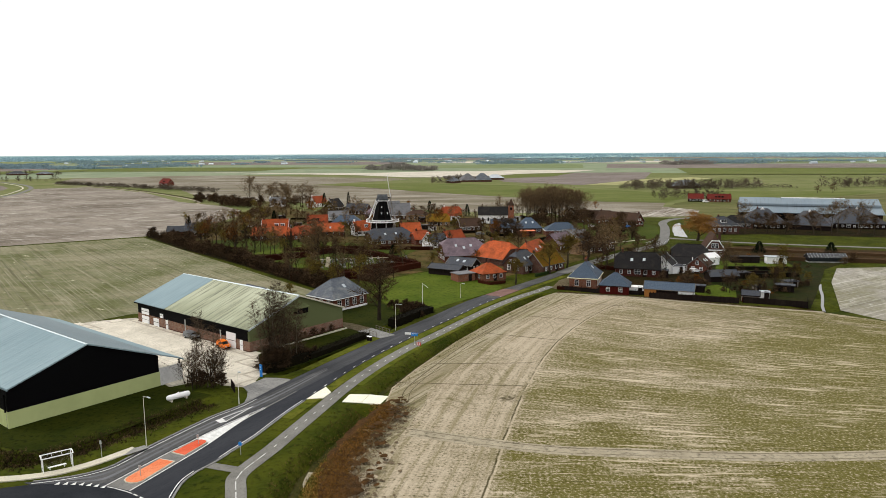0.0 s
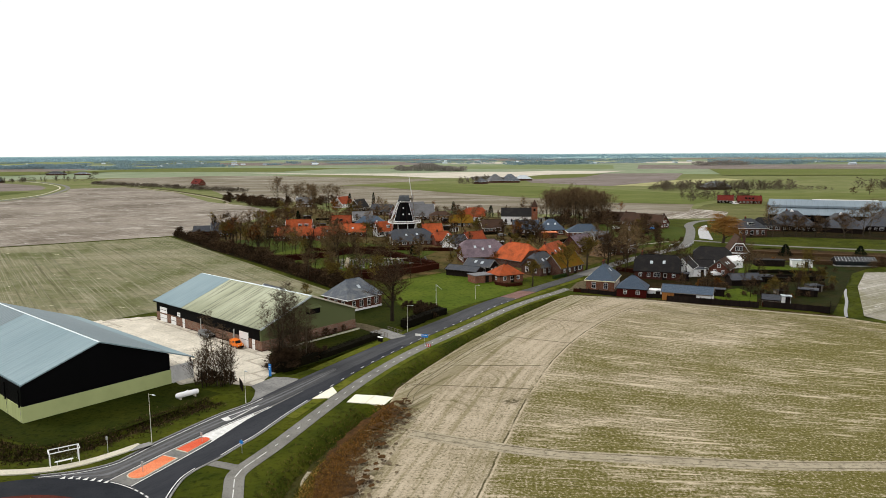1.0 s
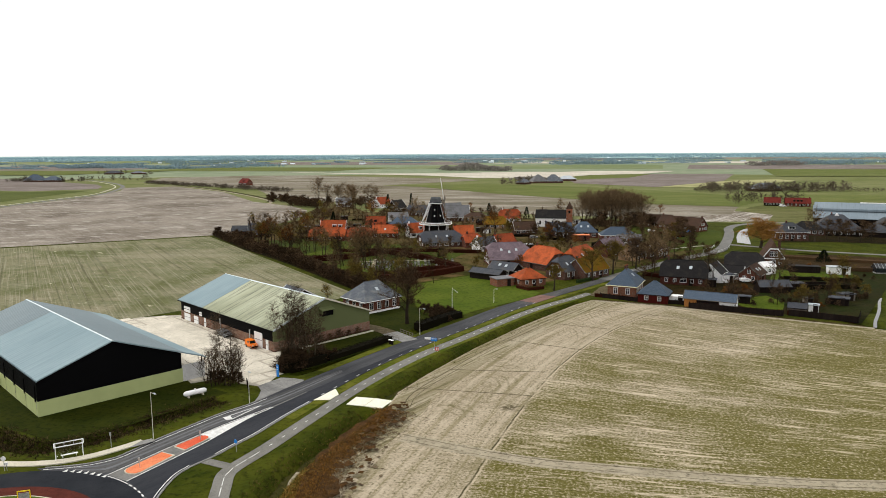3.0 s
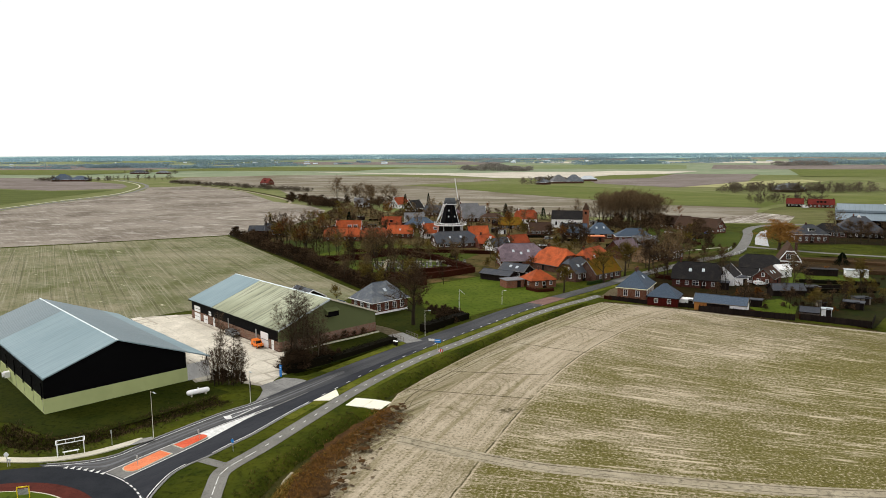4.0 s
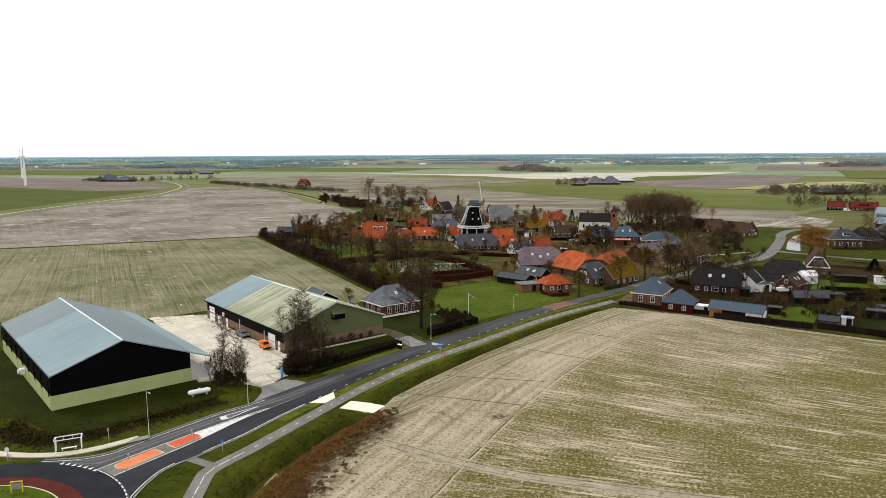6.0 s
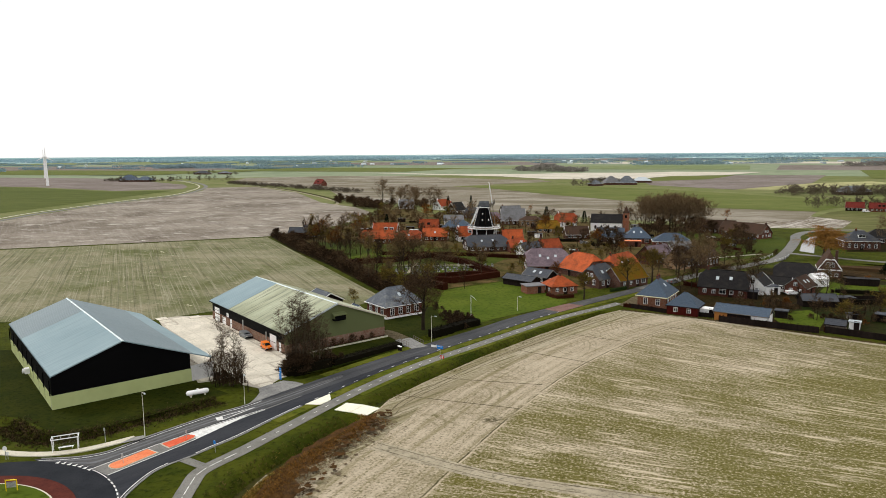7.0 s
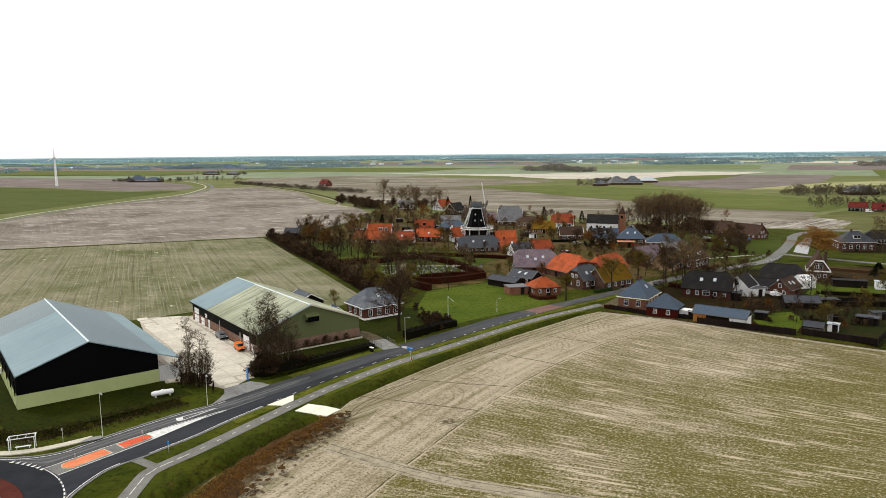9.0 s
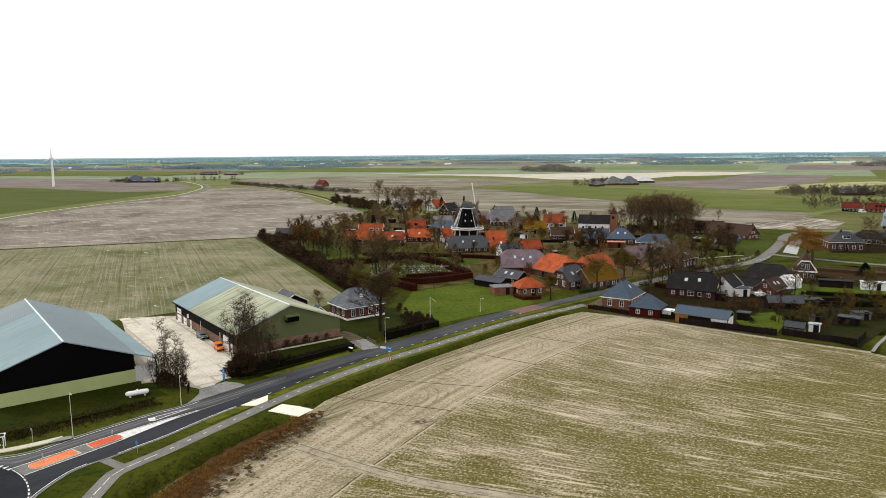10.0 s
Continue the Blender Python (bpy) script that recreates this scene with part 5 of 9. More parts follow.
def house(x, y, yaw, L, W, he, hr, wall, roof, label, kind="gable", over=0.35, name="house", category="house", windows="", chimneys=1, sky=0, dormer=None, trim="white", doors="", hip=None, seed=0, group="village houses"):
    """A house with its base at x, y; windows: letters of the walls that have them, s and n along the ridge, e and w the ends."""
    rnd = random.Random(seed + int(x * 7 + y * 13))
    h = thing(name, label, category, pose(x, y, 0, 0, 0, yaw), group)
    part("wall", wall_shape(L, W, he, hr, kind), wall, h)
    part("roof", roof_shape(L, W, he, hr, kind, over, hip=hip), roof, h)
    k = (W / 2 if hip is None else hip) if kind == "hip" else (W * 0.16 if kind == "half" else -over)
    k = min(k, L / 2 - 0.4)
    part("ridge", Shape().rod((-L / 2 + k, 0, hr - 0.02), (L / 2 - k, 0, hr - 0.02), 0.13, sides=6), roof, h)
    zg = he - over * (hr - he) / (W / 2) - 0.1
    g = Shape()
    g.box(-L / 2 - over, -W / 2 - over - 0.1, zg - 0.08, L / 2 + over, -W / 2 - over + 0.02, zg + 0.08)
    g.box(-L / 2 - over, W / 2 + over - 0.02, zg - 0.08, L / 2 + over, W / 2 + over + 0.1, zg + 0.08)
    if kind == "hip":
        g.box(-L / 2 - over - 0.12, -W / 2 - over + 0.02, zg - 0.16, -L / 2 - over + 0.02, W / 2 + over - 0.02, zg + 0.08)
        g.box(L / 2 + over - 0.02, -W / 2 - over + 0.02, zg - 0.16, L / 2 + over + 0.12, W / 2 + over - 0.02, zg + 0.08)
    part("gutter", g, trim, h)
    if kind == "gable":
        for e in (-1, 1):
            b = Shape()
            ex = e * (L / 2 + over)
            for sy in (-1, 1):
                b.loft([[(ex - 0.05, sy * (W / 2 + over), zg - 0.1), (ex + 0.05, sy * (W / 2 + over), zg - 0.1), (ex + 0.05, sy * (W / 2 + over), zg + 0.22), (ex - 0.05, sy * (W / 2 + over), zg + 0.22)],
                        [(ex - 0.05, 0, hr - 0.22), (ex + 0.05, 0, hr - 0.22), (ex + 0.05, 0, hr + 0.06), (ex - 0.05, 0, hr + 0.06)]])
            part("bargeboard", b, trim, h)
    for side in "snew":
        if side in windows:
            run = (L if side in "sn" else W) - 1.2
            wk = "tall" if he > 3.3 else "small"
            cnt = max(1, int(run / 2.6))
            for i in range(cnt):
                u = (i + 0.5) / cnt * run - run / 2
                add_window(h, wk if rnd.random() < 0.75 else "wide" if he < 3.4 else wk, face_pose(L, W, side, u, 0.95 if he < 3.4 else 1.1))
            if side in "ew" and kind != "hip" and hr - he > 2.6:
                for u in (-0.9, 0.9) if W > 6.5 else (0,):
                    add_window(h, "small", face_pose(L, W, side, u, he + 0.25))
        if side in doors:
            part("door", DOOR, "timber_dark", h, m=face_pose(L, W, side, 0.25 * L * (rnd.random() - 0.5) + 0.6, 0.0))
    for c in range(chimneys):
        cx = (L / 2 - max(k, 0.0) - 0.6) * (1 if c else -1)
        ch = Shape().box(cx - 0.35, -0.3, hr - 0.7, cx + 0.35, 0.3, hr + 0.75).box(cx - 0.42, -0.37, hr + 0.75, cx + 0.42, 0.37, hr + 0.87)
        chim = part("chimney", ch, "brick_brown" if wall != "white" else "white", h)
        part("chimney_pot", Shape().rod((cx, 0, hr + 0.87), (cx, 0, hr + 1.2), 0.13, 0.11, 8), "tile_rust", chim)
    slope = math.degrees(math.atan2(hr - he, W / 2))
    for i in range(sky):
        u = (i + 0.5) / sky * (L * 0.55) - L * 0.27
        f = 0.45 + 0.15 * rnd.random()
        part("skylight", SKY, "zinc", h, "pale glinting roof window", m=pose(u, -W / 2 * f, he + (hr - he) * (1 - f) + 0.03, slope, 0, 0))
    if dormer:
        dw, du, dn = dormer
        for i in range(dn):
            u = du + (i - (dn - 1) / 2) * (dw + 1.2)
            y0, zd = -W / 2 * 0.72, he + (hr - he) * 0.28 - 0.1
            d = part("dormer", Shape().box(u - dw / 2, y0, zd, u + dw / 2, -0.3, zd + 1.45), trim, h)
            part("dormer_roof", Shape().box(u - dw / 2 - 0.2, y0 - 0.25, zd + 1.45, u + dw / 2 + 0.2, -0.15, zd + 1.6), roof if roof != "tile_orange" else "zinc", d)
            part("pane", Shape().box(u - dw / 2 + 0.15, y0 - 0.02, zd + 0.3, u - 0.06, y0 + 0.03, zd + 1.3).box(u + 0.06, y0 - 0.02, zd + 0.3, u + dw / 2 - 0.15, y0 + 0.03, zd + 1.3), "glass", d)
    return h


def flat_shed(x, y, yaw, L, W, H, wall, label, name="shed", top="zinc", category="shed"):
    h = thing(name, label, category, pose(x, y, 0, 0, 0, yaw))
    part("wall", Shape().box(-L / 2, -W / 2, -0.2, L / 2, W / 2, H), wall, h)
    part("roof", Shape().box(-L / 2 - 0.25, -W / 2 - 0.25, H, L / 2 + 0.25, W / 2 + 0.25, H + 0.18), top, h)
    part("door", DOOR, "timber_dark", h, m=face_pose(L, W, "s", L * 0.2, 0))
    return h


# ---- barn with the blue-grey roof, by the roundabout
def storage_barn():
    L, W, he, hr = 50.6, 25.1, 6.3, 10.8
    b = thing("storage_barn", "modern barn, blue-grey sheet roof, black walls, pale green base", "barn", pose(-83.2, 123.75, 0, 0, 0, 144.2))
    a, c = L / 2, W / 2
    for q in ((-a, -c, -a + 0.25, c), (a - 0.25, -c, a, c), (-a + 0.25, -c, a - 0.25, -c + 0.25), (-a + 0.25, c - 0.25, a - 0.25, c)):
        part("base_wall", Shape().box(q[0], q[1], -0.5, q[2], q[3], 2.7), "pale_green_wall", b, "pale green concrete base wall")
    u = Shape()
    kr, yr = (10.8 - 4.17) / 17.2, -17.2
    prof = [(-c + 0.1, 2.7), (c - 0.1, 2.7), (c - 0.1, he - 0.1), (0, hr - 0.25), (-c + 0.1, hr - c * kr - 0.25)]
    u.loft([[(-a + 0.12, y, z) for y, z in prof], [(a - 0.12, y, z) for y, z in prof]])
    part("cladding", u, "black_sheet", b, "black sheet cladding")
    f, yl = 0.25, c - 0.1
    k = (hr - 6.41) / yl
    # the near half of one slope and the open canopy are paler, the rest darker
    for x0, x1, y0, y1, mt in ((-a - f, 7.6, 0, yl, "roof_blue"), (7.6, a + f, 0, yl, "roof_blue_dark"), (-a - f, a + f, 0, -13.1, "roof_blue_dark"), (-a - f, a + f, -13.1, yr, "roof_blue")):
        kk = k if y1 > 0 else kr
        part("roof", Shape().loft([[(x, y0, hr - abs(y0) * kk - 0.16), (x, y1, hr - abs(y1) * kk - 0.16), (x, y1, hr - abs(y1) * kk), (x, y0, hr - abs(y0) * kk)] for x in (x0, x1)]), mt, b, "pale blue-grey roof sheets" if mt == "roof_blue" else "darker blue-grey roof sheets")
    for y1 in (yl, yr):
        z1 = hr - abs(y1) * (k if y1 > 0 else kr)
        part("bargeboard", Shape().loft([[(-a - f - 0.05, y, z - 0.17), (-a - f + 0.02, y, z - 0.17), (-a - f + 0.02, y, z + 0.05), (-a - f - 0.05, y, z + 0.05)] for y, z in ((0, hr), (y1, z1))]), "roof_blue", b, "blue-grey edge trim")
    part("canopy_post", Shape().box(-a + 0.3, yr + 0.4, -0.3, -a + 0.5, yr + 0.6, hr + yr * kr - 0.1), "black_sheet", b)
    part("ridge_cap", Shape().loft([[(x, -0.2, hr - 0.04), (x, 0, hr + 0.07), (x, 0.2, hr - 0.04), (x, 0, hr + 0.02)] for x in (-a - 0.36, a + 0.36)]), "zinc_pale", b, "pale ridge strip")
    for y1 in (yl, yr):
        z1 = hr - abs(y1) * (k if y1 > 0 else kr)
        part("gutter", Shape().box(-a - f, y1 - 0.1, z1 - 0.28, a + f, y1 + 0.1, z1 - 0.08), "roof_blue_dull", b)
    post = Shape().box(-0.09, -0.09, 0, 0.09, 0.09, 2.9).mesh("post")
    post.materials.append(M["black_sheet"])
    for i in range(9):
        part("post", post, "black_sheet", b, m=pose(-a + 0.6 + i * (L - 1.2) / 8, c + 0.12, 2.6))
    panel = Shape().box(-0.03, -0.02, 0, 0.03, 0.02, 2.68).mesh("panel_joint")
    panel.materials.append(M["stone_grey"])
    for i in range(9):
        part("panel_joint", panel, "stone_grey", b, m=pose(-a + 0.6 + i * (L - 1.2) / 8, c + 0.01, 0))
    fan = part("vent_box", Shape().box(-0.6, 0, 0, 0.6, 0.9, 1.1).rod((0, 0.9, 0.6), (0, 1.25, 0.6), 0.42, 0.5, 10), "white", b, "white ventilation unit", pose(-a + 24, c + 0.02, 1.1))
    wing = Shape().box(-a + 0.2, -c - 4.6, -0.3, -a + 0.45, -c, 3.2)
    part("yard_wall", wing, "grey_wall", b, "grey concrete yard wall")


storage_barn()


# ---- the older barn with the lichened roof
def old_barn():
    L, W, el, er, hr = 46.2, 27.0, 5.2, 5.3, 10.3
    b = thing("old_barn", "long old barn with lichened pale roof sheets and green gable", "barn", pose(-56.05, 164.9, 0, 0, 0, 143.6))
    a, c = L / 2, W / 2
    part("wall", Shape().box(-a, -c, -0.4, a, c, 2.3), "brick_barn", b, "brown brick lower walls")
    part("plinth", Shape().box(-a - 0.05, -c - 0.05, -0.4, a + 0.05, c + 0.05, 0.3), "brick_brown", b)
    prof = [(-c + 0.04, 2.3), (c - 0.04, 2.3), (c - 0.04, er - 0.15), (0, hr - 0.2), (-c + 0.04, el - 0.15)]
    part("gable", Shape().loft([[(-a + 0.02, y, z) for y, z in prof], [(-a + 0.6, y, z) for y, z in prof]]), "green_sheet", b, "green sheet gable")
    part("cladding", Shape().loft([[(-a + 0.61, y, z) for y, z in prof], [(a - 0.05, y, z) for y, z in prof]]), "black_sheet", b, "black boarding under the eaves")
    part("roof", roof_shape(L, W, el, hr, "gable", 0.5, 0.2, he2=er), "roof_lichen", b)
    dz = hr - er
    for q in range(1):
        x0, x1 = a - 13.5, a + 0.52
        y1 = c + 0.52
        part("repair_sheet", Shape().add([(x0, 0.12, hr + 0.0), (x1, 0.12, hr + 0.0), (x1, y1, er - 0.5 * dz / c + 0.05), (x0, y1, er - 0.5 * dz / c + 0.05), (x0, 0.12, hr - 0.1), (x1, 0.12, hr - 0.1), (x1, y1, er - 0.5 * dz / c - 0.1), (x0, y1, er - 0.5 * dz / c - 0.1)],
                                       [(0, 3, 2, 1), (4, 5, 6, 7), (0, 1, 5, 4), (1, 2, 6, 5), (2, 3, 7, 6), (3, 0, 4, 7)]), "roof_blue", b, "newer blue-grey roof sheets")
    part("ridge_cap", Shape().loft([[(x, -0.28, hr - 0.09), (x, 0, hr + 0.08), (x, 0.28, hr - 0.09), (x, 0, hr - 0.04)] for x in (-a - 0.55, a + 0.55)]), "zinc_pale", b, "pale ridge strip")
    for sy, z in ((1, er), (-1, el)):
        for e in (-1,):
            ex = e * (a + 0.52)
            part("verge_board", Shape().loft([[(ex - 0.06, sy * (c + 0.5), z - 0.5), (ex + 0.06, sy * (c + 0.5), z - 0.5), (ex + 0.06, sy * (c + 0.5), z - 0.12), (ex - 0.06, sy * (c + 0.5), z - 0.12)],
                                              [(ex - 0.06, 0, hr - 0.3), (ex + 0.06, 0, hr - 0.3), (ex + 0.06, 0, hr + 0.1), (ex - 0.06, 0, hr + 0.1)]]), "concrete_pale" if sy < 0 else "zinc", b, "pale verge board")
    part("gutter", Shape().box(-a - 0.5, c + 0.5, er - 0.5, a + 0.5, c + 0.66, er - 0.3), "black_sheet", b)
    # solid black box stands in for the shaded inside of the hatch
    hatch = part("hatch", Shape().box(-a - 1.3, -1.7, 6.2, -a + 0.02, 1.3, 7.6), "black_sheet", b, "dark boxed hoisting hatch in the gable")
    part("hatch_roof", Shape().loft([[(-a - 1.55, y, 7.45), (-a - 1.55, y, 7.6), (-a + 0.02, y, 8.1), (-a + 0.02, y, 7.95)] for y in (-2.0, 1.6)]), "green_sheet", hatch, "green sheet cover")
    for y in (-1.8, 1.3):
        part("hatch_cheek", Shape().box(-a - 1.34, y, 6.7, -a, y + 0.1, 7.6), "green_sheet", hatch, "green side board")
    for u, w, z0, z1, mt in ((-16.5, 3.4, 0.0, 3.4, "white"), (-20.2, 1.0, 0, 2.3, "white"), (9.5, 1.0, 0, 2.3, "white"), (14.4, 2.4, 0, 2.0, "white"), (19.4, 3.4, 0, 1.9, "white"), (19.4, 3.4, 2.3, 3.75, "white"), (11.8, 1.3, 2.5, 3.5, "white"), (-12.6, 0.35, 0, 3.4, "steel"), (1.5, 0.3, 0, 3.6, "steel")):
        d = part("barn_door", Shape().box(u - w / 2, c - 0.05, z0, u + w / 2, c + 0.09, z1), mt, b, "white painted door panel")
        part("rail", Shape().box(u - w / 2, c + 0.09, z0 + (z1 - z0) * 0.5, u + w / 2, c + 0.13, z0 + (z1 - z0) * 0.5 + 0.1), "stone_grey", d)


old_barn()

# ---- the square farmhouse beside it
fh = house(-35.0, 185.6, 52, 12.0, 10.4, 3.9, 7.9, "brick_red", "tile_weathered", "red brick farmhouse with weathered slate hipped roof and white trim", "hip", 0.5, "farmhouse", "house", "wsen", 0, 1, hip=3.4, group="farmhouses")
part("plinth", Shape().box(-6.08, -5.28, -0.3, 6.08, 5.28, 0.6), "white", fh, "white plastered plinth")
house(-58.5, 188.6, 140, 9.5, 8, 2.8, 5.0, "timber_dark", "tile_weathered", "dark shed with grey roof and white verges", "gable", 0.3, "shed", "shed", "", 0)
house(-43.6, 178.0, 140, 3.6, 3.0, 2.4, 3.8, "timber_dark", "tile_slate", "tiny dark lean-to with white verges", "gable", 0.2, "shed", "shed", "", 0)

# ---- village: x, y, yaw, length, width, eaves, ridge
HOUSES = []
# the farms beside the road
HOUSES += [
    (7.8, 227.4, 31, 9.0, 7.8, 2.8, 5.6, "brick_salmon", "tile_orange", "salmon brick bungalow with bright orange tiled roof", "hip", "swe", 1, 0, None),
    (13.4, 262.0, -45, 14, 12.6, 2.8, 8.2, "brick_brown", "tile_orange", "old farm barn with broad orange tiled roof", "half", "", 1, 0, None),
    (26.0, 264.0, 62, 17, 9, 3.0, 8.2, "brick_brown", "tile_orange", "brick barn wing with orange roof", "half", "s", 1, 2, None),
    (19.8, 241.4, 50, 9.0, 8.6, 3.4, 7.6, "brick_brown", "tile_dark", "brown brick front house with dark tiled roof", "half", "ws", 1, 2, None),
    (28.4, 244.4, 50, 14, 8, 3.0, 7.0, "brick_brown", "tile_moss", "long brick house with mossy yellow-green roof", "gable", "se", 1, 0, None),
    (-1.5, 269.0, 14, 16, 14, 3.0, 8.6, "brick_red", "tile_purple", "large farm barn with violet-grey tiled roof", "half", "w", 0, 3, None),
    (-6.2, 236.0, -28, 12, 5, 2.4, 3.6, "timber_dark", "tile_dark", "low dark timber shed with tarred roof", "gable", "", 0, 0, None),
    (-0.6, 243.0, -28, 10, 6.4, 2.9, 4.9, "timber_dark", "tile_dark", "dark timber garden house with roof windows", "gable", "se", 0, 2, None),
]
# round the mill
HOUSES += [
    (-13.6, 306.0, 38, 9, 7.2, 2.8, 6.0, "white", "tile_dark", "small whitewashed house with grey roof", "gable", "es", 1, 0, None),
    (-6.0, 316.0, 38, 10, 7.4, 2.8, 6.4, "brick_red", "tile_rust", "brick house with orange-red tiled roof", "gable", "se", 1, 0, None),
    (-36.0, 318.5, 25, 19, 13, 2.6, 7.2, "brick_brown", "tile_dark", "broad house at the mill with dark roof", "half", "sw", 0, 2, None),
    (-20.6, 316.0, 25, 8, 8, 2.8, 6.4, "brick_red", "tile_rust", "red brick house with rusty tiled roof", "half", "s", 1, 0, None),
    (-28.0, 346.0, 20, 10, 8, 3.0, 7.0, "brick_red", "tile_orange", "brick house with red tiled roof", "gable", "se", 1, 0, None),
    (-99.0, 355.0, 8, 13, 9.5, 3.0, 8.0, "brick_red", "tile_orange", "house with orange roof and two white dormers", "gable", "se", 1, 0, (1.9, 2.4, 2)),
    (-95.0, 333.0, 6, 18, 9, 2.8, 6.6, "brick_red", "tile_orange", "long low house with bright orange roof", "half", "s", 1, 0, None),
    (-79.0, 335.0, 10, 12, 9, 2.8, 6.6, "brick_salmon", "tile_rust", "brick house with weathered orange roof", "half", "se", 1, 1, None),
]
# the church street
HOUSES += [
    (-69.0, 349.0, 6, 13, 9, 2.8, 6.6, "brick_red", "tile_orange", "house with clean orange tiled roof", "gable", "se", 1, 1, None),
    (-52.0, 352.0, 28, 12, 8.4, 3.0, 7.4, "white", "tile_orange", "pale house with orange roof at the mill", "gable", "se", 1, 1, (1.6, 0, 1)),
    (-84.0, 388.0, 10, 11, 8, 3, 7.2, "brick_brown", "tile_rust", "house with rust-red roof among trees", "gable", "se", 1, 0, (1.6, 0, 1)),
    (-68.0, 392.0, 5, 17, 9, 3, 6.6, "brick_brown", "tile_slate", "house with blue-grey slate roof", "hip", "s", 0, 0, None),
    (-138.0, 347.0, 20, 10, 8, 2.8, 7.0, "brick_red", "tile_dark", "red brick house with dark roof at the field edge", "gable", "se", 1, 1, (2.0, 1, 1)),
    (-150.0, 352.0, 10, 9, 6, 2.4, 4.8, "timber_red", "tile_dark", "red boarded shed by the field", "gable", "", 0, 0, None),
    (33.0, 361.0, 4, 13, 10, 3.2, 8.0, "brick_red", "tile_slate", "red brick house with blue slate roof", "hip", "s", 0, 2, None),
    (20.0, 364.0, 4, 13, 8.5, 3, 7.0, "brick_brown", "tile_slate", "long house with slate roof and roof windows", "gable", "s", 0, 3, None),
]
# the black house and its yard
HOUSES += [
    (49.0, 351.0, 2, 17, 10, 3.0, 6.4, "brick_red", "tile_slate", "long house with blue-grey roof and white eaves", "hip", "s", 0, 0, None),
    (53.0, 336.5, 8, 11, 6, 2.6, 4.4, "grey_wall", "tile_grey", "grey garage with flat pitched roof", "gable", "s", 0, 0, None),
    (59.5, 236.0, -15, 14.5, 9.2, 3.1, 7.8, "brick_dark", "tile_black", "dark red brick house with black tiled roof", "half", "swe", 1, 2, None),
    (70.0, 241.5, 62, 8, 6.5, 3.2, 6.2, "white", "tile_black", "whitewashed outhouse with black roof", "gable", "we", 0, 0, None),
    (76.5, 247.0, -20, 9, 6, 2.6, 4.6, "white", "tile_black", "low white rendered outbuilding", "gable", "s", 0, 0, None),
    (85.4, 262.6, -14, 12.6, 11.5, 2.2, 7.0, "timber_dark", "tile_black", "black tarred barn with broad roof", "half", "", 0, 0, None),
    (83.0, 243.0, 60, 9, 6.5, 2.8, 5.6, "brick_red", "tile_brown", "red brick shed with glazed gable", "gable", "w", 0, 2, None),
    (83.6, 224.0, 8, 9.5, 4.6, 2.2, 3.7, "timber_dark", "tile_dark", "low dark garden shed with grey roof", "gable", "", 0, 0, None),
]
# the canal farms
HOUSES += [
    (132.4, 360.5, 3, 15, 11, 4.4, 8.4, "brick_brown", "tile_dark", "stately brick villa with white window frames and central dormer", "hip", "sw", 1, 0, (3.0, 0, 1)),
    (164.0, 386.0, -14, 24, 18, 3.2, 10.4, "timber_dark", "tile_dark", "large farmhouse with steep dark roof", "hip", "s", 1, 0, None),
    (149.0, 384.0, -10, 16, 10, 3.2, 6.8, "brick_brown", "tile_black", "long farm wing with dark roof", "hip", "s", 0, 0, None),
    (186.0, 378.0, -30, 22, 16, 3.0, 9.6, "timber_dark", "tile_dark", "old farm barn with broad dark roof", "hip", "", 0, 0, None),
    (214.0, 384.0, -14, 26, 18, 3.2, 10.6, "timber_dark", "tile_dark", "large farmhouse with dark hipped roof", "hip", "s", 1, 0, None),
    (240.0, 372.0, -16, 26, 16, 3.0, 9.6, "brick_brown", "tile_dark", "brick farm building with dark roof", "hip", "s", 1, 0, None),
    (89.0, 400.0, -45, 26, 9, 3.0, 7.4, "brick_red", "tile_brown", "row of terraced houses with dark brown roof", "gable", "sew", 3, 0, None),
    (76.0, 414.0, -10, 20, 9, 3.0, 7.2, "brick_brown", "tile_brown", "terraced houses with brown roof", "gable", "s", 1, 0, None),
]
# behind the church
HOUSES += [
    (193.0, 586.0, -18, 12, 8, 2.8, 6.6, "timber_dark", "tile_wine", "dark red roofed farm shed", "gable", "s", 0, 0, None),
    (210.0, 580.0, -14, 18, 9, 2.8, 6.6, "brick_red", "tile_wine", "long dark red roofed farmhouse", "gable", "s", 2, 0, (1.4, 0, 3)),
    (-43.0, 438.0, 15, 15, 11, 3.2, 10.0, "brick_brown", "tile_grey", "grey roofed hall with white verges", "gable", "sw", 0, 0, None),
    (-30.0, 428.0, 5, 14, 8, 4.2, 6.4, "brick_yellow", "tile_brown", "yellow brick house with flat brown roof", "hip", "se", 1, 0, None),
    (-9.0, 432.0, 0, 13, 9, 3.2, 8.2, "white", "tile_rust", "white house with pinkish tiled roof", "half", "sw", 1, 0, None),
    (2.0, 372.0, 16, 12, 8.4, 2.8, 6.6, "brick_brown", "tile_brown", "house with brown roof and white verges", "gable", "s", 0, 0, None),
    (-16.0, 398.0, 8, 13, 8.4, 2.8, 6.8, "brick_yellow", "tile_moss", "house with ochre mossy roof", "half", "s", 0, 0, None),
    (-58.0, 448.0, 14, 15, 9, 3.0, 6.8, "brick_brown", "tile_purple", "house with dull violet roof", "hip", "s", 1, 0, None),
]
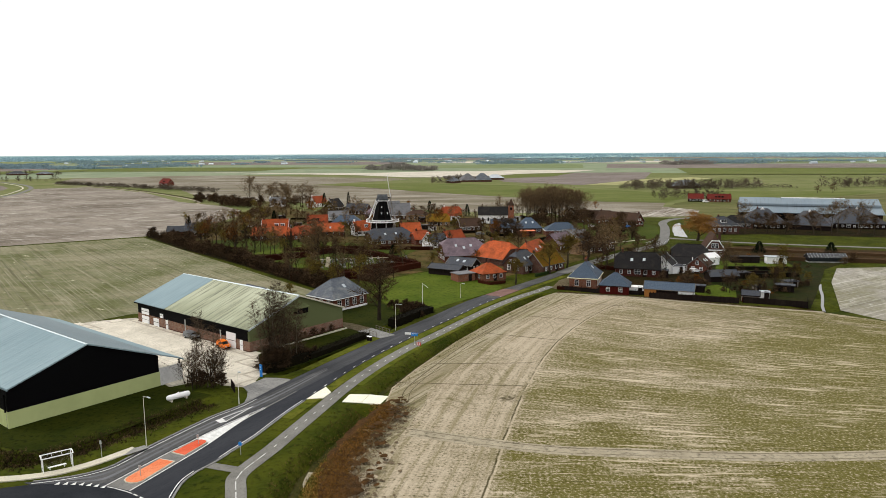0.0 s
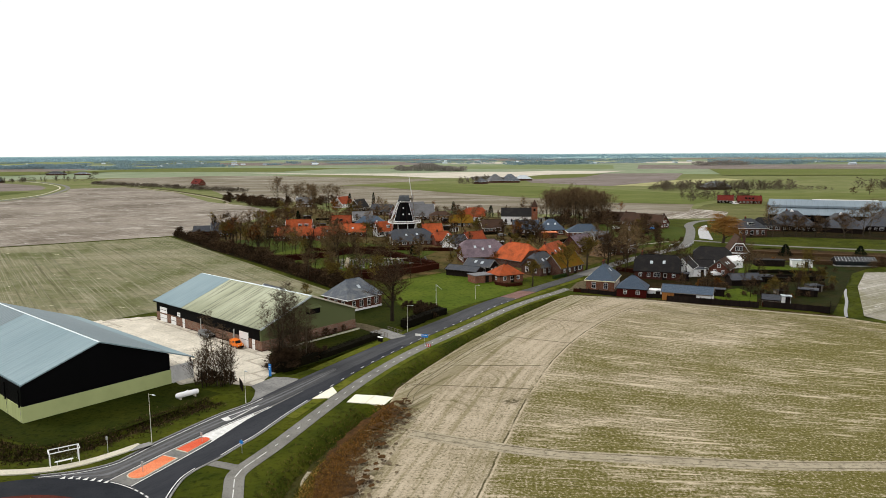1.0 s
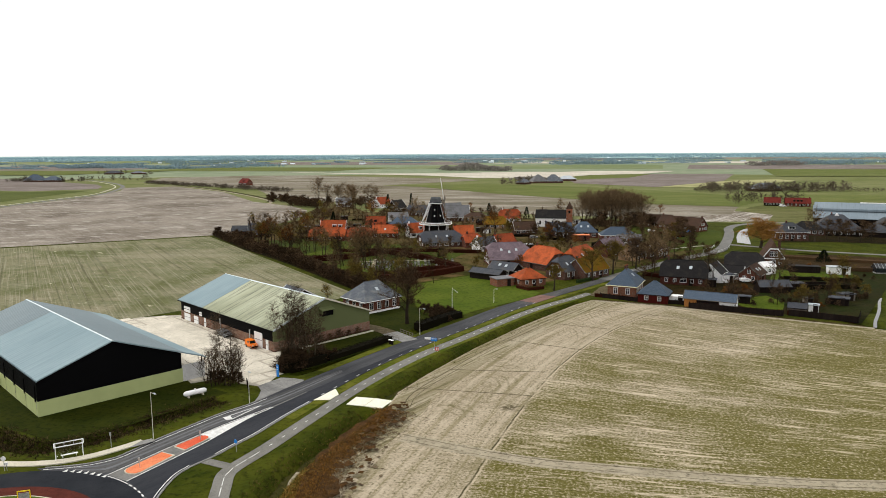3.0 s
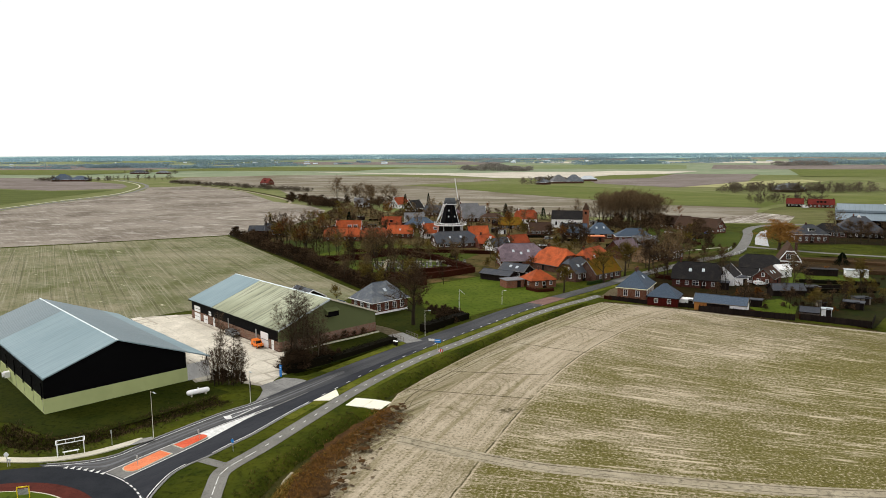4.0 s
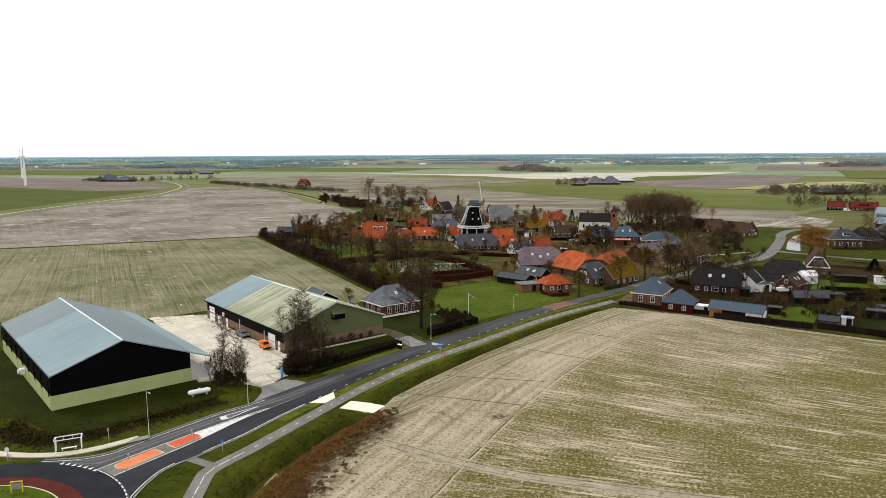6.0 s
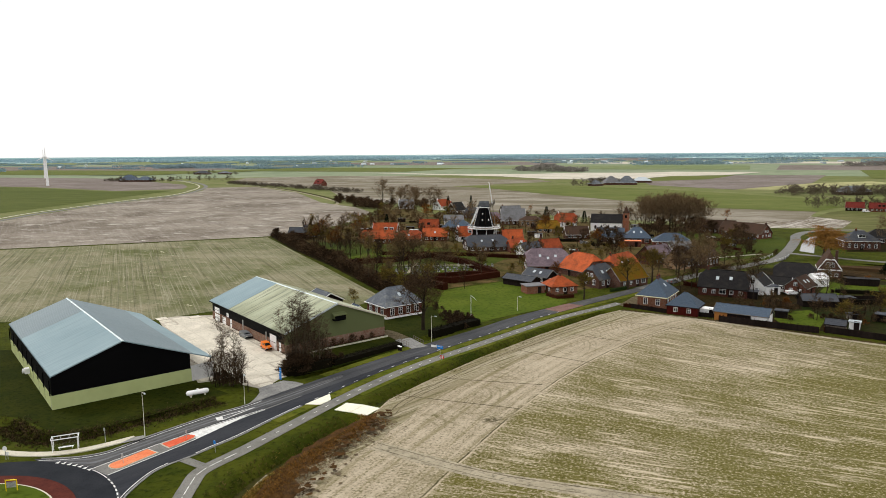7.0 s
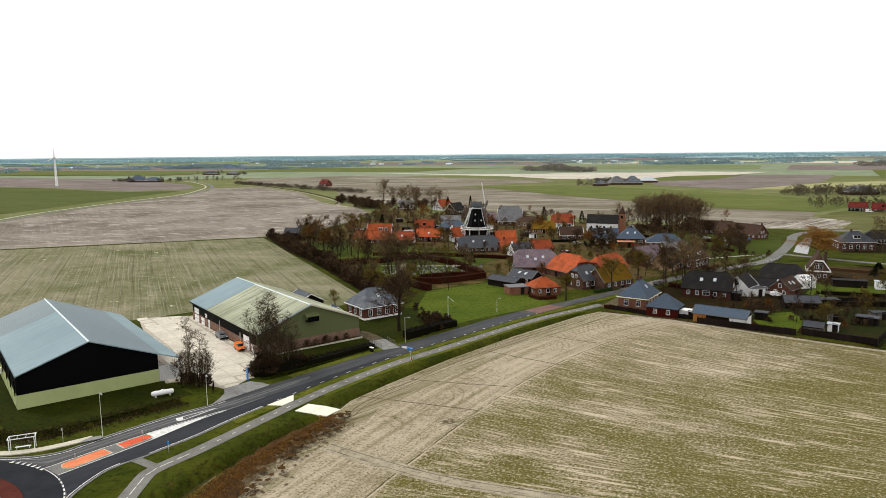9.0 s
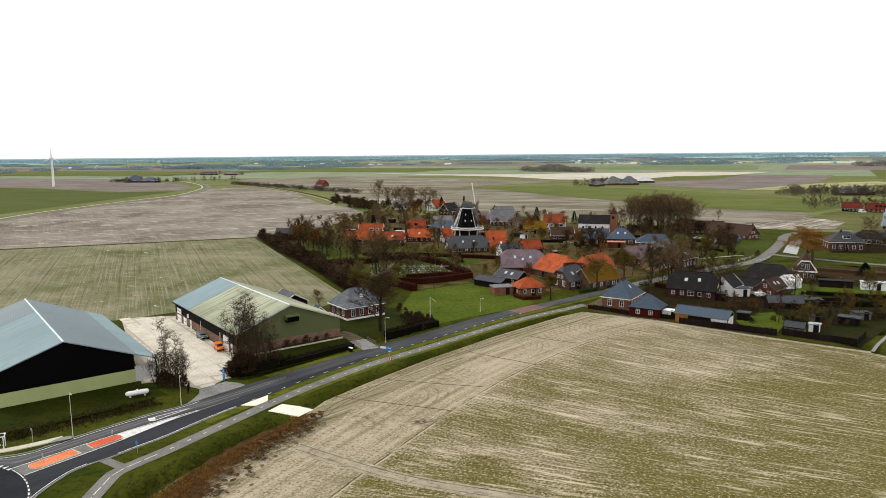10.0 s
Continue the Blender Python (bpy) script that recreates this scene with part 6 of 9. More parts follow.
# the outer lanes
HOUSES += [
    (-80.0, 430.0, 18, 12, 9, 3.0, 6.0, "grey_wall", "tile_grey", "grey house behind the mill", "gable", "s", 0, 0, None),
    (-74.0, 472.0, -20, 16, 9, 3.0, 7.4, "brick_brown", "tile_dark", "house with dark roof and pale gable", "gable", "sw", 1, 0, None),
    (-97.0, 505.0, 70, 14, 9, 3.0, 8.6, "timber_dark", "tile_black", "black timber house with white verges", "gable", "sw", 1, 0, None),
    (-117.0, 540.0, 62, 14, 9.5, 3.4, 8.4, "white", "tile_rust", "white house with red roof at the village edge", "gable", "sw", 1, 0, None),
    (-150.0, 545.0, 20, 12, 9, 3.4, 7.4, "white", "tile_grey", "white house among bare trees", "gable", "sw", 1, 0, None),
    (-55.0, 500.0, 30, 14, 9, 3.0, 7.0, "brick_brown", "tile_grey", "brick house with weathered grey roof", "gable", "s", 1, 0, None),
    (49.0, 287.0, 58, 11, 8, 3.2, 7.6, "brick_yellow", "tile_dark", "pale street house with dark roof", "gable", "se", 1, 1, None),
    (40.0, 297.0, 50, 13, 9, 3.2, 7.4, "brick_red", "tile_purple", "street house with violet-grey roof", "gable", "se", 1, 0, None),
]
# the last houses
HOUSES += [
    (58.0, 293.0, 60, 12, 8, 4.2, 7.6, "brick_brown", "tile_brown", "street house with white window frames and dormer", "half", "sw", 1, 0, (1.6, 0, 1)),
    (-397.0, 905.0, -30, 18, 10, 3.6, 9.5, "brick_red", "tile_wine", "lone house with dark red roof on the dike", "half", "sw", 1, 0, (3, 0, 1)),
]
for row in HOUSES:
    x, y, yaw, L, W, he, hr, wall, roof, label, kind, wins, chim, skyl, dorm = row
    house(x, y, yaw, L, W, he, hr, wall, roof, label, kind, 0.4, windows=wins, chimneys=chim, sky=skyl, dormer=dorm, doors="s", trim="white" if wall == "white" or "white" in label else ("timber_grey", "timber_dark", "stone_grey")[int(x + y) % 3])

# white owl boards at the ridge ends of the great farmhouses
for x, y, yaw, z in ((164.0, 386.0, -14, 10.4), (214.0, 384.0, -14, 10.6), (186.0, 378.0, -30, 9.6), (240.0, 372.0, -16, 9.6)):
    ob_ = thing("owl_board", "small white triangular owl board on a farm roof", "owl board", pose(x, y, z - 0.55, 0, 0, yaw))
    part("board", Shape().loft([[(-1.1, w, 0.0), (1.1, w, 0.0), (0.0, w, 1.5)] for w in (-0.9, -0.7)]), "white", ob_)

# corner house with slate roofs at the field
house(38.2, 215.4, 72, 12, 8.4, 4.0, 8.0, "brick_salmon", "tile_slate", "pink brick corner house with blue slate roof and cream trim", "hip", 0.45, "house", "house", "wse", 2, 1, None, "cream", "", 4.4)
house(45.4, 205.4, -17, 8.4, 7.2, 2.9, 6.0, "timber_red", "tile_slate", "red outbuilding with slate hipped roof", "hip", 0.35, "outbuilding", "outbuilding", "s", 0, trim="timber_dark")
shed_long = house(59.8, 199.4, -21, 13.6, 5.6, 2.6, 4.2, "timber_dark", "tile_slate", "long low shed with slate-blue roof, wood and white walls", "gable", 0.3, "shed", "shed", "", 0, trim="timber_grey")
part("wood_front", Shape().box(-6.7, -2.86, 0, -3.4, -2.81, 2.3), "timber_orange", shed_long, "orange stained boards")
part("white_front", Shape().box(2.6, -2.86, 0, 6.7, -2.81, 2.2).box(6.81, -2.6, 0, 6.85, 2.6, 2.5), "white", shed_long, "white rendered end")
flat_shed(51.6, 203.6, -19, 4.6, 2.6, 2.0, "white", "low white lean-to behind a fence", "lean_to", "white", "shed")
flat_shed(-0.6, 224.6, 31, 6.4, 5.0, 2.5, "brick_salmon", "flat roofed garage beside the orange bungalow", "garage", "tile_grey", "garage")
house(91.4, 257.4, 28, 5.4, 4.4, 3.0, 4.4, "white", "white", "bright white rendered cottage with pale roof and dark windows", "gable", 0.15, "annex", "annex", "sw", 0)
flat_shed(31.0, 346.0, 6, 7.5, 4, 2.7, "brick_red", "low annex with a pinkish red roof", "annex", "red_faded", "annex")
flat_shed(116.6, 259.6, -6, 7, 3, 2.6, "white", "white garden cabin on the lawn", "cabin", "zinc", "cabin")
flat_shed(106.0, 262.0, -6, 10, 3.5, 2.3, "timber_dark", "low black shed on the lawn", "shed", "tile_black")
flat_shed(86.0, 196.5, -20, 2.4, 2.0, 2.0, "white", "small white cabin in an allotment", "cabin", "zinc", "cabin")
house(81.0, 194.0, -20, 4.6, 3.4, 1.9, 2.9, "timber_grey", "tile_dark", "weathered timber shed in an allotment", "gable", 0.2, "shed", "shed", "", 0, trim="timber_dark")

# house with the white-trimmed clipped gable
fa = house(100.3, 280.6, 80, 13, 7.0, 3.3, 9.3, "brick_brown", "tile_brown", "tall dark house with clipped gable edged in white", "half", 0.3, "house", "house", "", 0, trim="white")
part("cornice", Shape().box(-6.98, -3.95, 2.8, -6.52, 3.95, 3.2), "white", fa, "white cornice")
zc, yc = 9.3 - 6.0 * 0.38, 3.5 * 0.38
for sy in (-1, 1):
    part("gable_board", Shape().loft([[(-6.92, sy * 3.85, 2.8), (-6.82, sy * 3.85, 2.8), (-6.82, sy * 3.85, 3.45), (-6.92, sy * 3.85, 3.45)], [(-6.92, sy * yc, zc - 0.55), (-6.82, sy * yc, zc - 0.55), (-6.82, sy * yc, zc + 0.1), (-6.92, sy * yc, zc + 0.1)]]), "white", fa, "white gable board")
part("gable_band", Shape().box(-6.94, -yc - 0.2, zc - 0.5, -6.82, yc + 0.2, zc - 0.05), "white", fa, "white band under the clipped top")
part("chimney", Shape().box(-3.6, -2.6, 5.0, -2.7, -1.7, 9.7), "brick_brown", fa)
for u, z, k in ((-2.2, 0.8, "small"), (0.2, 0.7, "tall"), (2.2, 0.8, "small"), (-0.7, 3.9, "tall"), (0.7, 3.9, "tall")):
    add_window(fa, k, face_pose(13, 7.0, "w", u, z))

# ---- very large cattle barn behind the farms
big = thing("cattle_barn", "huge cattle barn with two blue-grey roof planes", "barn", pose(205.3, 422.2, 0, 0, 0, -19))
# closed black walls imitate the shade inside open sides
part("wall", Shape().loft([[(x, y, z) for y, z in ((-18, -0.3), (18, -0.3), (18, 6.0), (0, 11.4), (-18, 6.0))] for x in (-36.6, 36.6)]), "black_sheet", big, "solid black walls for shaded open sides")
part("roof", roof_shape(74, 36, 6.2, 11.8, "gable", 0.8, 0.25), "roof_dark_sheet", big)
part("upper_roof", Shape().loft([[(x, y, z) for y, z in ((-9.6, 9.4), (9.6, 9.4), (9.6, 10.6), (0, 13.6), (-9.6, 10.6))] for x in (-37.2, 37.2)]), "roof_dark_sheet", big, "raised upper roof")
part("ridge_light", Shape().box(-14, -0.7, 13.3, 20, 0.7, 13.85), "white", big, "white ridge light")
part("end_boards", Shape().box(-36.9, -16, 0, -36.65, 16, 5), "timber_dark", big)

# ---- church
ch = thing("church", "small white church with dark roof and brick tower", "church", pose(16.5, 412, 0, 0, 0, -4))
part("wall", wall_shape(17.5, 8.6, 5.4, 9.6, "gable"), "white", ch, "whitewashed nave")
part("roof", roof_shape(17.5, 8.6, 5.4, 9.8, "gable", 0.3), "tile_black", ch)
arch = Shape().slab([(-0.55, 0), (0.55, 0), (0.55, 1.6), (0.35, 2.05), (0, 2.25), (-0.35, 2.05), (-0.55, 1.6)], 0, 0.06).mesh("arched_window")
arch.materials.append(M["glass"])
for u in (-6, -2.6, 1.2, 5):
    part("arched_window", arch, "glass", ch, m=pose(u, -4.32, 1.4, 90, 0, 0))
tw = part("tower", Shape().box(9.0, -1.8, -0.3, 12.4, 1.8, 10.2).box(8.9, -1.9, 10.2, 12.5, 1.9, 10.5), "brick_tower", ch, "orange-red brick church tower")
part("spire", Shape().add([(8.8, -2.0, 10.5), (12.6, -2.0, 10.5), (12.6, 2.0, 10.5), (8.8, 2.0, 10.5), (10.7, 0, 14.8)], [(3, 2, 1, 0), (0, 1, 4), (1, 2, 4), (2, 3, 4), (3, 0, 4)]), "tile_brown", tw)
# black slabs on the wall imitate the shade in bell openings
part("bell_opening_shade", Shape().box(10.1, -1.85, 7.8, 11.3, -1.75, 9.4).box(8.95, -0.7, 7.8, 9.05, 0.7, 9.4), "rubber", tw)


# ---- windmill
def octagon(r, z, n=8, turn=22.5):
    return [(r * math.cos(radians(turn + 360 / n * k)), r * math.sin(radians(turn + 360 / n * k)), z) for k in range(n)]


mill = thing("windmill", "black Dutch tower windmill with white stage, cap and sails", "windmill", pose(-41.0, 339, 0, 0, 0, 0))
part("base", Shape().loft([octagon(6.4, -0.3), octagon(5.9, 5), octagon(5.3, 8.6)]), "timber_dark", mill, "dark boarded base")
part("body", Shape().loft([octagon(5.3, 8.6), octagon(3.8, 13.8), octagon(2.6, 18.6)]), "black_sheet", mill, "black thatched octagonal body")
part("skirt", Shape().loft([octagon(5.3, 8.5), octagon(5.2, 9.1), octagon(5.0, 9.1), octagon(5.0, 8.5)]), "white", mill, "white band above the stage")
st = part("stage", Shape().loft([octagon(8.3, 8.2), octagon(8.3, 8.5)]), "timber_grey", mill, "wooden stage")
rail = Shape()
for k in range(16):
    a0, a1 = radians(22.5 * k), radians(22.5 * (k + 1))
    p, q = (8.15 * math.cos(a0), 8.15 * math.sin(a0)), (8.15 * math.cos(a1), 8.15 * math.sin(a1))
    for z, r in ((9.45, 0.06), (9.0, 0.045), (8.35, 0.24)):
        rail.rod((*p, z), (*q, z), r, sides=5)
    rail.rod((*p, 8.5), (*p, 9.5), 0.06, sides=5)
part("railing", rail, "white", st, "white railing")
for k in range(8):
    a = radians(45 * k + 22.5)
    part("strut", Shape().rod((6.3 * math.cos(a), 6.3 * math.sin(a), 8.25), (5.75 * math.cos(a), 5.75 * math.sin(a), 5.2), 0.13, sides=5).rod((6.3 * math.cos(a), 6.3 * math.sin(a), 8.25), (6.6 * math.cos(a), 6.6 * math.sin(a), 0), 0.14, sides=5), "white", mill, "white stage strut")
for k in (4, 5, 6, 7):
    a = radians(22.5 + 45 * k)
    part("corner_strip", Shape().rod((5.32 * math.cos(a), 5.32 * math.sin(a), 8.6), (3.84 * math.cos(a), 3.84 * math.sin(a), 13.8), 0.12, sides=5).rod((3.84 * math.cos(a), 3.84 * math.sin(a), 13.8), (2.64 * math.cos(a), 2.64 * math.sin(a), 18.6), 0.12, sides=5), "white" if k in (4, 7) else "timber_dark", mill, "painted corner strip")
cap = part("cap", Shape().loft([[(x * 1.0, y, z) for x, y, z in ((-3.2, -2.4 * s, 18.5), (3.0, -2.5 * s, 18.5), (3.3, 0, 18.5 + 0.01), (3.0, 2.5 * s, 18.5), (-3.2, 2.4 * s, 18.5))] if s == 1 else [(x, y, 18.5 + h) for x, y in ((-3.0 + h * 0.25, -2.4 * s), (2.9 - h * 0.2, -2.5 * s), (3.1 - h * 0.2, 0), (2.9 - h * 0.2, 2.5 * s), (-3.0 + h * 0.25, 2.4 * s))] for s, h in ((1, 0), (0.95, 1.0), (0.7, 2.2), (0.25, 3.1))]), "cap_thatch", mill, "dark grey thatched cap", pose(0, 0, 0, 0, 0, 4))
part("cap_trim", Shape().box(-3.4, -2.6, 18.35, 3.3, -2.4, 18.7).box(-3.4, 2.4, 18.35, 3.3, 2.6, 18.7).box(3.2, -2.4, 18.35, 3.4, 2.4, 19.0), "white", mill, "white cap trim", pose(0, 0, 0, 0, 0, 4))
TURN = pose(0, 0, 0, 0, 0, 4)
for p, q, w in [((-1.5, k * 4.6, 19.0), (-6.2, k * 0.5, 10.2), 0.12) for k in (-1, 1)] + [((-2.6, k * 2.2, 18.9), (-6.6, 0, 9.8), 0.12) for k in (-1, 1)] + [((-2.9, 0, 19.4), (-6.8, 0, 9.6), 0.2), ((-1.5, -4.8, 19.0), (-1.5, 4.8, 19.0), 0.16)]:
    part("tail_pole", Shape().rod(p, q, w, sides=5), "white", mill, "white tail pole", TURN)
part("axle", Shape().rod((2.8, 0, 19.9), (4.3, 0, 20.25), 0.3, sides=8), "timber_dark", mill, "", pose(0, 0, 0, 0, 0, 4))
for k in range(4):
    s = Shape()
    s.rod((0, 0, 0), (0, 0, 11.2), 0.19, 0.1, 5)
    for i in range(22):
        z = 1.6 + i * 0.44
        s.box(-0.02, -0.3, z, 0.03, 1.7, z + 0.06)
    for yy in (0.55, 1.1, 1.7):
        s.box(-0.02, yy - 0.03, 1.6, 0.03, yy + 0.03, 10.9)
    s.box(-0.05, -0.42, 1.6, 0.0, -0.05, 10.9)
    part("sail", s, "white" if k == 0 else "timber_grey", mill, "white lattice sail", pose(0, 0, 0, 0, 0, 4) @ pose(4.1, 0, 20.2, 0, -8, 0) @ pose(0, 0, 0, 8 + 90 * k, 0, 0))
for z, a in ((12.2, 270), (15.2, 270), (12.2, 315)):
    r = 5.2 - (z - 8.6) * 0.27
    part("window", Shape().box(-0.26, -0.08, 0, 0.26, 0.05, 0.7), "white", mill, "white window", pose(math.cos(radians(a)) * r * 0.94, math.sin(radians(a)) * r * 0.94, z, 0, 0, a + 90))

# ---- wind turbines far off on the fields
for tx, ty, th, turn in ((-822, 855, 43, 30), (-1098, 1127, 42, 26)):
    t = thing("wind_turbine", "slim white wind turbine standing in the fields", "wind turbine", pose(tx, ty, 0, 0, 0, 40))
    part("tower", Shape().rod((0, 0, -1), (0, 0, th), 2.1, 1.0, 14), "white", t)
    part("nacelle", Shape().box(-1.3, -3.6, th - 0.6, 1.3, 3.0, th + 2.0), "white", t)
    part("hub", Shape().rod((0, -3.6, th + 0.7), (0, -5.2, th + 0.7), 1.3, 0.6, 10), "white", t)
    for k in range(3):
        bl = Shape().loft([[(-0.9 * w, -0.2, z), (0.9 * w, -0.2, z), (0.9 * w, 0.25, z), (-0.9 * w, 0.25, z)] for z, w in ((0.5, 0.5), (3, 0.7), (13.5, 0.2))])
        part("blade", bl, "white", t, "", pose(0, -4.3, th + 0.7, 0, turn - 28 + 120 * k, 0))


# ---------------------------------------------------------------- trees and shrubs
def grow(seed, height, trunk, spread_, rise, twigs, bare=0.25, blade=0.03, twig_len=1.1, forks=(8, 4, 3, 3), trunk_part=0.7, sag=0.0, side_part=1.0):
    """A bare tree: tapered limbs, boughs and twigs, thinner at every fork. Two shapes: limbs and crown."""
    r = random.Random(seed)
    limb, crown = Shape(), Shape()
    tips = []

    def spike(p, d, l, w):
        u = Matrix.Rotation(r.random() * 6.28, 3, d) @ (d.orthogonal().normalized() * w)
        u *= 1.08
        crown.add([p - u, p + u, p + d * l + Vector((0, 0, -sag * l))], [(0, 1, 2)])

    def branch(p, d, length, rad, level):
        seg = 4 if level == 0 else 2
        q, v, joints = p.copy(), d.copy(), [p.copy()]
        bend = 0.07 if level == 0 else 0.2
        for i in range(seg):
            v = (v + Vector((r.gauss(0, bend), r.gauss(0, bend), r.gauss(0.04, 0.06)))).normalized()
            n = q + v * (length / seg)
            sides = 6 if level == 0 else 3
            a, b = max(0.014, rad * (1 - 0.8 * i / seg)), max(0.01, rad * (1 - 0.8 * (i + 1) / seg))
            if level < 3:
                limb.rod(q, n, a, b, sides)
                limb.f = limb.f[:-2]
            else:
                spike(q, v, length / seg * 1.05, a * 1.3)
            q = n
            joints.append(q.copy())
        if level >= len(forks):
            tips.append((joints, v))
            return
        n = forks[level]
        for k in range(n):
            low = bare if level == 0 else 0.2
            f = low + (1 - low) * (k + r.random()) / n
            i = min(int(f * seg), seg - 1)
            b = joints[i].lerp(joints[i + 1], f * seg - i)
            az = (k * 2.4 + r.uniform(-0.5, 0.5)) if level == 0 else r.random() * math.tau
            side = Vector((math.cos(az), math.sin(az), 0))
            up = rise * (0.55 + 0.9 * f) if level == 0 else rise * 0.6
            w = (v * up + side * spread_ + Vector((0, 0, 0.15))).normalized()
            reach = (0.62 - 0.38 * f if side_part == 1.0 else side_part * (0.3 + 1.5 * f * (1.08 - f))) if level == 0 else 0.6
            branch(b, w, length * reach * r.uniform(0.8, 1.2), max(rad * (1 - 0.7 * f) * 0.5, 0.015), level + 1)
        tips.append((joints[-2:], v))

    branch(Vector((0, 0, -0.2)), Vector((0, 0, 1)), height * trunk_part, trunk, 0)
    for _ in range(twigs):
        joints, v = tips[r.randrange(len(tips))]
        k = r.randrange(len(joints) - 1)
        p = joints[k].lerp(joints[k + 1], r.random())
        d = (v * 0.8 + Vector((r.gauss(0, 0.55), r.gauss(0, 0.55), r.gauss(0.15, 0.45) - sag))).normalized()
        spike(p, d, twig_len * r.uniform(0.5, 1.4), blade)
    return limb, crown


def kind_of_tree(name, label, bark, twig, grown):
    limb, crown = grown[0].mesh("trunk"), grown[1].mesh("crown")
    limb.materials.append(M[bark]), crown.materials.append(M[twig])
    return name, label, limb, crown, bark, twig


TREES = {}
TREES["tall"] = [kind_of_tree("tree", "tall bare tree with open grey-brown crown", "bark", "twigs", grow(s, 14, 0.24, 0.75, 0.9, 2000, 0.25, 0.03, 1.2, (9, 4, 3, 2), 0.85)) for s in (1, 2, 3)]
TREES["broad"] = [kind_of_tree("tree", "broad bare tree with a dense round crown", "bark", "twigs_dark", grow(s, 12, 0.3, 1.0, 0.7, 2000, 0.2, 0.034, 1.2, (9, 4, 4, 2), 0.68)) for s in (4, 5, 6)]
TREES["slim"] = [kind_of_tree("tree", "slim bare young tree with upright twigs", "bark_dark", "twigs_slim", grow(s, 10.5, 0.13, 0.36, 1.1, 1100, 0.12, 0.018, 0.9, (12, 3, 2), 0.95)) for s in (7, 8, 9)]
TREES["stem"] = [kind_of_tree("tree", "tall slim bare tree with a thin upright crown", "bark_stem", "twigs_stem", grow(sd, 17, 0.16, 0.95, 0.62, 2400, 0.22, 0.015, 0.8, (22, 4, 2), 0.97, 0.0, 0.2)) for sd in (61, 62, 63, 64)]
TREES["rust"] = [kind_of_tree("tree", "bare tree with rusty brown twigs", "bark", "twigs_rust", grow(s, 11, 0.2, 0.7, 0.9, 2000, 0.25, 0.034, 1.0, (9, 4, 3, 2), 0.85)) for s in (10, 11)]
TREES["olive"] = [kind_of_tree("tree", "bare tree with olive lichened twigs", "bark", "twigs_olive", grow(s, 10.5, 0.2, 0.8, 0.85, 2000, 0.25, 0.034, 1.0, (9, 4, 3, 2), 0.8)) for s in (12, 13)]
TREES["willow"] = [kind_of_tree("willow", "weeping willow with golden orange twigs", "bark", "twigs_willow", grow(s, 10.5, 0.4, 1.2, 0.6, 5600, 0.2, 0.022, 1.6, (10, 5, 4, 2), 0.72, 0.35)) for s in (14,)]
TREES["wood"] = [kind_of_tree("tree", "tall dense bare tree of a copse", "bark", "twigs_wood", grow(s, 18, 0.3, 0.62, 1.0, 3400, 0.1, 0.034, 1.4, (10, 4, 4, 2), 0.85)) for s in (15, 16)]
TREES["pollard"] = [kind_of_tree("tree", "bare pollarded roadside tree with a rounded head", "bark", "twigs_olive", grow(s, 8.5, 0.26, 1.0, 0.9, 2200, 0.38, 0.024, 1.0, (9, 4, 4, 2), 0.72)) for s in (17, 18)]
TREES["great"] = [kind_of_tree("tree", "large bare tree with a wide twiggy crown", "bark_dark", "twigs_slim", grow(52, 11, 0.34, 0.95, 0.85, 3600, 0.22, 0.02, 1.1, (10, 5, 4, 3), 0.72))]
TREES["shrub"] = [kind_of_tree("shrub", "tangled bare brown shrub thicket", "bark", "twigs_dark", grow(s, 4.2, 0.06, 1.3, 0.7, 700, 0.0, 0.04, 0.8, (10, 4, 2), 0.7)) for s in (19, 20, 21)]
TREES["garden_tree"] = [kind_of_tree("tree", "small bare garden tree with dark twigs", "bark_dark", "twigs_dark", grow(s, 8, 0.15, 0.8, 0.9, 760, 0.2, 0.034, 0.9, (8, 4, 2), 0.8)) for s in (41, 42, 43)]
TREES["shrub_dark"] = [kind_of_tree("shrub", "dark tangled bramble thicket", "bark_dark", "twigs_slim", grow(s, 4.2, 0.06, 1.2, 0.8, 1200, 0.0, 0.042, 0.8, (10, 4, 2), 0.7)) for s in (24, 25)]
TREES["shrub_rust"] = [kind_of_tree("shrub", "dense bare shrub with reddish-brown twigs", "bark", "twigs_rust", grow(s, 4.2, 0.06, 1.3, 0.7, 900, 0.0, 0.04, 0.8, (10, 4, 2), 0.7)) for s in (22, 23)]
LITE = [grow(s, 12, 0.16, 0.8, 0.8, 380, 0.12, 0.10, 1.1, (9, 2), 0.82) for s in (31, 32, 33, 34)]


def grove(places, label, material="twigs_far", name="far_trees"):
    """Many far trees in one mesh. places: x, y, height in metres, width factor."""
    r = random.Random(len(places))
    s = Shape()
    for x, y, h, w in places:
        limb, crown = LITE[r.randrange(len(LITE))]
        fx, fy, fz = far(x, y)
        k = h / 12 * far_scale(x, y)
        m = pose(fx, fy, fz - 2.4 * k, 0, 0, r.random() * 360) @ Matrix.Diagonal((k * w, k * w, k, 1))
        for g in (limb, crown):
            s.add([m @ Vector(p) for p in g.v], g.f)
    solid(name, s, material, label, "trees", "stuff")


made_trees = {}
CROWDED = {"tree": 374.0, "shrub": 404.0}
crowd = {"tree": [], "shrub": []}
flat = {}


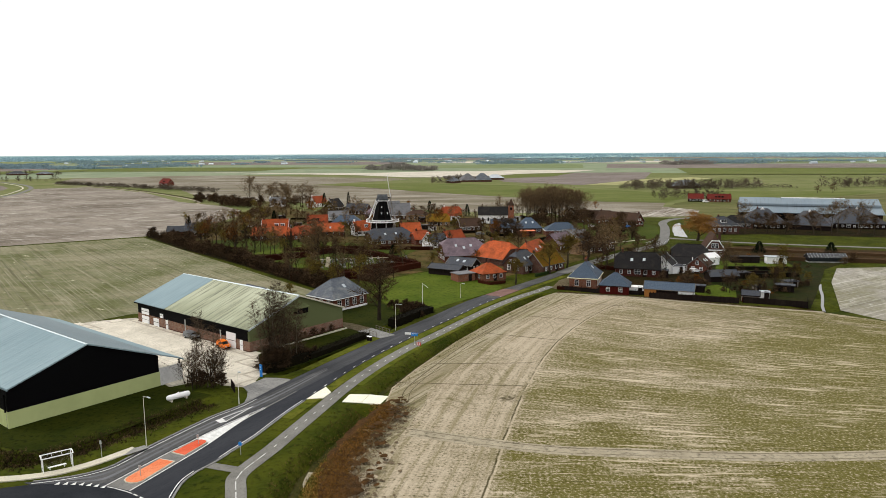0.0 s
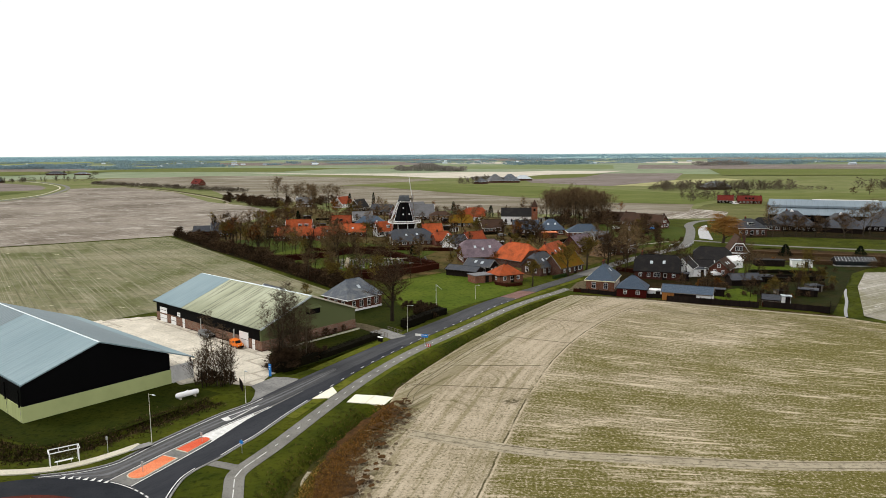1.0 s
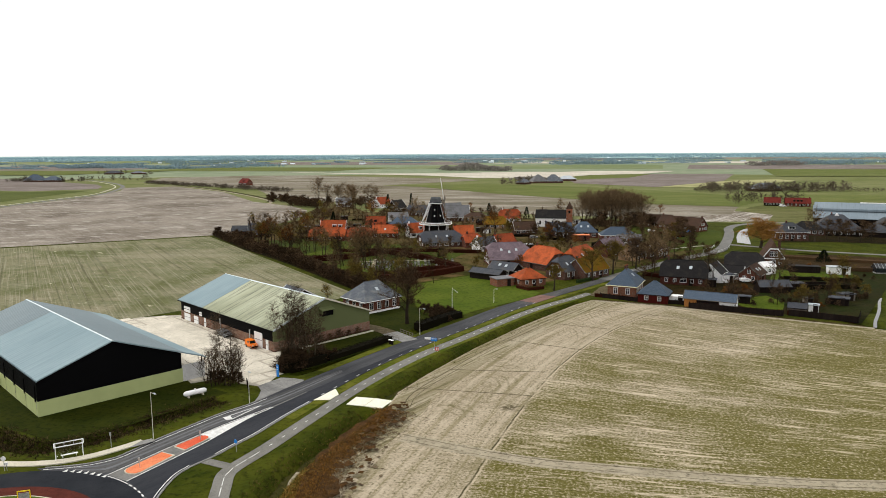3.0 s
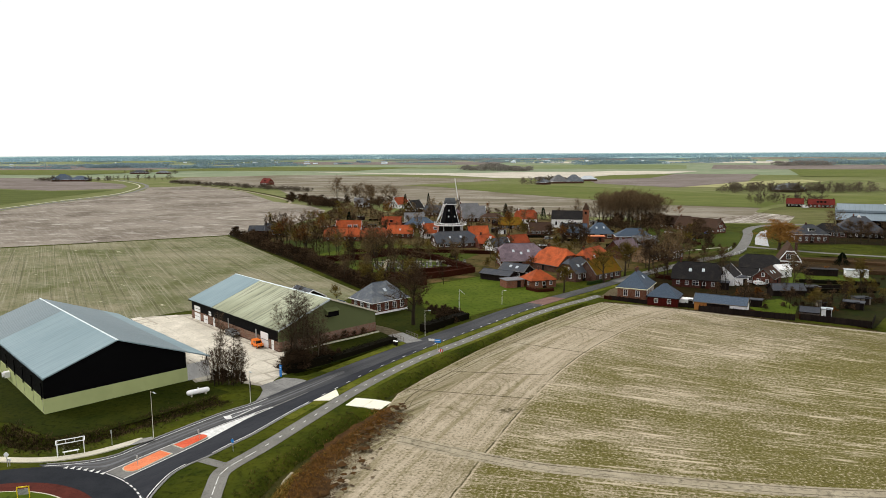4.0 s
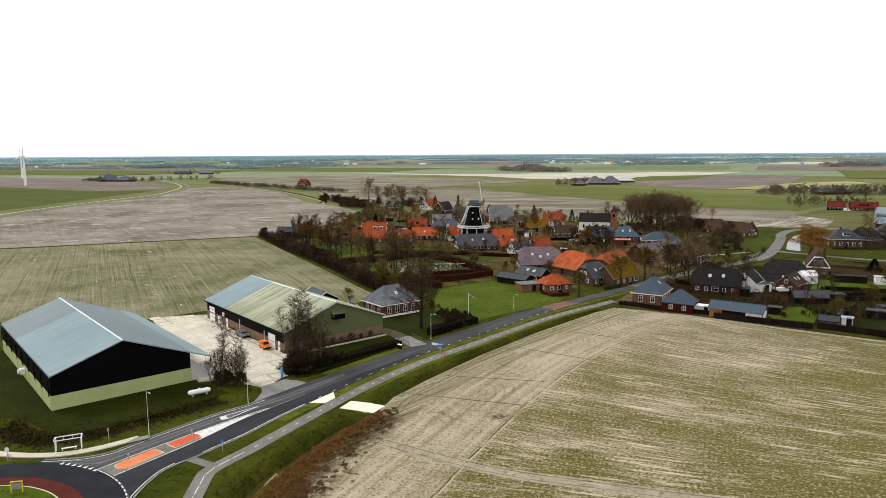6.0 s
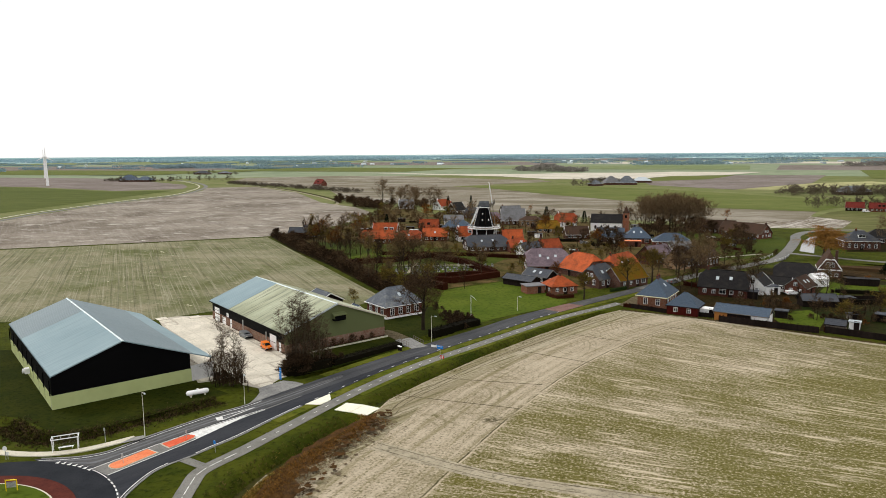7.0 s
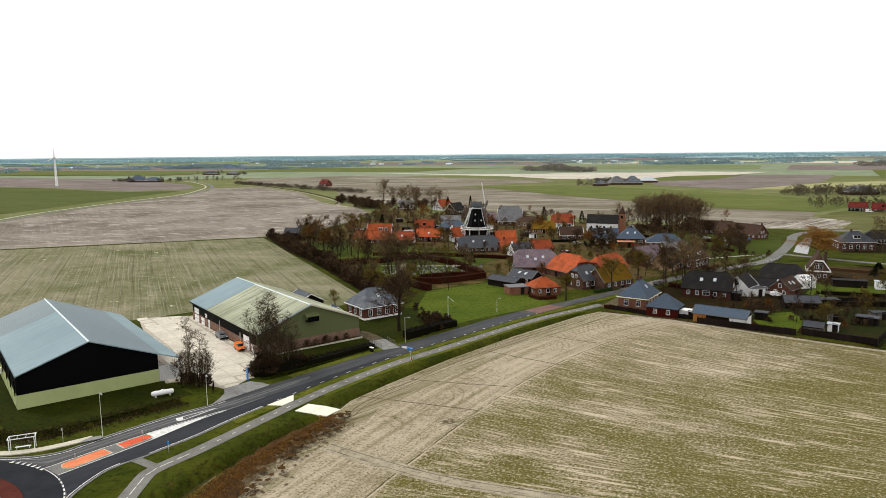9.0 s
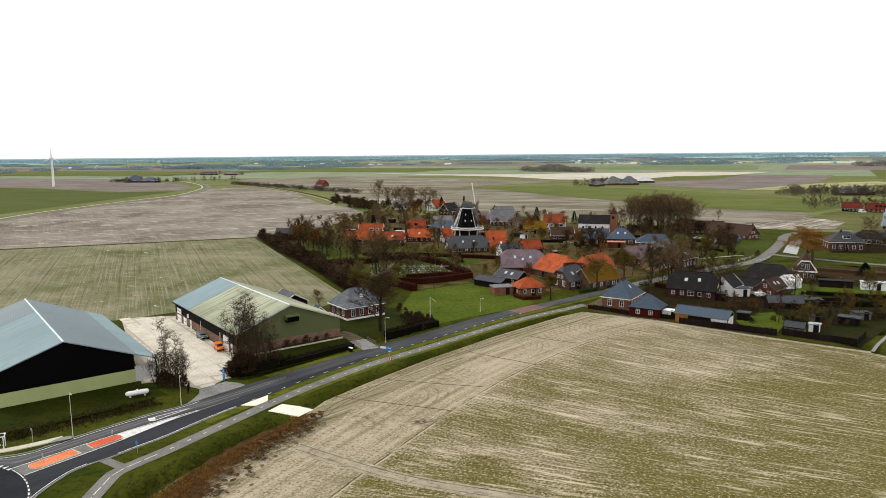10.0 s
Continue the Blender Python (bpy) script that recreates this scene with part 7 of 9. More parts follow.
def plant(kind, x, y, scale=1.0, seed=None, label="", wide=1.0):
    """Sets a tree; its meshes are shared by all of its kind."""
    r = random.Random(seed if seed is not None else int(x * 31 + y * 17))
    name, lab, limb, crown, bark, twig = TREES[kind][r.randrange(len(TREES[kind]))]
    fx, fy, fz = far(x, y)
    s = scale * far_scale(x, y)
    key = (limb.name, label)
    m = pose(fx, fy, fz + dip(x, y), 0, 0, r.random() * 360)
    sort = "shrub" if name == "shrub" else "tree"
    if y > CROWDED[sort] and name != "willow" and not label:
        crowd[sort].append((m @ Matrix.Diagonal((s * wide, s * wide, s, 1)), limb, crown, bark, twig))
        return None
    if key not in made_trees:
        t = thing(name, label or lab, "tree" if name != "shrub" else "shrub", m)
        part("trunk", limb, bark, t)
        part("crown", crown, twig, t)
        t.scale = (s * wide, s * wide, s)
        made_trees[key] = t
        return t
    first = made_trees[key]
    keep = first.scale.copy()
    first.scale = (s * wide, s * wide, s)
    t = copy_thing(first, m)
    first.scale = keep
    return t


def conifer(x, y, h, w, label="narrow dark green garden conifer"):
    r = random.Random(int(x * 3 + y * 5))
    t = thing("conifer", label, "tree", pose(x, y, 0))
    part("trunk", Shape().rod((0, 0, -0.2), (0, 0, h * 0.9), 0.15, 0.03), "bark", t)
    s = Shape()
    for _ in range(1100):
        z = r.random() ** 0.8 * h
        rad = w * (1 - z / h) ** 0.8 * r.uniform(0.25, 1.05) + 0.08
        a = r.random() * math.tau
        p = Vector((rad * math.cos(a), rad * math.sin(a), max(z, 0.3)))
        d = Vector((math.cos(a), math.sin(a), r.uniform(0.2, 1.2))).normalized() * 0.5
        u = d.orthogonal().normalized() * 0.13
        s.add([p - u, p + u, p + d], [(0, 1, 2)])
    part("crown", s, "needles", t)


def hedge(line, w, h, material, label, name="hedge", dense=26, rough=0.12):
    """A clipped hedge: a dark core and many small leaves on it, with an uneven top."""
    r = random.Random(int(line[0][0] * 7 + line[0][1] * 3))
    t = thing(name, label, "hedge")
    core = Shape().loft([[(a[0], a[1], -0.3), (b[0], b[1], -0.3), (b[0], b[1], h * 0.93), (a[0], a[1], h * 0.93)] for a, b in zip(offset(line, w * 0.42), offset(line, -w * 0.42))])
    part("core", core, material, t)
    s = Shape()
    for (ax, ay), (bx, by) in zip(line, line[1:]):
        l = math.hypot(bx - ax, by - ay)
        nx, ny = -(by - ay) / l, (bx - ax) / l
        for _ in range(int(l * dense * (w + 2 * h) * 0.35)):
            k = r.random()
            around = r.random() * (2 * h + w)
            if around < h:
                off, z, out = -w / 2, around, Vector((-nx, -ny, 0.3))
            elif around < 2 * h:
                off, z, out = w / 2, around - h, Vector((nx, ny, 0.3))
            else:
                off, z, out = around - 2 * h - w / 2, h, Vector((0, 0, 1))
            p = Vector((ax + (bx - ax) * k + nx * off, ay + (by - ay) * k + ny * off, z)) + Vector((r.gauss(0, rough), r.gauss(0, rough), r.gauss(0, rough)))
            d = (out + Vector((r.gauss(0, 0.6), r.gauss(0, 0.6), r.gauss(0, 0.6)))).normalized() * r.uniform(0.12, 0.32)
            u = d.orthogonal().normalized() * 0.09
            s.add([p - u, p + u, p + d], [(0, 1, 2)])
    part("foliage", s, material, t)


def tufts(line, half, count, hgt, material, label, name="grass_tufts", lift=0.0):
    """Rough grass, blade by blade, along a line."""
    r = random.Random(int(line[0][0] * 11 + line[0][1]) + count)
    s = Shape()
    lens = [math.hypot(b[0] - a[0], b[1] - a[1]) for a, b in zip(line, line[1:])]
    for (a, b), l in zip(zip(line, line[1:]), lens):
        nx, ny = -(b[1] - a[1]) / l, (b[0] - a[0]) / l
        for _ in range(int(count * l / sum(lens))):
            k, o = r.random(), r.gauss(0, half * 0.5)
            x, y = a[0] + (b[0] - a[0]) * k + nx * o, a[1] + (b[1] - a[1]) * k + ny * o
            z = dip(x, y) + lift
            for _ in range(3):
                q = r.random() * math.tau
                u = Vector((math.cos(q), math.sin(q), 0)) * r.uniform(0.05, 0.1)
                p = Vector((x + r.gauss(0, 0.12), y + r.gauss(0, 0.12), z - 0.05))
                s.add([p - u, p + u, p + Vector((r.gauss(0, 0.22), r.gauss(0, 0.22), hgt * r.uniform(0.5, 1.2)))], [(0, 1, 2)])
    solid(name, s, material, label, "grass", "stuff")


# trees by the yard mouth and before the old barn
for x, y, sc in ((-49.3, 119.6, 0.64), (-48.6, 119.9, 0.5), (-46.4, 118.6, 0.82), (-45.8, 119.2, 0.66), (-45.0, 119.4, 0.52), (-44.2, 119.2, 0.44)):
    plant("stem", x, y, sc)
for k in range(10):
    r = random.Random(910 + k)
    plant("slim", -46.9 + r.gauss(0, 1.7), 118.8 + r.gauss(0, 0.7), r.uniform(0.34, 0.56), wide=1.25)
for x, y, sc in ((-49.2, 118.6, 0.8), (-47.8, 118.2, 0.9), (-46.4, 118.0, 0.9), (-45.0, 118.6, 0.85), (-44.0, 119.0, 0.7)):
    plant("shrub_dark", x, y, sc, wide=0.8)
for x, y, sc in ((-39.2, 129.6, 0.78), (-38.4, 130.6, 0.9), (-37.4, 130.0, 1.0), (-36.8, 131.0, 0.92), (-36.2, 130.2, 0.86), (-35.2, 131.4, 0.78), (-34.6, 132.4, 0.76), (-34.0, 133.4, 0.74), (-34.0, 135.6, 0.62), (-33.4, 137.8, 0.5)):
    plant("stem", x, y, sc)
for k in range(8):
    r = random.Random(930 + k)
    f = (k + r.random()) / 8
    plant("slim", -38.8 + 5.2 * f + r.gauss(0, 0.5), 129.4 + 8.0 * f + r.gauss(0, 0.8), r.uniform(0.75, 1.0) * (1.1 - 0.5 * f), wide=0.8)
for k in range(10):
    r = random.Random(940 + k)
    plant("shrub_dark", -37.4 + r.gauss(0, 1.0), 129.8 + r.gauss(0, 1.4), r.uniform(0.9, 1.25))
for k in range(40):
    r = random.Random(960 + k)
    f = r.random()
    plant("shrub_dark", -38.8 + 6.4 * f + r.gauss(0, 0.7), 127.8 + 9.4 * f + r.gauss(0, 1.2), r.uniform(0.5, 0.95) * (1.15 - 0.5 * f))
plant("great", -21.5, 169.4, 1.55, 5)
# dark shrubs added in place of hedge and shade at the farmhouse garden corner
r = random.Random(333)
made = 0
while made < 20:
    x, y = r.uniform(-27.2, -8.4), r.uniform(170.8, 196.5)
    if inside(x, y, [(-27.2, 196.5), (-21.5, 192.6), (-10.6, 179.5), (-8.4, 172.1), (-13.5, 170.8), (-19.1, 180.5)]):
        plant("shrub_dark", x, y, r.uniform(0.34, 0.55), 3300 + made)
        made += 1
plant("pollard", -46.5, 212.0, 1.1)
plant("olive", -40.0, 205.0, 0.8)
plant("olive", -33.5, 211.0, 1.0)
plant("shrub", -57.0, 178.0, 1.2), plant("shrub", -54.0, 181.0, 1.0), plant("olive", -49.0, 190.0, 0.55)
# wood edge along the sown field, and the trees round the graveyard
EDGE = [(-163, 344), (-126, 299), (-88, 258.5), (-58, 223), (-46, 209)]
r = random.Random(77)
for k in range(120):
    f = r.random() * 3.999
    i = int(f)
    ax, ay = EDGE[i]
    bx, by = EDGE[i + 1]
    x, y = ax + (bx - ax) * (f - i), ay + (by - ay) * (f - i)
    o = abs(r.gauss(0, 4)) + 1.5
    plant(r.choice(["shrub", "shrub", "shrub_dark", "shrub"]), x + o * 0.76, y + o * 0.65, r.uniform(0.8, 1.5), k)
for k in range(52):
    f = k / 52 * 3.999
    i = int(f)
    (ax, ay), (bx, by) = EDGE[i], EDGE[i + 1]
    x, y = ax + (bx - ax) * (f - i), ay + (by - ay) * (f - i)
    plant("shrub_dark", x + r.uniform(0.5, 2.5) * 0.76, y + r.uniform(0.5, 2.5) * 0.65, r.uniform(0.55, 0.95), k + 9000)
sheet("garden", EDGE + offset(EDGE, 13)[::-1], "garden", "dark ground sheet under the wood edge", 0.062, category="garden")
for k in range(56):
    f = r.random() ** 1.35
    x, y = -152 + 100 * f + r.uniform(2, 18) * 0.76, 336 - 104 * f + r.uniform(2, 18) * 0.65
    plant(("shrub" if f < 0.12 else r.choice(["rust", "tall", "rust", "slim", "olive", "slim", "olive"]) if f < 0.5 else r.choice(["slim", "olive", "slim", "tall"])), x, y, r.uniform(0.75, 1.15), k + 100)
for k in range(12):
    x, y = r.uniform(-66, -22), r.uniform(222, 242)
    if not inside(x, y, [(-62, 238), (-26, 248), (-20, 276), (-66, 268)]):
        plant(r.choice(["tall", "slim", "slim", "olive"]), x, y, r.uniform(0.65, 0.95), k + 200)
for x, y, s, kd in ((-33, 236, 0.9, "tall"), (-22, 246, 0.8, "tall"), (-48, 252, 0.9, "tall"), (-38, 274, 0.8, "olive"), (-10, 262, 0.55, "olive"), (-26, 262, 0.8, "pollard"), (-14, 282, 0.8, "olive"), (-52, 282, 0.7, "olive")):
    plant(kd, x, y, s)
VILLAGE = [(-140, 335), (-100, 292), (-62, 285), (-14, 300), (-6, 250), (36, 262), (92, 338), (100, 400), (80, 440), (20, 455), (-60, 475), (-120, 500), (-150, 540), (-186, 470), (-180, 400)]
SOUTH = [(52, 206), (76, 194), (92, 188), (98, 200), (126, 246), (120, 262), (104, 268), (80, 288), (60, 262), (66, 226)]
ROOFS = [(h[0], h[1], 0.36 * h[3] + 0.36 * h[4]) for h in HOUSES] + [(38.2, 215.4, 8), (45, 205, 6), (59.6, 199.6, 7), (99, 279, 8), (-41, 339, 8), (16, 412, 12), (27, 412, 6)]


def open_ground(x, y, room=0.0):
    if inside(x, y, [(64, 232), (86, 226), (94, 250), (74, 256)]) or inside(x, y, [(2, 376), (34, 376), (34, 408), (2, 408)]):
        return False
    return all(math.hypot(x - a, y - b) > c + room for a, b, c in ROOFS) and near_line(x, y, VILL) > 4.5 + room


# roadside and village trees
for x, y, s, kd in ((16.3, 217.4, 1.1, "pollard"), (29.6, 236.2, 1.45, "pollard"), (37.4, 250.0, 1.6, "pollard"), (47.0, 262.0, 1.2, "broad"), (54.0, 268.0, 1.1, "broad"), (50.0, 276.0, 1.0, "broad"),
                    (36.0, 282.0, 0.6, "olive"), (57.0, 288.0, 0.9, "tall"), (66.0, 292.0, 0.9, "broad"), (52.5, 252.5, 1.0, "tall"), (40.0, 268.0, 0.6, "tall"), (62.0, 310.0, 0.9, "broad"),
                    (70.0, 326.0, 1.0, "pollard"), (78.0, 355.0, 1.1, "broad"), (64.0, 372.0, 1.2, "broad"), (56.0, 385.0, 1.1, "broad"),):
    plant(kd, x, y, s)
for x, y, s, kd in ((84.0, 372.0, 1.0, "broad"), (92.0, 330.0, 0.8, "shrub"), (20.0, 306.0, 0.6, "olive"), (14.0, 330.0, 0.8, "rust"), (8.0, 340.0, 0.9, "broad"), (-4.0, 345.0, 0.9, "olive"),
                    (-14.0, 372.0, 1.0, "rust"), (-48.0, 386.0, 0.9, "tall"), (-62.0, 410.0, 1.0, "tall"), (-92.0, 412.0, 1.2, "rust"), (-110.0, 390.0, 1.0, "tall"), (-88.0, 340.0, 0.6, "shrub"),
                    (-60.0, 338.0, 0.8, "olive"), (-120.0, 365.0, 1.0, "olive"), (-110.0, 345.0, 0.9, "rust"), (12.0, 290.0, 0.8, "olive"),):
    plant(kd, x, y, s)
for x, y, s, kd in ((-12.0, 250.0, 0.5, "olive"), (4.0, 250.0, 0.55, "rust"), (27.0, 308.0, 0.6, "rust"), (72.0, 222.0, 0.7, "shrub"), (88.0, 232.0, 0.8, "tall"), (110.0, 238.0, 0.9, "olive"),
                    (98.0, 218.0, 0.7, "olive"), (108.0, 226.0, 0.5, "olive"), (92.0, 205.0, 0.6, "slim"), (64.0, 212.0, 0.8, "shrub"), (69.0, 216.0, 1.0, "shrub"), (74.0, 212.0, 0.9, "shrub"),
                    (95.0, 240.0, 0.6, "shrub"), (66.5, 227.0, 0.9, "slim"), (150.0, 360.0, 1.0, "broad"), (162.0, 352.0, 1.1, "broad"),):
    plant(kd, x, y, s)
for x, y, s, kd in ((176.0, 352.0, 1.2, "broad"), (192.0, 360.0, 1.1, "tall"), (205.0, 350.0, 1.0, "broad"), (170.0, 366.0, 1.0, "shrub"), (140.0, 256.0, 0.9, "shrub"), (146.0, 262.0, 1.2, "shrub"),):
    plant(kd, x, y, s)
for k in range(14):
    x, y = r.uniform(40, 64), r.uniform(252, 306)
    if open_ground(x, y):
        plant(r.choice(["broad", "broad", "tall", "shrub"]), x, y, r.uniform(0.6, 1.0), k + 7000)
for k in range(30):
    x, y = r.uniform(62, 112), r.uniform(198, 228)
    if inside(x, y, [(66, 212), (78, 200), (96, 190), (106, 212), (122, 244), (116, 256), (90, 246), (72, 262), (64, 250)]) and open_ground(x, y):
        plant(r.choice(["shrub", "shrub", "slim", "olive", "shrub_rust"]), x, y, r.uniform(0.35, 0.65), k + 7200)
plant("willow", 109.8, 327.0, 1.5, wide=1.28)
for k in range(24):
    f = (k + r.random()) / 24
    plant("wood", 35 + 36 * f, 418 + r.uniform(-6, 20), r.uniform(0.8, 0.95) + 0.12 * math.sin(math.pi * f), k + 400, wide=1.12)
for k in range(16):
    plant(r.choice(["shrub", "shrub_dark"]), 33 + r.uniform(0, 42), 410 + r.uniform(-6, 18), r.uniform(1.6, 2.6), k + 8100)
for x, y, s in ((-182, 575, 1.15), (-176, 584, 0.8), (-160, 560, 0.8), (-150, 572, 0.85), (-144, 548, 0.8), (-135, 566, 0.85), (-129, 572, 0.75), (-166, 590, 0.85), (-154, 584, 0.8)):
    plant("wood", x, y, s, wide=1.0 if s > 1 else 1.4)
for k in range(36):
    plant(r.choice(["shrub", "shrub_dark"]), r.uniform(-194, -118), r.uniform(536, 586), r.uniform(1.2, 2.1), k + 5700)
for k in range(34):
    f = k / 33
    plant(r.choice(["shrub", "shrub_dark"]), -236 + 68 * f + r.gauss(0, 4), 612 - 84 * f + r.gauss(0, 4), r.uniform(1.5, 2.4), k + 5500)
for k in range(12):
    plant(r.choice(["broad", "tall"]), 142 + 9 * k + r.uniform(-3, 3), 352 + r.uniform(-4, 8), r.uniform(0.8, 1.15), k + 5600)
for k in range(34):
    plant(r.choice(["shrub", "broad", "broad", "tall", "shrub"]), r.uniform(-146, -112), r.uniform(400, 560), r.uniform(0.6, 1.0), k + 500)
for area, count, first in ((VILLAGE, 125, 2000), (SOUTH, 22, 3000)):
    bx = [p[0] for p in area], [p[1] for p in area]
    for k in range(count):
        x, y = r.uniform(min(bx[0]), max(bx[0])), r.uniform(min(bx[1]), max(bx[1]))
        if inside(x, y, area) and open_ground(x, y):
            plant(r.choice(["shrub", "shrub", "shrub", "shrub_rust", "olive", "broad"]) if area is VILLAGE else r.choice(["shrub", "shrub_rust", "shrub"]), x, y, r.uniform(0.45, 0.95), k + first)
for k in range(46):
    x, y = r.uniform(-150, 100), r.uniform(330, 520)
    if not open_ground(x, y, 1.0):
        continue
    plant(r.choice(["broad", "shrub", "olive", "rust", "tall"]), x, y, r.uniform(0.5, 0.85), k + 600)
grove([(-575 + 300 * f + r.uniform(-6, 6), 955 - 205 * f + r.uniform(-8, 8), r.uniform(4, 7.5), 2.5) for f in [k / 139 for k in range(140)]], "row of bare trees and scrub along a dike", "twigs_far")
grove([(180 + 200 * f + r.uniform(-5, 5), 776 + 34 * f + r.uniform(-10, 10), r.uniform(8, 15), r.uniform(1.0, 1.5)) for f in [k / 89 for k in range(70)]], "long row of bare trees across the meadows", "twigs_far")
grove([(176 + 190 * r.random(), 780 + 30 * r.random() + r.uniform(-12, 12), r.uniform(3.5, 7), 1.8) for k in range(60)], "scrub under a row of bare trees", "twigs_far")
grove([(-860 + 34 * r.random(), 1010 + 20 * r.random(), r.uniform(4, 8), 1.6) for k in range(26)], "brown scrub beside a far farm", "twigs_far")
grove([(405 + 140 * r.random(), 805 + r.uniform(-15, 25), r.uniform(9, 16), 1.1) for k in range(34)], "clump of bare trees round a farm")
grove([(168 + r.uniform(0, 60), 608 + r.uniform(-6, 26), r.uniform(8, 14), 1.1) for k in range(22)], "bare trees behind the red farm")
for x, y, s in ((365, 700, 1.0), (420, 690, 1.3), (345, 690, 0.8)):
    plant("broad", x, y, s)
for x, y, h, w in ((-104.5, 372, 11, 2.6), (-150, 368, 8, 1.3), (-107, 519, 12, 3), (-88, 515, 13, 2), (-24, 458, 10, 3), (1, 452, 8, 2.5), (-8.6, 297, 5, 2.2), (-30, 283, 4, 1.6), (121, 285, 5, 3), (148, 281, 5, 3)):
    conifer(x, y, h, w)

made = 0
while made < 150:
    x, y = r.uniform(-140, 96), r.uniform(270, 470)
    if inside(x, y, VILLAGE) and open_ground(x, y, -0.5):
        plant("garden_tree", x, y, r.uniform(0.55, 1.15), made + 11000)
        made += 1
for k in range(8):
    x, y = r.uniform(64, 98), r.uniform(198, 232)
    if inside(x, y, SOUTH) and open_ground(x, y):
        plant("garden_tree", x, y, r.uniform(0.4, 0.8), k + 11500)
for x, y, sc in ((60, 208, 0.8), (68, 209, 0.9), (79, 204, 0.8), (46, 232, 0.9), (50, 243, 1.0), (66, 252, 1.1), (72, 262, 1.1), (76, 276, 1.0), (68, 272, 1.2), (94, 240, 0.8)):
    plant("garden_tree", x, y, sc)
for k in range(60):
    x, y = r.uniform(66, 130), r.uniform(196, 262)
    if inside(x, y, SOUTH) and open_ground(x, y, 0.5) and not inside(x, y, [(93, 249), (96.5, 265), (122, 263), (119, 246)]):
        plant(r.choice(["shrub_dark", "shrub_dark", "shrub"]), x, y, r.uniform(0.35, 0.6), k + 12000)
for x, y, sc in ((-37.6, 149.4, 0.55), (-36.2, 151.2, 0.5), (-34.6, 153.8, 0.6), (-33.0, 156.0, 0.45), (-31.6, 158.4, 0.5), (-40.2, 146.0, 0.6)):
    plant("shrub", x, y, sc)
for x, y, sc in ((14.6, 338.0, 1.0), (19.4, 340.0, 1.05), (23.6, 337.0, 0.95), (64.8, 340.6, 0.85), (71.2, 341.9, 0.9), (80.0, 332.0, 0.95)):
    plant("broad", x, y, sc), plant("shrub_dark", x + 1.0, y - 1.0, sc * 1.2)
# hedges
hedge([(-38.6, 127.2), (-35.6, 131.0), (-32.6, 135.5)], 3.0, 1.9, "hedge_dark", "tall dark overgrown hedge along the roadside ditch")
hedge([(-32.2, 136.1), (-29.4, 141.0), (-22.6, 153.4)], 2.4, 1.15, "hedge_dark", "low dark hedge along the roadside ditch")
hedge([(-17.6, 164.0), (-12.0, 174.2), (-9.2, 178.6)], 3.0, 1.7, "hedge_dark", "dark clipped hedge at the farmhouse garden")
for k in range(34):
    rr = random.Random(1300 + k)
    u, w = rr.random(), rr.random()
    plant("shrub_dark", -15.0 + 5.2 * u - 4.4 * w * (1 - 0.5 * u), 170.0 + 10.0 * u + 16.0 * w * (1 - 0.75 * u), rr.uniform(0.42, 0.68), 1300 + k)
hedge([(-84, 262), (-67, 273.4), (-55, 290)], 2.4, 2.4, "hedge_beech", "tall red-brown beech hedge behind the graveyard")
hedge([(-54.6, 290), (-36.2, 275.4), (-18.4, 251.6)], 2.4, 2.4, "hedge_beech", "tall red-brown beech hedge beside the graveyard")
hedge([(-17.0, 250.4), (-24.6, 240.6), (-31.0, 234.6), (-46, 233)], 2.4, 2.2, "hedge_beech", "red-brown beech hedge between graveyard and meadow")
hedge([(-40.0, 243.0), (-30.0, 251.0), (-22.0, 252.5)], 1.4, 1.6, "hedge_beech", "low brown hedge inside the graveyard")
hedge([(-78, 292), (-50, 298), (-14, 296)], 1.6, 1.6, "hedge_beech", "long brown hedge behind the graveyard")
hedge([(4.6, 220.0), (8.2, 216.2), (13.0, 219.6)], 1.0, 1.0, "hedge_beech", "low brown hedge before the orange bungalow")
hedge([(24, 231), (29, 237)], 0.9, 1.0, "hedge_green", "low green front garden hedge")
hedge([(48, 249), (53, 244.5), (60, 243)], 1.2, 1.4, "hedge_beech", "brown hedge at the street corner")
hedge([(118, 268), (150, 262), (200, 250)], 3.0, 1.6, "reed_strip", "brown reedy strip along the canal", "reed_strip")
hedge([(104, 297), (140, 285), (175, 274), (240, 254)], 4.0, 1.4, "reed_strip", "brown reedy canal bank", "reed_strip")
hedge([(-29.6, 222), (-38, 228), (-58, 224)], 2.5, 2.4, "hedge_beech", "brown thicket behind the farmhouse", rough=0.4)

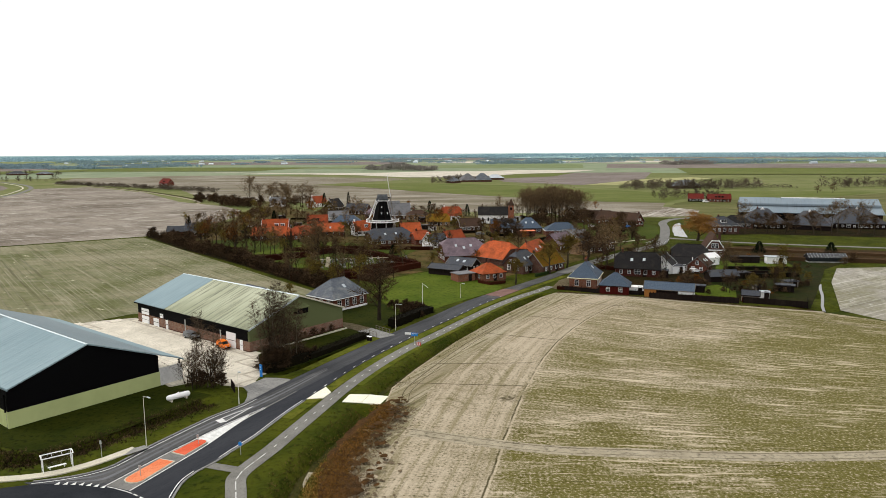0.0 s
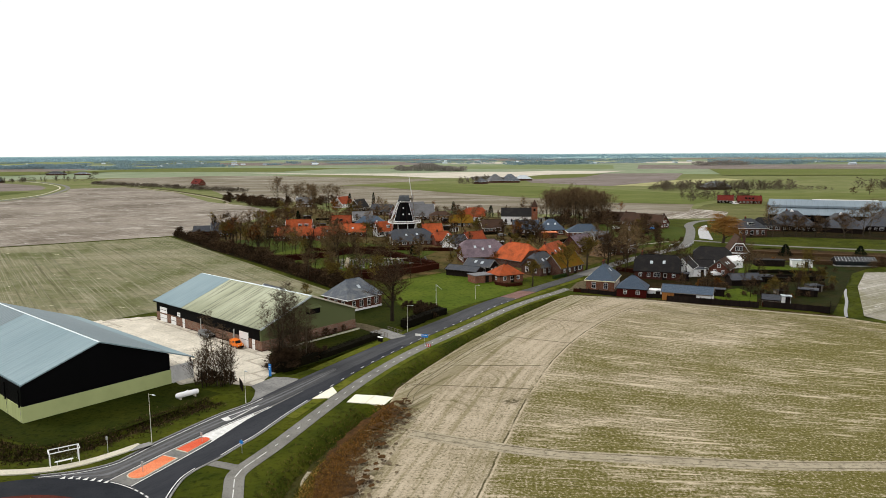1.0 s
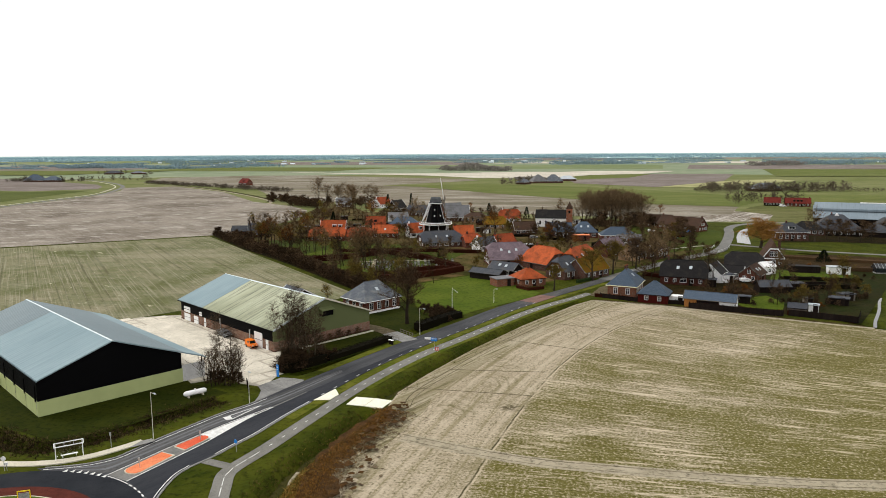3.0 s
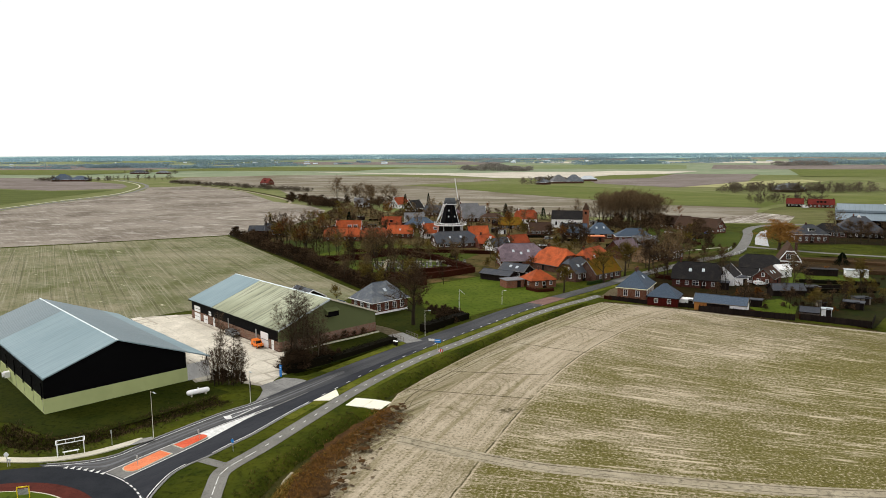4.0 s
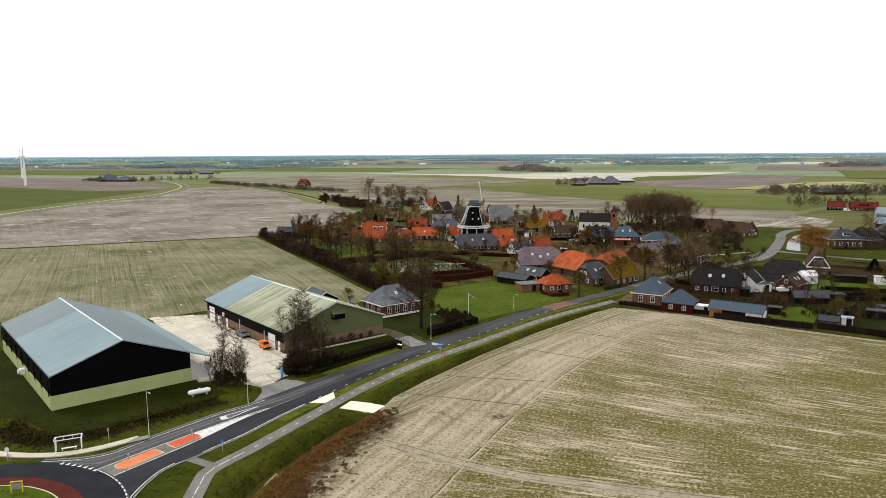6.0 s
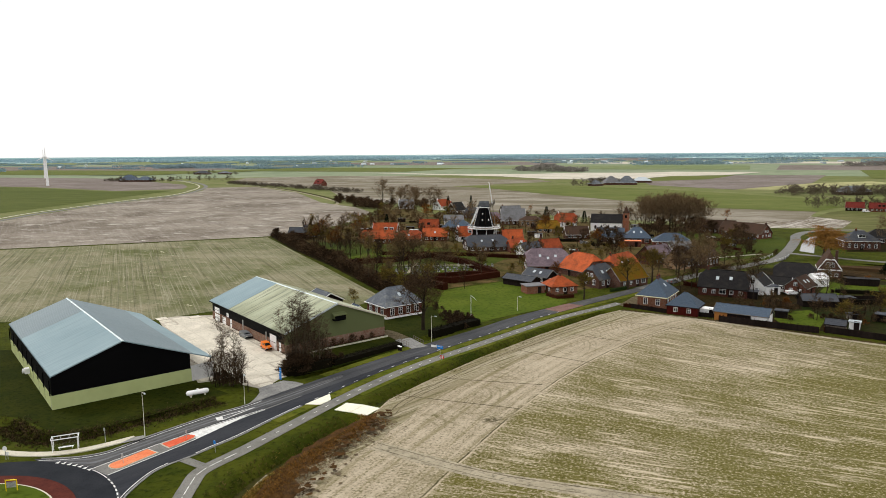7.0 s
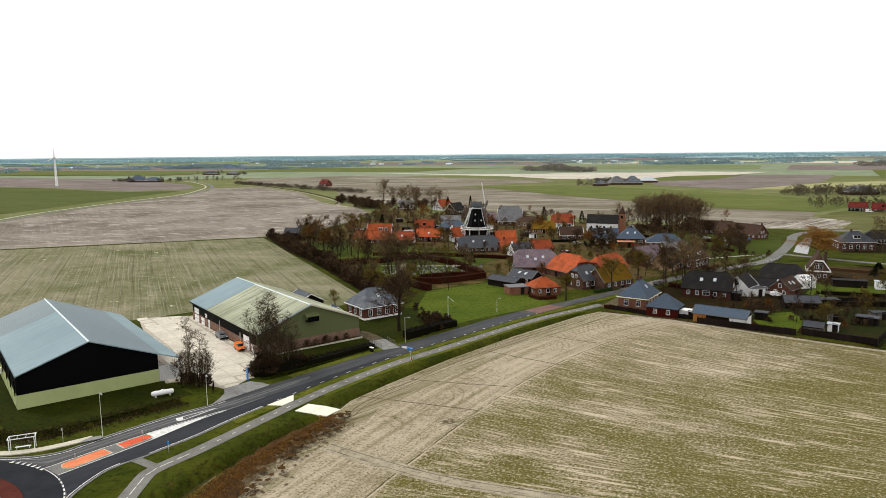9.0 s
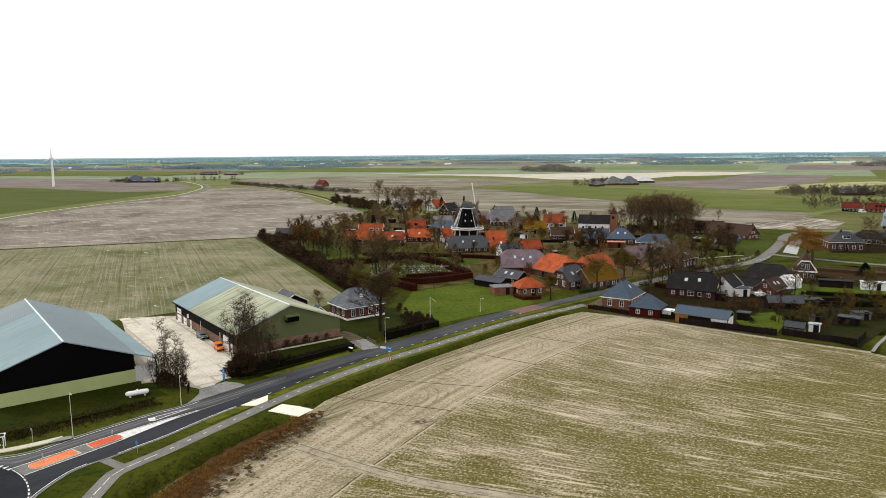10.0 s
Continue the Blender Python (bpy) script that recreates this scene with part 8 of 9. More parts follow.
hedge([(53.5, 197.6), (64.5, 194.0), (76.2, 190.6)], 0.9, 1.5, "hedge_beech", "dark red-brown hedge behind a plank fence")
hedge([(77.8, 191.8), (92.0, 185.4)], 0.9, 1.4, "hedge_beech", "dark red-brown hedge behind a plank fence")
hedge([(28.5, 209.6), (40.2, 204.2)], 0.8, 1.1, "hedge_beech", "brown hedge at the corner house garden")
hedge([(92, 228), (112, 232)], 1.2, 1.6, "hedge_dark", "dark garden hedge between the lawns")
hedge([(94, 246), (118, 244)], 1.0, 1.3, "hedge_dark", "dark clipped hedge along the lawn")
r = random.Random(707)
made = 0
while made < 26:
    x, y, a, l = r.uniform(-120, 90), r.uniform(300, 440), radians(r.choice([8, 20, 40, -60, 100])), r.uniform(4, 8)
    ends = [(x - l * math.cos(a), y - l * math.sin(a)), (x, y), (x + l * math.cos(a), y + l * math.sin(a))]
    if all(inside(px, py, VILLAGE) and open_ground(px, py, 1.0) for px, py in ends):
        kind = r.choice(["hedge_beech", "hedge_dark", "hedge_green"])
        hedge(ends, 0.9, r.uniform(1.2, 1.8), kind, {"hedge_beech": "red-brown beech hedge between gardens", "hedge_dark": "dark bare hedge between gardens", "hedge_green": "dark green hedge between gardens"}[kind])
        made += 1

# rough grass on the ditch sides, reeds at the field corner
for line, half, deep in (DITCHES[0], DITCHES[1], DITCHES[2]):
    tufts(line, half + 0.8, 2600, 0.35, "grass_tuft", "rough grass along the ditch")
EDGE_REED = [(-15.6, 60), (-16.6, 80), (-16.9, 86), (-16.7, 91), (-15.4, 97), (-13.8, 103), (-12.4, 110)]
tufts(EDGE_REED, 2.9, 6400, 0.34, "reed_tuft", "dead orange-brown reeds at the field edge", "reeds")
tufts(offset(EDGE_REED, 2.6), 1.6, 1500, 0.3, "reed_pale", "yellowed dead grass beside the reeds", "reeds")
tufts(offset(EDGE_REED, -2.8), 2.4, 4200, 0.2, "clods", "dark rotting clods on the field edge", "debris", 0.05)
r = random.Random(61)
left_side = [(-14.6 - 4.2 * math.sin(min(1.0, max(0.0, (y - 62) / 52)) * math.pi) + r.uniform(-0.5, 0.5) + max(0, y - 98) * 0.18, y) for y in [60 + 1.6 * k for k in range(34)]]
right_side = [(-13.0 + r.uniform(-1.4, 1.2) - (1.6 if 84 < y < 100 else 0) + max(0, y - 98) * 0.12, y) for y in [60 + 1.1 * k for k in range(49)]]
sheet("reed_bed", left_side + right_side[::-1], "reed", "dead orange-brown reeds lying at the field edge", 0.066, category="reeds")
for k in range(70):
    y = r.uniform(76, 114)
    x, w = -12.9 + max(0, y - 98) * 0.16 + r.gauss(0.4, 0.9), r.uniform(0.2, 0.75)
    sheet("reed_patch", [(x + w * r.uniform(0.4, 1.3) * math.cos(q * math.tau / 9), y + 1.2 * w * r.uniform(0.4, 1.3) * math.sin(q * math.tau / 9)) for q in range(9)], "reed", "tuft of dead reeds lying on the soil", 0.072, category="reeds")
for k in range(110):
    y = r.uniform(64, 112)
    x, w = -12.2 + max(0, y - 98) * 0.1 + abs(r.gauss(0, 1.8)), r.uniform(0.1, 0.42)
    sheet("mud_patch", [(x + w * r.uniform(0.5, 1.2) * math.cos(q * math.tau / 9), y + w * r.uniform(0.5, 1.3) * math.sin(q * math.tau / 9)) for q in range(9)], "mud_wet", "dark wet mud patch on the field edge", 0.03, category="mud")
tufts([(28, 204.6), (47, 199.8), (75, 187.8), (94, 180.2)], 1.2, 1600, 0.3, "clods", "dead grass strip along the field", "grass_tufts")

tufts(DITCHES[2][0][1:], 2.6, 2400, 0.42, "twigs_slim", "dark bramble and dead stalks in the ditch", "ditch_growth")
tufts(DITCHES[2][0][1:], 2.6, 3600, 0.36, "ditch_olive", "olive rough grass in the ditch", "ditch_growth")
tufts(DITCHES[2][0][1:], 3.0, 1200, 0.35, "clods", "dead brown grass along the ditch", "ditch_growth")

# graveyard
stone = Shape().slab([(-0.4, 0), (0.4, 0), (0.4, 0.75), (0.25, 0.95), (-0.25, 0.95), (-0.4, 0.75)], -0.07, 0.07).mesh("headstone")
stone.materials.append(M["stone_grey"])
cover = Shape().box(-0.5, -1.0, 0, 0.5, 1.0, 0.22).mesh("grave_slab")
cover.materials.append(M["stone_grey"])
for i in range(13):
    for j in range(5):
        if (i * 5 + j * 3) % 7 == 0:
            continue
        x, y = -58 + i * 2.7 + j * 0.5, 247.5 + j * 4.6 + i * 0.55
        g = thing("grave", "weathered grey gravestone with a flat slab on the grass", "grave", pose(x, y, 0.05, 0, 0, 12), "graves")
        part("headstone", stone, "stone_grey", g, m=pose(0, 1.15, 0, 90, 0, 0))
        part("grave_slab", cover, "stone_grey", g)
sheet("path", [(-61, 257.5), (-27, 265.5), (-27, 267), (-61, 259)], "soil_track", "pale shell path through the graveyard", 0.075, category="path")
sheet("path", [(-50, 242), (-48.6, 242.3), (-53, 266), (-54.4, 265.7)], "soil_track", "pale shell path between graves", 0.085, category="path")


# ---------------------------------------------------------------- small things
def street_lamp(x, y, h, turn, label="grey steel street lamp with a short arm", arm=1.2):
    t = thing("street_lamp", label, "street lamp", pose(x, y, 0, 0, 0, turn), "street lamps")
    part("pole", Shape().rod((0, 0, -0.3), (0, 0, 1.2), 0.08, 0.07, 8).rod((0, 0, 1.2), (0, 0, h), 0.05, 0.035, 8), "lamp_grey", t)
    part("arm", Shape().rod((0, 0, h - 0.05), (arm, 0, h + 0.12), 0.04, 0.03, 6), "lamp_grey", t)
    part("lamp_head", Shape().loft([[(arm - 0.1, -0.1, h + 0.06), (arm - 0.1, 0.1, h + 0.06), (arm - 0.1, 0.08, h + 0.2), (arm - 0.1, -0.08, h + 0.2)], [(arm + 0.6, -0.12, h + 0.08), (arm + 0.6, 0.12, h + 0.08), (arm + 0.6, 0.06, h + 0.2), (arm + 0.6, -0.06, h + 0.2)]]), "zinc", t)


street_lamp(-45.7, 92.8, 7.7, -35)
street_lamp(-37.9, 110.2, 5.6, -40, "pale lamp post at the yard mouth", 0.3)
street_lamp(-16.3, 159.4, 6.4, -30)
street_lamp(-1.2, 196.6, 4.2, -30, "short grey street lamp at the meadow", 0.8)
t = thing("flagpole", "white flagpole with a slanting stay at the meadow edge", "flagpole", pose(-11.2, 180.0, 0))
part("pole", Shape().rod((0, 0, -0.2), (0, 0, 7.6), 0.07, 0.05, 8), "white", t)
part("stay", Shape().rod((0, 0, 7.5), (1.5, 0.3, 6.2), 0.05, 0.04, 5), "white", t)

shelter = thing("bus_shelter", "bus shelter with a pale metal frame and a bench", "bus shelter", pose(-54.5, 85.6, 0.0, 0, 0, 38.5) @ Matrix.Diagonal((0.92, 0.92, 0.86, 1)))
for x in (-1.9, 1.9):
    for y in (-0.7, 0.7):
        part("post", Shape().box(x - 0.06, y - 0.06, 0, x + 0.06, y + 0.06, 2.45), "white", shelter)
for x in (-0.65, 0.65):
    part("roof_bar", Shape().box(x - 0.03, -0.8, 2.48, x + 0.03, 0.8, 2.56), "steel", shelter)
part("roof_frame", Shape().box(-2.1, -0.9, 2.44, 2.1, -0.8, 2.58).box(-2.1, 0.8, 2.44, 2.1, 0.9, 2.58).box(-2.1, -0.8, 2.44, -2.0, 0.8, 2.58).box(2.0, -0.8, 2.44, 2.1, 0.8, 2.58), "white", shelter)
part("back_panel", Shape().box(-1.84, 0.68, 0.3, 1.84, 0.71, 2.3), "clear", shelter, "clear glass back")
part("side_panel", Shape().box(-1.91, -0.6, 0.3, -1.89, 0.6, 2.3), "clear", shelter)
part("bench", Shape().box(-1.2, 0.2, 0.42, 1.2, 0.6, 0.5).box(-1.0, 0.35, 0, -0.9, 0.45, 0.42).box(0.9, 0.35, 0, 1.0, 0.45, 0.42), "white", shelter, "white bench")


def sign_post(x, y, turn, h, w, hh, material, label, name="road_sign", back="steel", disc=False):
    t = thing(name, label, "road sign", pose(x, y, 0, 0, 0, turn))
    part("pole", Shape().rod((0, 0, -0.2), (0, 0, h), 0.045, sides=6), "steel", t)
    if disc:
        part("plate", Shape().rod((0, -0.05, h - hh / 2), (0, -0.09, h - hh / 2), w / 2, sides=14), material, t)
    else:
        part("plate", Shape().box(-w / 2, -0.1, h - hh, w / 2, -0.05, h), material, t)
    return t


sign_post(-31.2, 90.6, -20, 2.0, 0.62, 0.62, "blue_paint", "round blue cycle path sign on a post", disc=True)
sign_post(-42.2, 83.6, -10, 1.7, 0.32, 0.6, "steel", "tall grey backed traffic sign on the island")
sign_post(-38.4, 93.6, -10, 1.7, 0.32, 0.5, "steel", "grey backed sign on the small island")
sign_post(-60.6, 80.4, 10, 2.2, 0.7, 0.7, "white", "white backed round sign at the roundabout", disc=True)
sign_post(-60.4, 80.6, 10, 1.2, 0.5, 0.4, "white", "small white sign under another")
sign_post(-50.6, 89.6, 0, 2.4, 0.3, 0.5, "steel", "slim bus stop pole", name="bus_stop_pole")
ds = sign_post(-10.9, 147.6, -10, 2.6, 1.5, 0.75, "blue_paint", "blue direction sign with a white arm on the verge")
part("arrow_plate", Shape().box(-2.2, -0.1, 2.1, -0.78, -0.05, 2.6), "white", ds, "white direction arm")
part("bar", Shape().box(-0.55, -0.112, 2.3, 0.55, -0.102, 2.42), "white", ds, "white bar of small writing")
bl = sign_post(-9.8, 145.2, -10, 1.1, 0.9, 0.7, "red_paint", "red and white striped barrier board", name="barrier_board")
part("bar", Shape().box(-0.3, -0.112, 0.45, -0.1, -0.102, 1.05).box(0.12, -0.112, 0.45, 0.3, -0.102, 1.05), "white", bl, "white stripe")
yl = thing("chevron_board", "yellow framed grey board on the roundabout", "road sign", pose(-51.0, 72.5, 0.2, 0, 0, 25))
part("frame", Shape().box(-0.75, -0.05, 0, -0.65, 0.05, 1.5).box(0.65, -0.05, 0, 0.75, 0.05, 1.5).box(-0.75, -0.05, 1.5, 0.75, 0.05, 1.62), "yellow_paint", yl, "yellow frame")
part("board", Shape().box(-0.6, -0.03, 0.5, 0.6, 0.03, 1.3), "stone_grey", yl)
bs_ = thing("notice_board", "blue upright company sign with plain bars at the yard mouth", "sign", pose(-38.4, 124.6, 0, 0, 0, -30))
part("panel", Shape().box(-0.3, -0.08, 0, 0.3, 0.08, 2.4), "blue_paint", bs_)
part("bar", Shape().box(-0.22, -0.1, 1.9, 0.22, -0.085, 2.0).box(-0.22, -0.1, 1.4, 0.1, -0.085, 1.48), "white", bs_, "white bar of writing")
gate = thing("gate", "dark steel sliding gate at the yard", "gate", pose(-41.2, 116.9, 0, 0, 0, 120))
part("gate_frame", Shape().box(-1.6, -0.05, 0.1, 1.6, 0.05, 0.2).box(-1.6, -0.05, 1.6, 1.6, 0.05, 1.7).box(-1.6, -0.05, 0.2, -1.5, 0.05, 1.6).box(1.5, -0.05, 0.2, 1.6, 0.05, 1.6), "timber_dark", gate)
for k in range(14):
    part("bar", Shape().box(-1.42 + k * 0.215, -0.02, 0.2, -1.38 + k * 0.215, 0.02, 1.6), "timber_dark", gate)

tank = thing("gas_tank", "white horizontal gas tank on short feet in the grass", "gas tank", pose(-49.0, 111.9, 0, 0, 0, 48))
prof = [(-2.1, 0.05), (-2.05, 0.24), (-1.9, 0.4), (-1.65, 0.47), (1.65, 0.47), (1.9, 0.4), (2.05, 0.24), (2.1, 0.05)]
part("vessel", Shape().loft([[(x, rr * math.cos(k * math.tau / 16), 0.82 + rr * math.sin(k * math.tau / 16)) for k in range(16)] for x, rr in prof]), "white", tank, smooth=True)
part("dome", Shape().rod((0, 0, 1.2), (0, 0, 1.45), 0.2, 0.18, 12), "white", tank)
for x in (-1.3, 1.3):
    part("foot", Shape().box(x - 0.12, -0.4, -0.1, x + 0.12, 0.4, 0.5), "concrete", tank)


def car(x, y, turn, paint, label, L=4.3, W=1.75, H=1.8, name="van"):
    """A car or small van: body with bonnet and cabin, windows, lights, four wheels."""
    c = thing(name, label, "car", pose(x, y, 0.1, 0, 0, turn))
    h2 = W / 2
    side = [(-L / 2, 0.35), (L / 2, 0.35), (L / 2, 0.75), (L / 2 - 0.1, 0.95), (L * 0.24, 1.05), (L * 0.12, H - 0.05), (0, H), (-L / 2 + 0.12, H), (-L / 2, H - 0.25)]
    body = Shape().loft([[(px, yy * (0.9 if pz > 1.1 else 1.0), pz) for px, pz in side] for yy in (-h2, h2)])
    part("body", body, paint, c)
    part("windscreen", Shape().add([(L * 0.245, -h2 * 0.84, 1.08), (L * 0.245, h2 * 0.84, 1.08), (L * 0.135, h2 * 0.8, H - 0.12), (L * 0.135, -h2 * 0.8, H - 0.12), (L * 0.225, -h2 * 0.84, 1.08), (L * 0.225, h2 * 0.84, 1.08), (L * 0.115, h2 * 0.8, H - 0.12), (L * 0.115, -h2 * 0.8, H - 0.12)],
                                   [(0, 1, 2, 3), (7, 6, 5, 4), (0, 4, 5, 1), (1, 5, 6, 2), (2, 6, 7, 3), (3, 7, 4, 0)]), "glass", c)
    for s in (-1, 1):
        part("side_window", Shape().box(-L * 0.12, s * h2 * 0.93 - 0.03, 1.12, L * 0.13, s * h2 * 0.93 + 0.03, H - 0.2), "glass", c)
        part("headlight", Shape().box(L / 2 - 0.08, s * (h2 - 0.28) - 0.15, 0.66, L / 2 + 0.02, s * (h2 - 0.28) + 0.15, 0.84), "white", c)
        part("tail_light", Shape().box(-L / 2 - 0.02, s * (h2 - 0.16) - 0.1, 0.8, -L / 2 + 0.05, s * (h2 - 0.16) + 0.1, 1.2), "red_paint", c)
        for wx in (-L * 0.31, L * 0.32):
            w = part("wheel", Shape().rod((wx, s * (h2 - 0.16), 0.32), (wx, s * (h2 + 0.02), 0.32), 0.32, sides=14), "rubber", c)
            part("rim", Shape().rod((wx, s * (h2 - 0.05), 0.32), (wx, s * (h2 + 0.035), 0.32), 0.19, sides=10), "steel", w)
    part("rear_window", Shape().box(-L / 2 - 0.015, -h2 * 0.7, 1.15, -L / 2 + 0.04, h2 * 0.7, H - 0.3), "glass", c)
    part("bumper", Shape().box(-L / 2 - 0.06, -h2, 0.3, -L / 2 + 0.05, h2, 0.55).box(L / 2 - 0.05, -h2, 0.3, L / 2 + 0.06, h2, 0.55), "rubber", c)
    return c


car(-52.2, 143.4, -40, "orange_paint", "bright orange delivery van parked at the old barn", 3.5, 1.55, 1.7)
car(-62.6, 151.6, -36, "silver_paint", "grey car parked at the old barn", 4.3, 1.75, 1.45, "parked_car")
car(76.5, 356.0, 10, "silver_paint", "grey car parked on the green", 4.3, 1.75, 1.45, "parked_car")
car(196.5, 572.0, 10, "white", "white van at a far farm", 5.0, 2.0, 2.3)
car(80.0, 239.0, 20, "white", "white car parked behind the houses", 4.3, 1.75, 1.45, "parked_car")
car(44.5, 250.5, 55, "silver_paint", "grey car parked by the street", 4.3, 1.75, 1.45, "parked_car")
car(90.0, 383.0, 55, "blue_paint", "blue car parked by the terrace", 4.3, 1.75, 1.5, "parked_car")

# white rails of the village bridge, and its quay
vb = thing("bridge_railing", "pale grey railings of the village canal bridge", "railing")
for d in (-3.2, 3.2):
    ln = offset([(84.5, 310), (87.5, 314.5), (90.5, 320), (93, 326.5)], d)
    for a, b in zip(ln, ln[1:]):
        part("rail", Shape().rod((*a, 1.05), (*b, 1.05), 0.07, sides=5).rod((*a, 0.6), (*b, 0.6), 0.05, sides=5), "steel", vb)
    for p in ln:
        part("post", Shape().rod((*p, -0.1), (*p, 1.12), 0.08, sides=5), "steel", vb)
band("quay", smooth_line([(52, 303), (62, 312), (74, 322), (86, 331)], 4), 0.5, -0.2, 0.2, "concrete_pale", "pale stone quay edge along the canal", category="quay")
# sheds and parked cars in the back gardens
r = random.Random(515)
made = 0
while made < 26:
    x, y = r.uniform(-120, 96), r.uniform(300, 440)
    if not (inside(x, y, VILLAGE) and open_ground(x, y, 2.0)):
        continue
    made += 1
    if made % 3 == 0:
        car(x, y, r.uniform(0, 360), r.choice(["silver_paint", "white", "rubber"]), "parked car beside a village house", 4.3, 1.75, 1.45, "parked_car")
    else:
        wall = r.choice(["timber_dark", "white", "timber_dark", "brick_brown"])
        flat_shed(x, y, r.choice([5, 20, 40, -25]), r.uniform(3, 5.5), r.uniform(2.4, 3.4), r.uniform(2.1, 2.6), wall, "small white back garden shed" if wall == "white" else "small dark back garden shed", "shed", r.choice(["tile_dark", "zinc", "tile_grey"]))
for x, y, yaw, l, w, h, wall, lab in ((66.5, 231.0, -15, 4, 3, 2.3, "timber_dark", "dark lean-to shed behind a house"), (73.5, 239.5, 20, 5, 3.4, 2.6, "white", "white rendered lean-to behind the houses"), (79.5, 252.0, -10, 4, 3, 2.4, "white", "small white outhouse at the black barn"), (92.0, 229.5, 12, 5.5, 3.2, 1.9, "timber_dark", "dark netted garden frame"), (96.5, 207.0, -25, 5, 3, 2.0, "timber_dark", "dark allotment hut with tarred roof"), (101.0, 214.0, 12, 4, 3, 1.9, "timber_grey", "grey allotment hut with stacked boards"), (70.5, 205.5, -18, 3, 2.4, 2.1, "timber_dark", "small dark tool shed"), (88.6, 208.5, 8, 2.2, 1.6, 1.4, "timber_grey", "grey covered pile in an allotment")):
    flat_shed(x, y, yaw, l, w, h, wall, lab, "shed", "tile_dark")

# bridge to the farmhouse
br = thing("bridge", "small concrete bridge with steel rails over the ditch", "bridge", pose(-20.6, 156.4, 0, 0, 0, 135))
part("deck", Shape().box(-4.4, -2.1, -0.25, 4.4, 2.1, 0.16), "apron_grey", br)
for s in (-1, 1):
    rl = Shape()
    for k in range(5):
        rl.box(-2.6 + k * 1.3 - 0.05, s * 1.95 - 0.05, 0.16, -2.6 + k * 1.3 + 0.05, s * 1.95 + 0.05, 1.1)
    rl.box(-2.7, s * 1.95 - 0.04, 1.1, 2.7, s * 1.95 + 0.04, 1.18).box(-2.7, s * 1.95 - 0.03, 0.6, 2.7, s * 1.95 + 0.03, 0.67)
    part("railing", rl, "timber_grey", br)
band("path", smooth_line([(-23.5, 159.5), (-28, 163.5), (-31.5, 165.5)], 4), 1.9, -0.2, 0.09, "mud", "brown gravel drive to the farmhouse", category="path")
band("garden_wall", smooth_line([(-28.3, 161.0), (-33.2, 154.0), (-38.4, 146.8), (-42.6, 140.6)], 4), 0.1, -0.3, 0.35, "concrete_pale", "low pale wall along the barn garden", category="wall")
for x, y in ((-21.6, 150.2), (-21.0, 149.8)):
    bn = thing("wheelie_bin", "dark wheeled bin with white lid at the roadside", "bin", pose(x, y, 0, 0, 0, 20))
    part("bin_body", Shape().loft([[(-0.22, -0.26, 0.05), (0.22, -0.26, 0.05), (0.22, 0.26, 0.05), (-0.22, 0.26, 0.05)], [(-0.28, -0.34, 1.0), (0.28, -0.34, 1.0), (0.28, 0.34, 1.0), (-0.28, 0.34, 1.0)]]), "timber_dark", bn)
    part("lid", Shape().box(-0.3, -0.36, 1.0, 0.3, 0.38, 1.08), "white", bn)


def fence(line, h, label, gap=2.4):
    t = thing("fence", label, "fence", group="garden fences")
    for (ax, ay), (bx, by) in zip(line, line[1:]):
        l = math.hypot(bx - ax, by - ay)
        n = max(1, int(l / gap))
        a = math.degrees(math.atan2(by - ay, bx - ax))
        for k in range(n):
            f0 = (k + 0.5) / n
            x, y = ax + (bx - ax) * f0, ay + (by - ay) * f0
            w = l / n
            part("fence_panel", Shape().box(-w / 2 + 0.06, -0.03, 0.05, w / 2 - 0.06, 0.03, h), "timber_dark", t, m=pose(x, y, 0, 0, 0, a))
            part("post", Shape().box(-w / 2 - 0.06, -0.06, -0.3, -w / 2 + 0.06, 0.06, h + 0.3), "timber_dark", t, m=pose(x, y, 0, 0, 0, a))


fence([(30.0, 208.6), (40.6, 203.2), (53.0, 200.8)], 1.3, "dark board fence behind the corner house")
fence([(53.5, 196.6), (64.5, 193.0), (76.2, 189.6)], 1.7, "tall dark plank fence along the field")
fence([(77.8, 190.8), (92.4, 184.4)], 1.7, "dark plank fence of the allotment")
fence([(92.4, 184.4), (97, 194)], 1.5, "dark fence beside the ditch")
fence([(84, 233), (104, 236)], 1.4, "dark fence between gardens")

gh = thing("greenhouse", "old glass greenhouse with pale frame", "greenhouse", pose(137, 263.5, 0, 0, 0, -4))
part("frame", Shape().box(-7, -2.6, 0, 7, 2.6, 0.5), "stone_grey", gh)
part("roof_glass", Shape().loft([[(x, y, z) for y, z in ((-2.6, 0.5), (2.6, 0.5), (2.6, 2.0), (0, 3.4), (-2.6, 2.0))] for x in (-7, 7)]), "glass", gh, "dark glass panes")
for k in range(13):
    x = -6.9 + k * 1.15
    part("rib", Shape().rod((x, -2.65, 2.02), (x, 0, 3.45), 0.05, sides=4).rod((x, 2.65, 2.02), (x, 0, 3.45), 0.05, sides=4), "steel", gh)

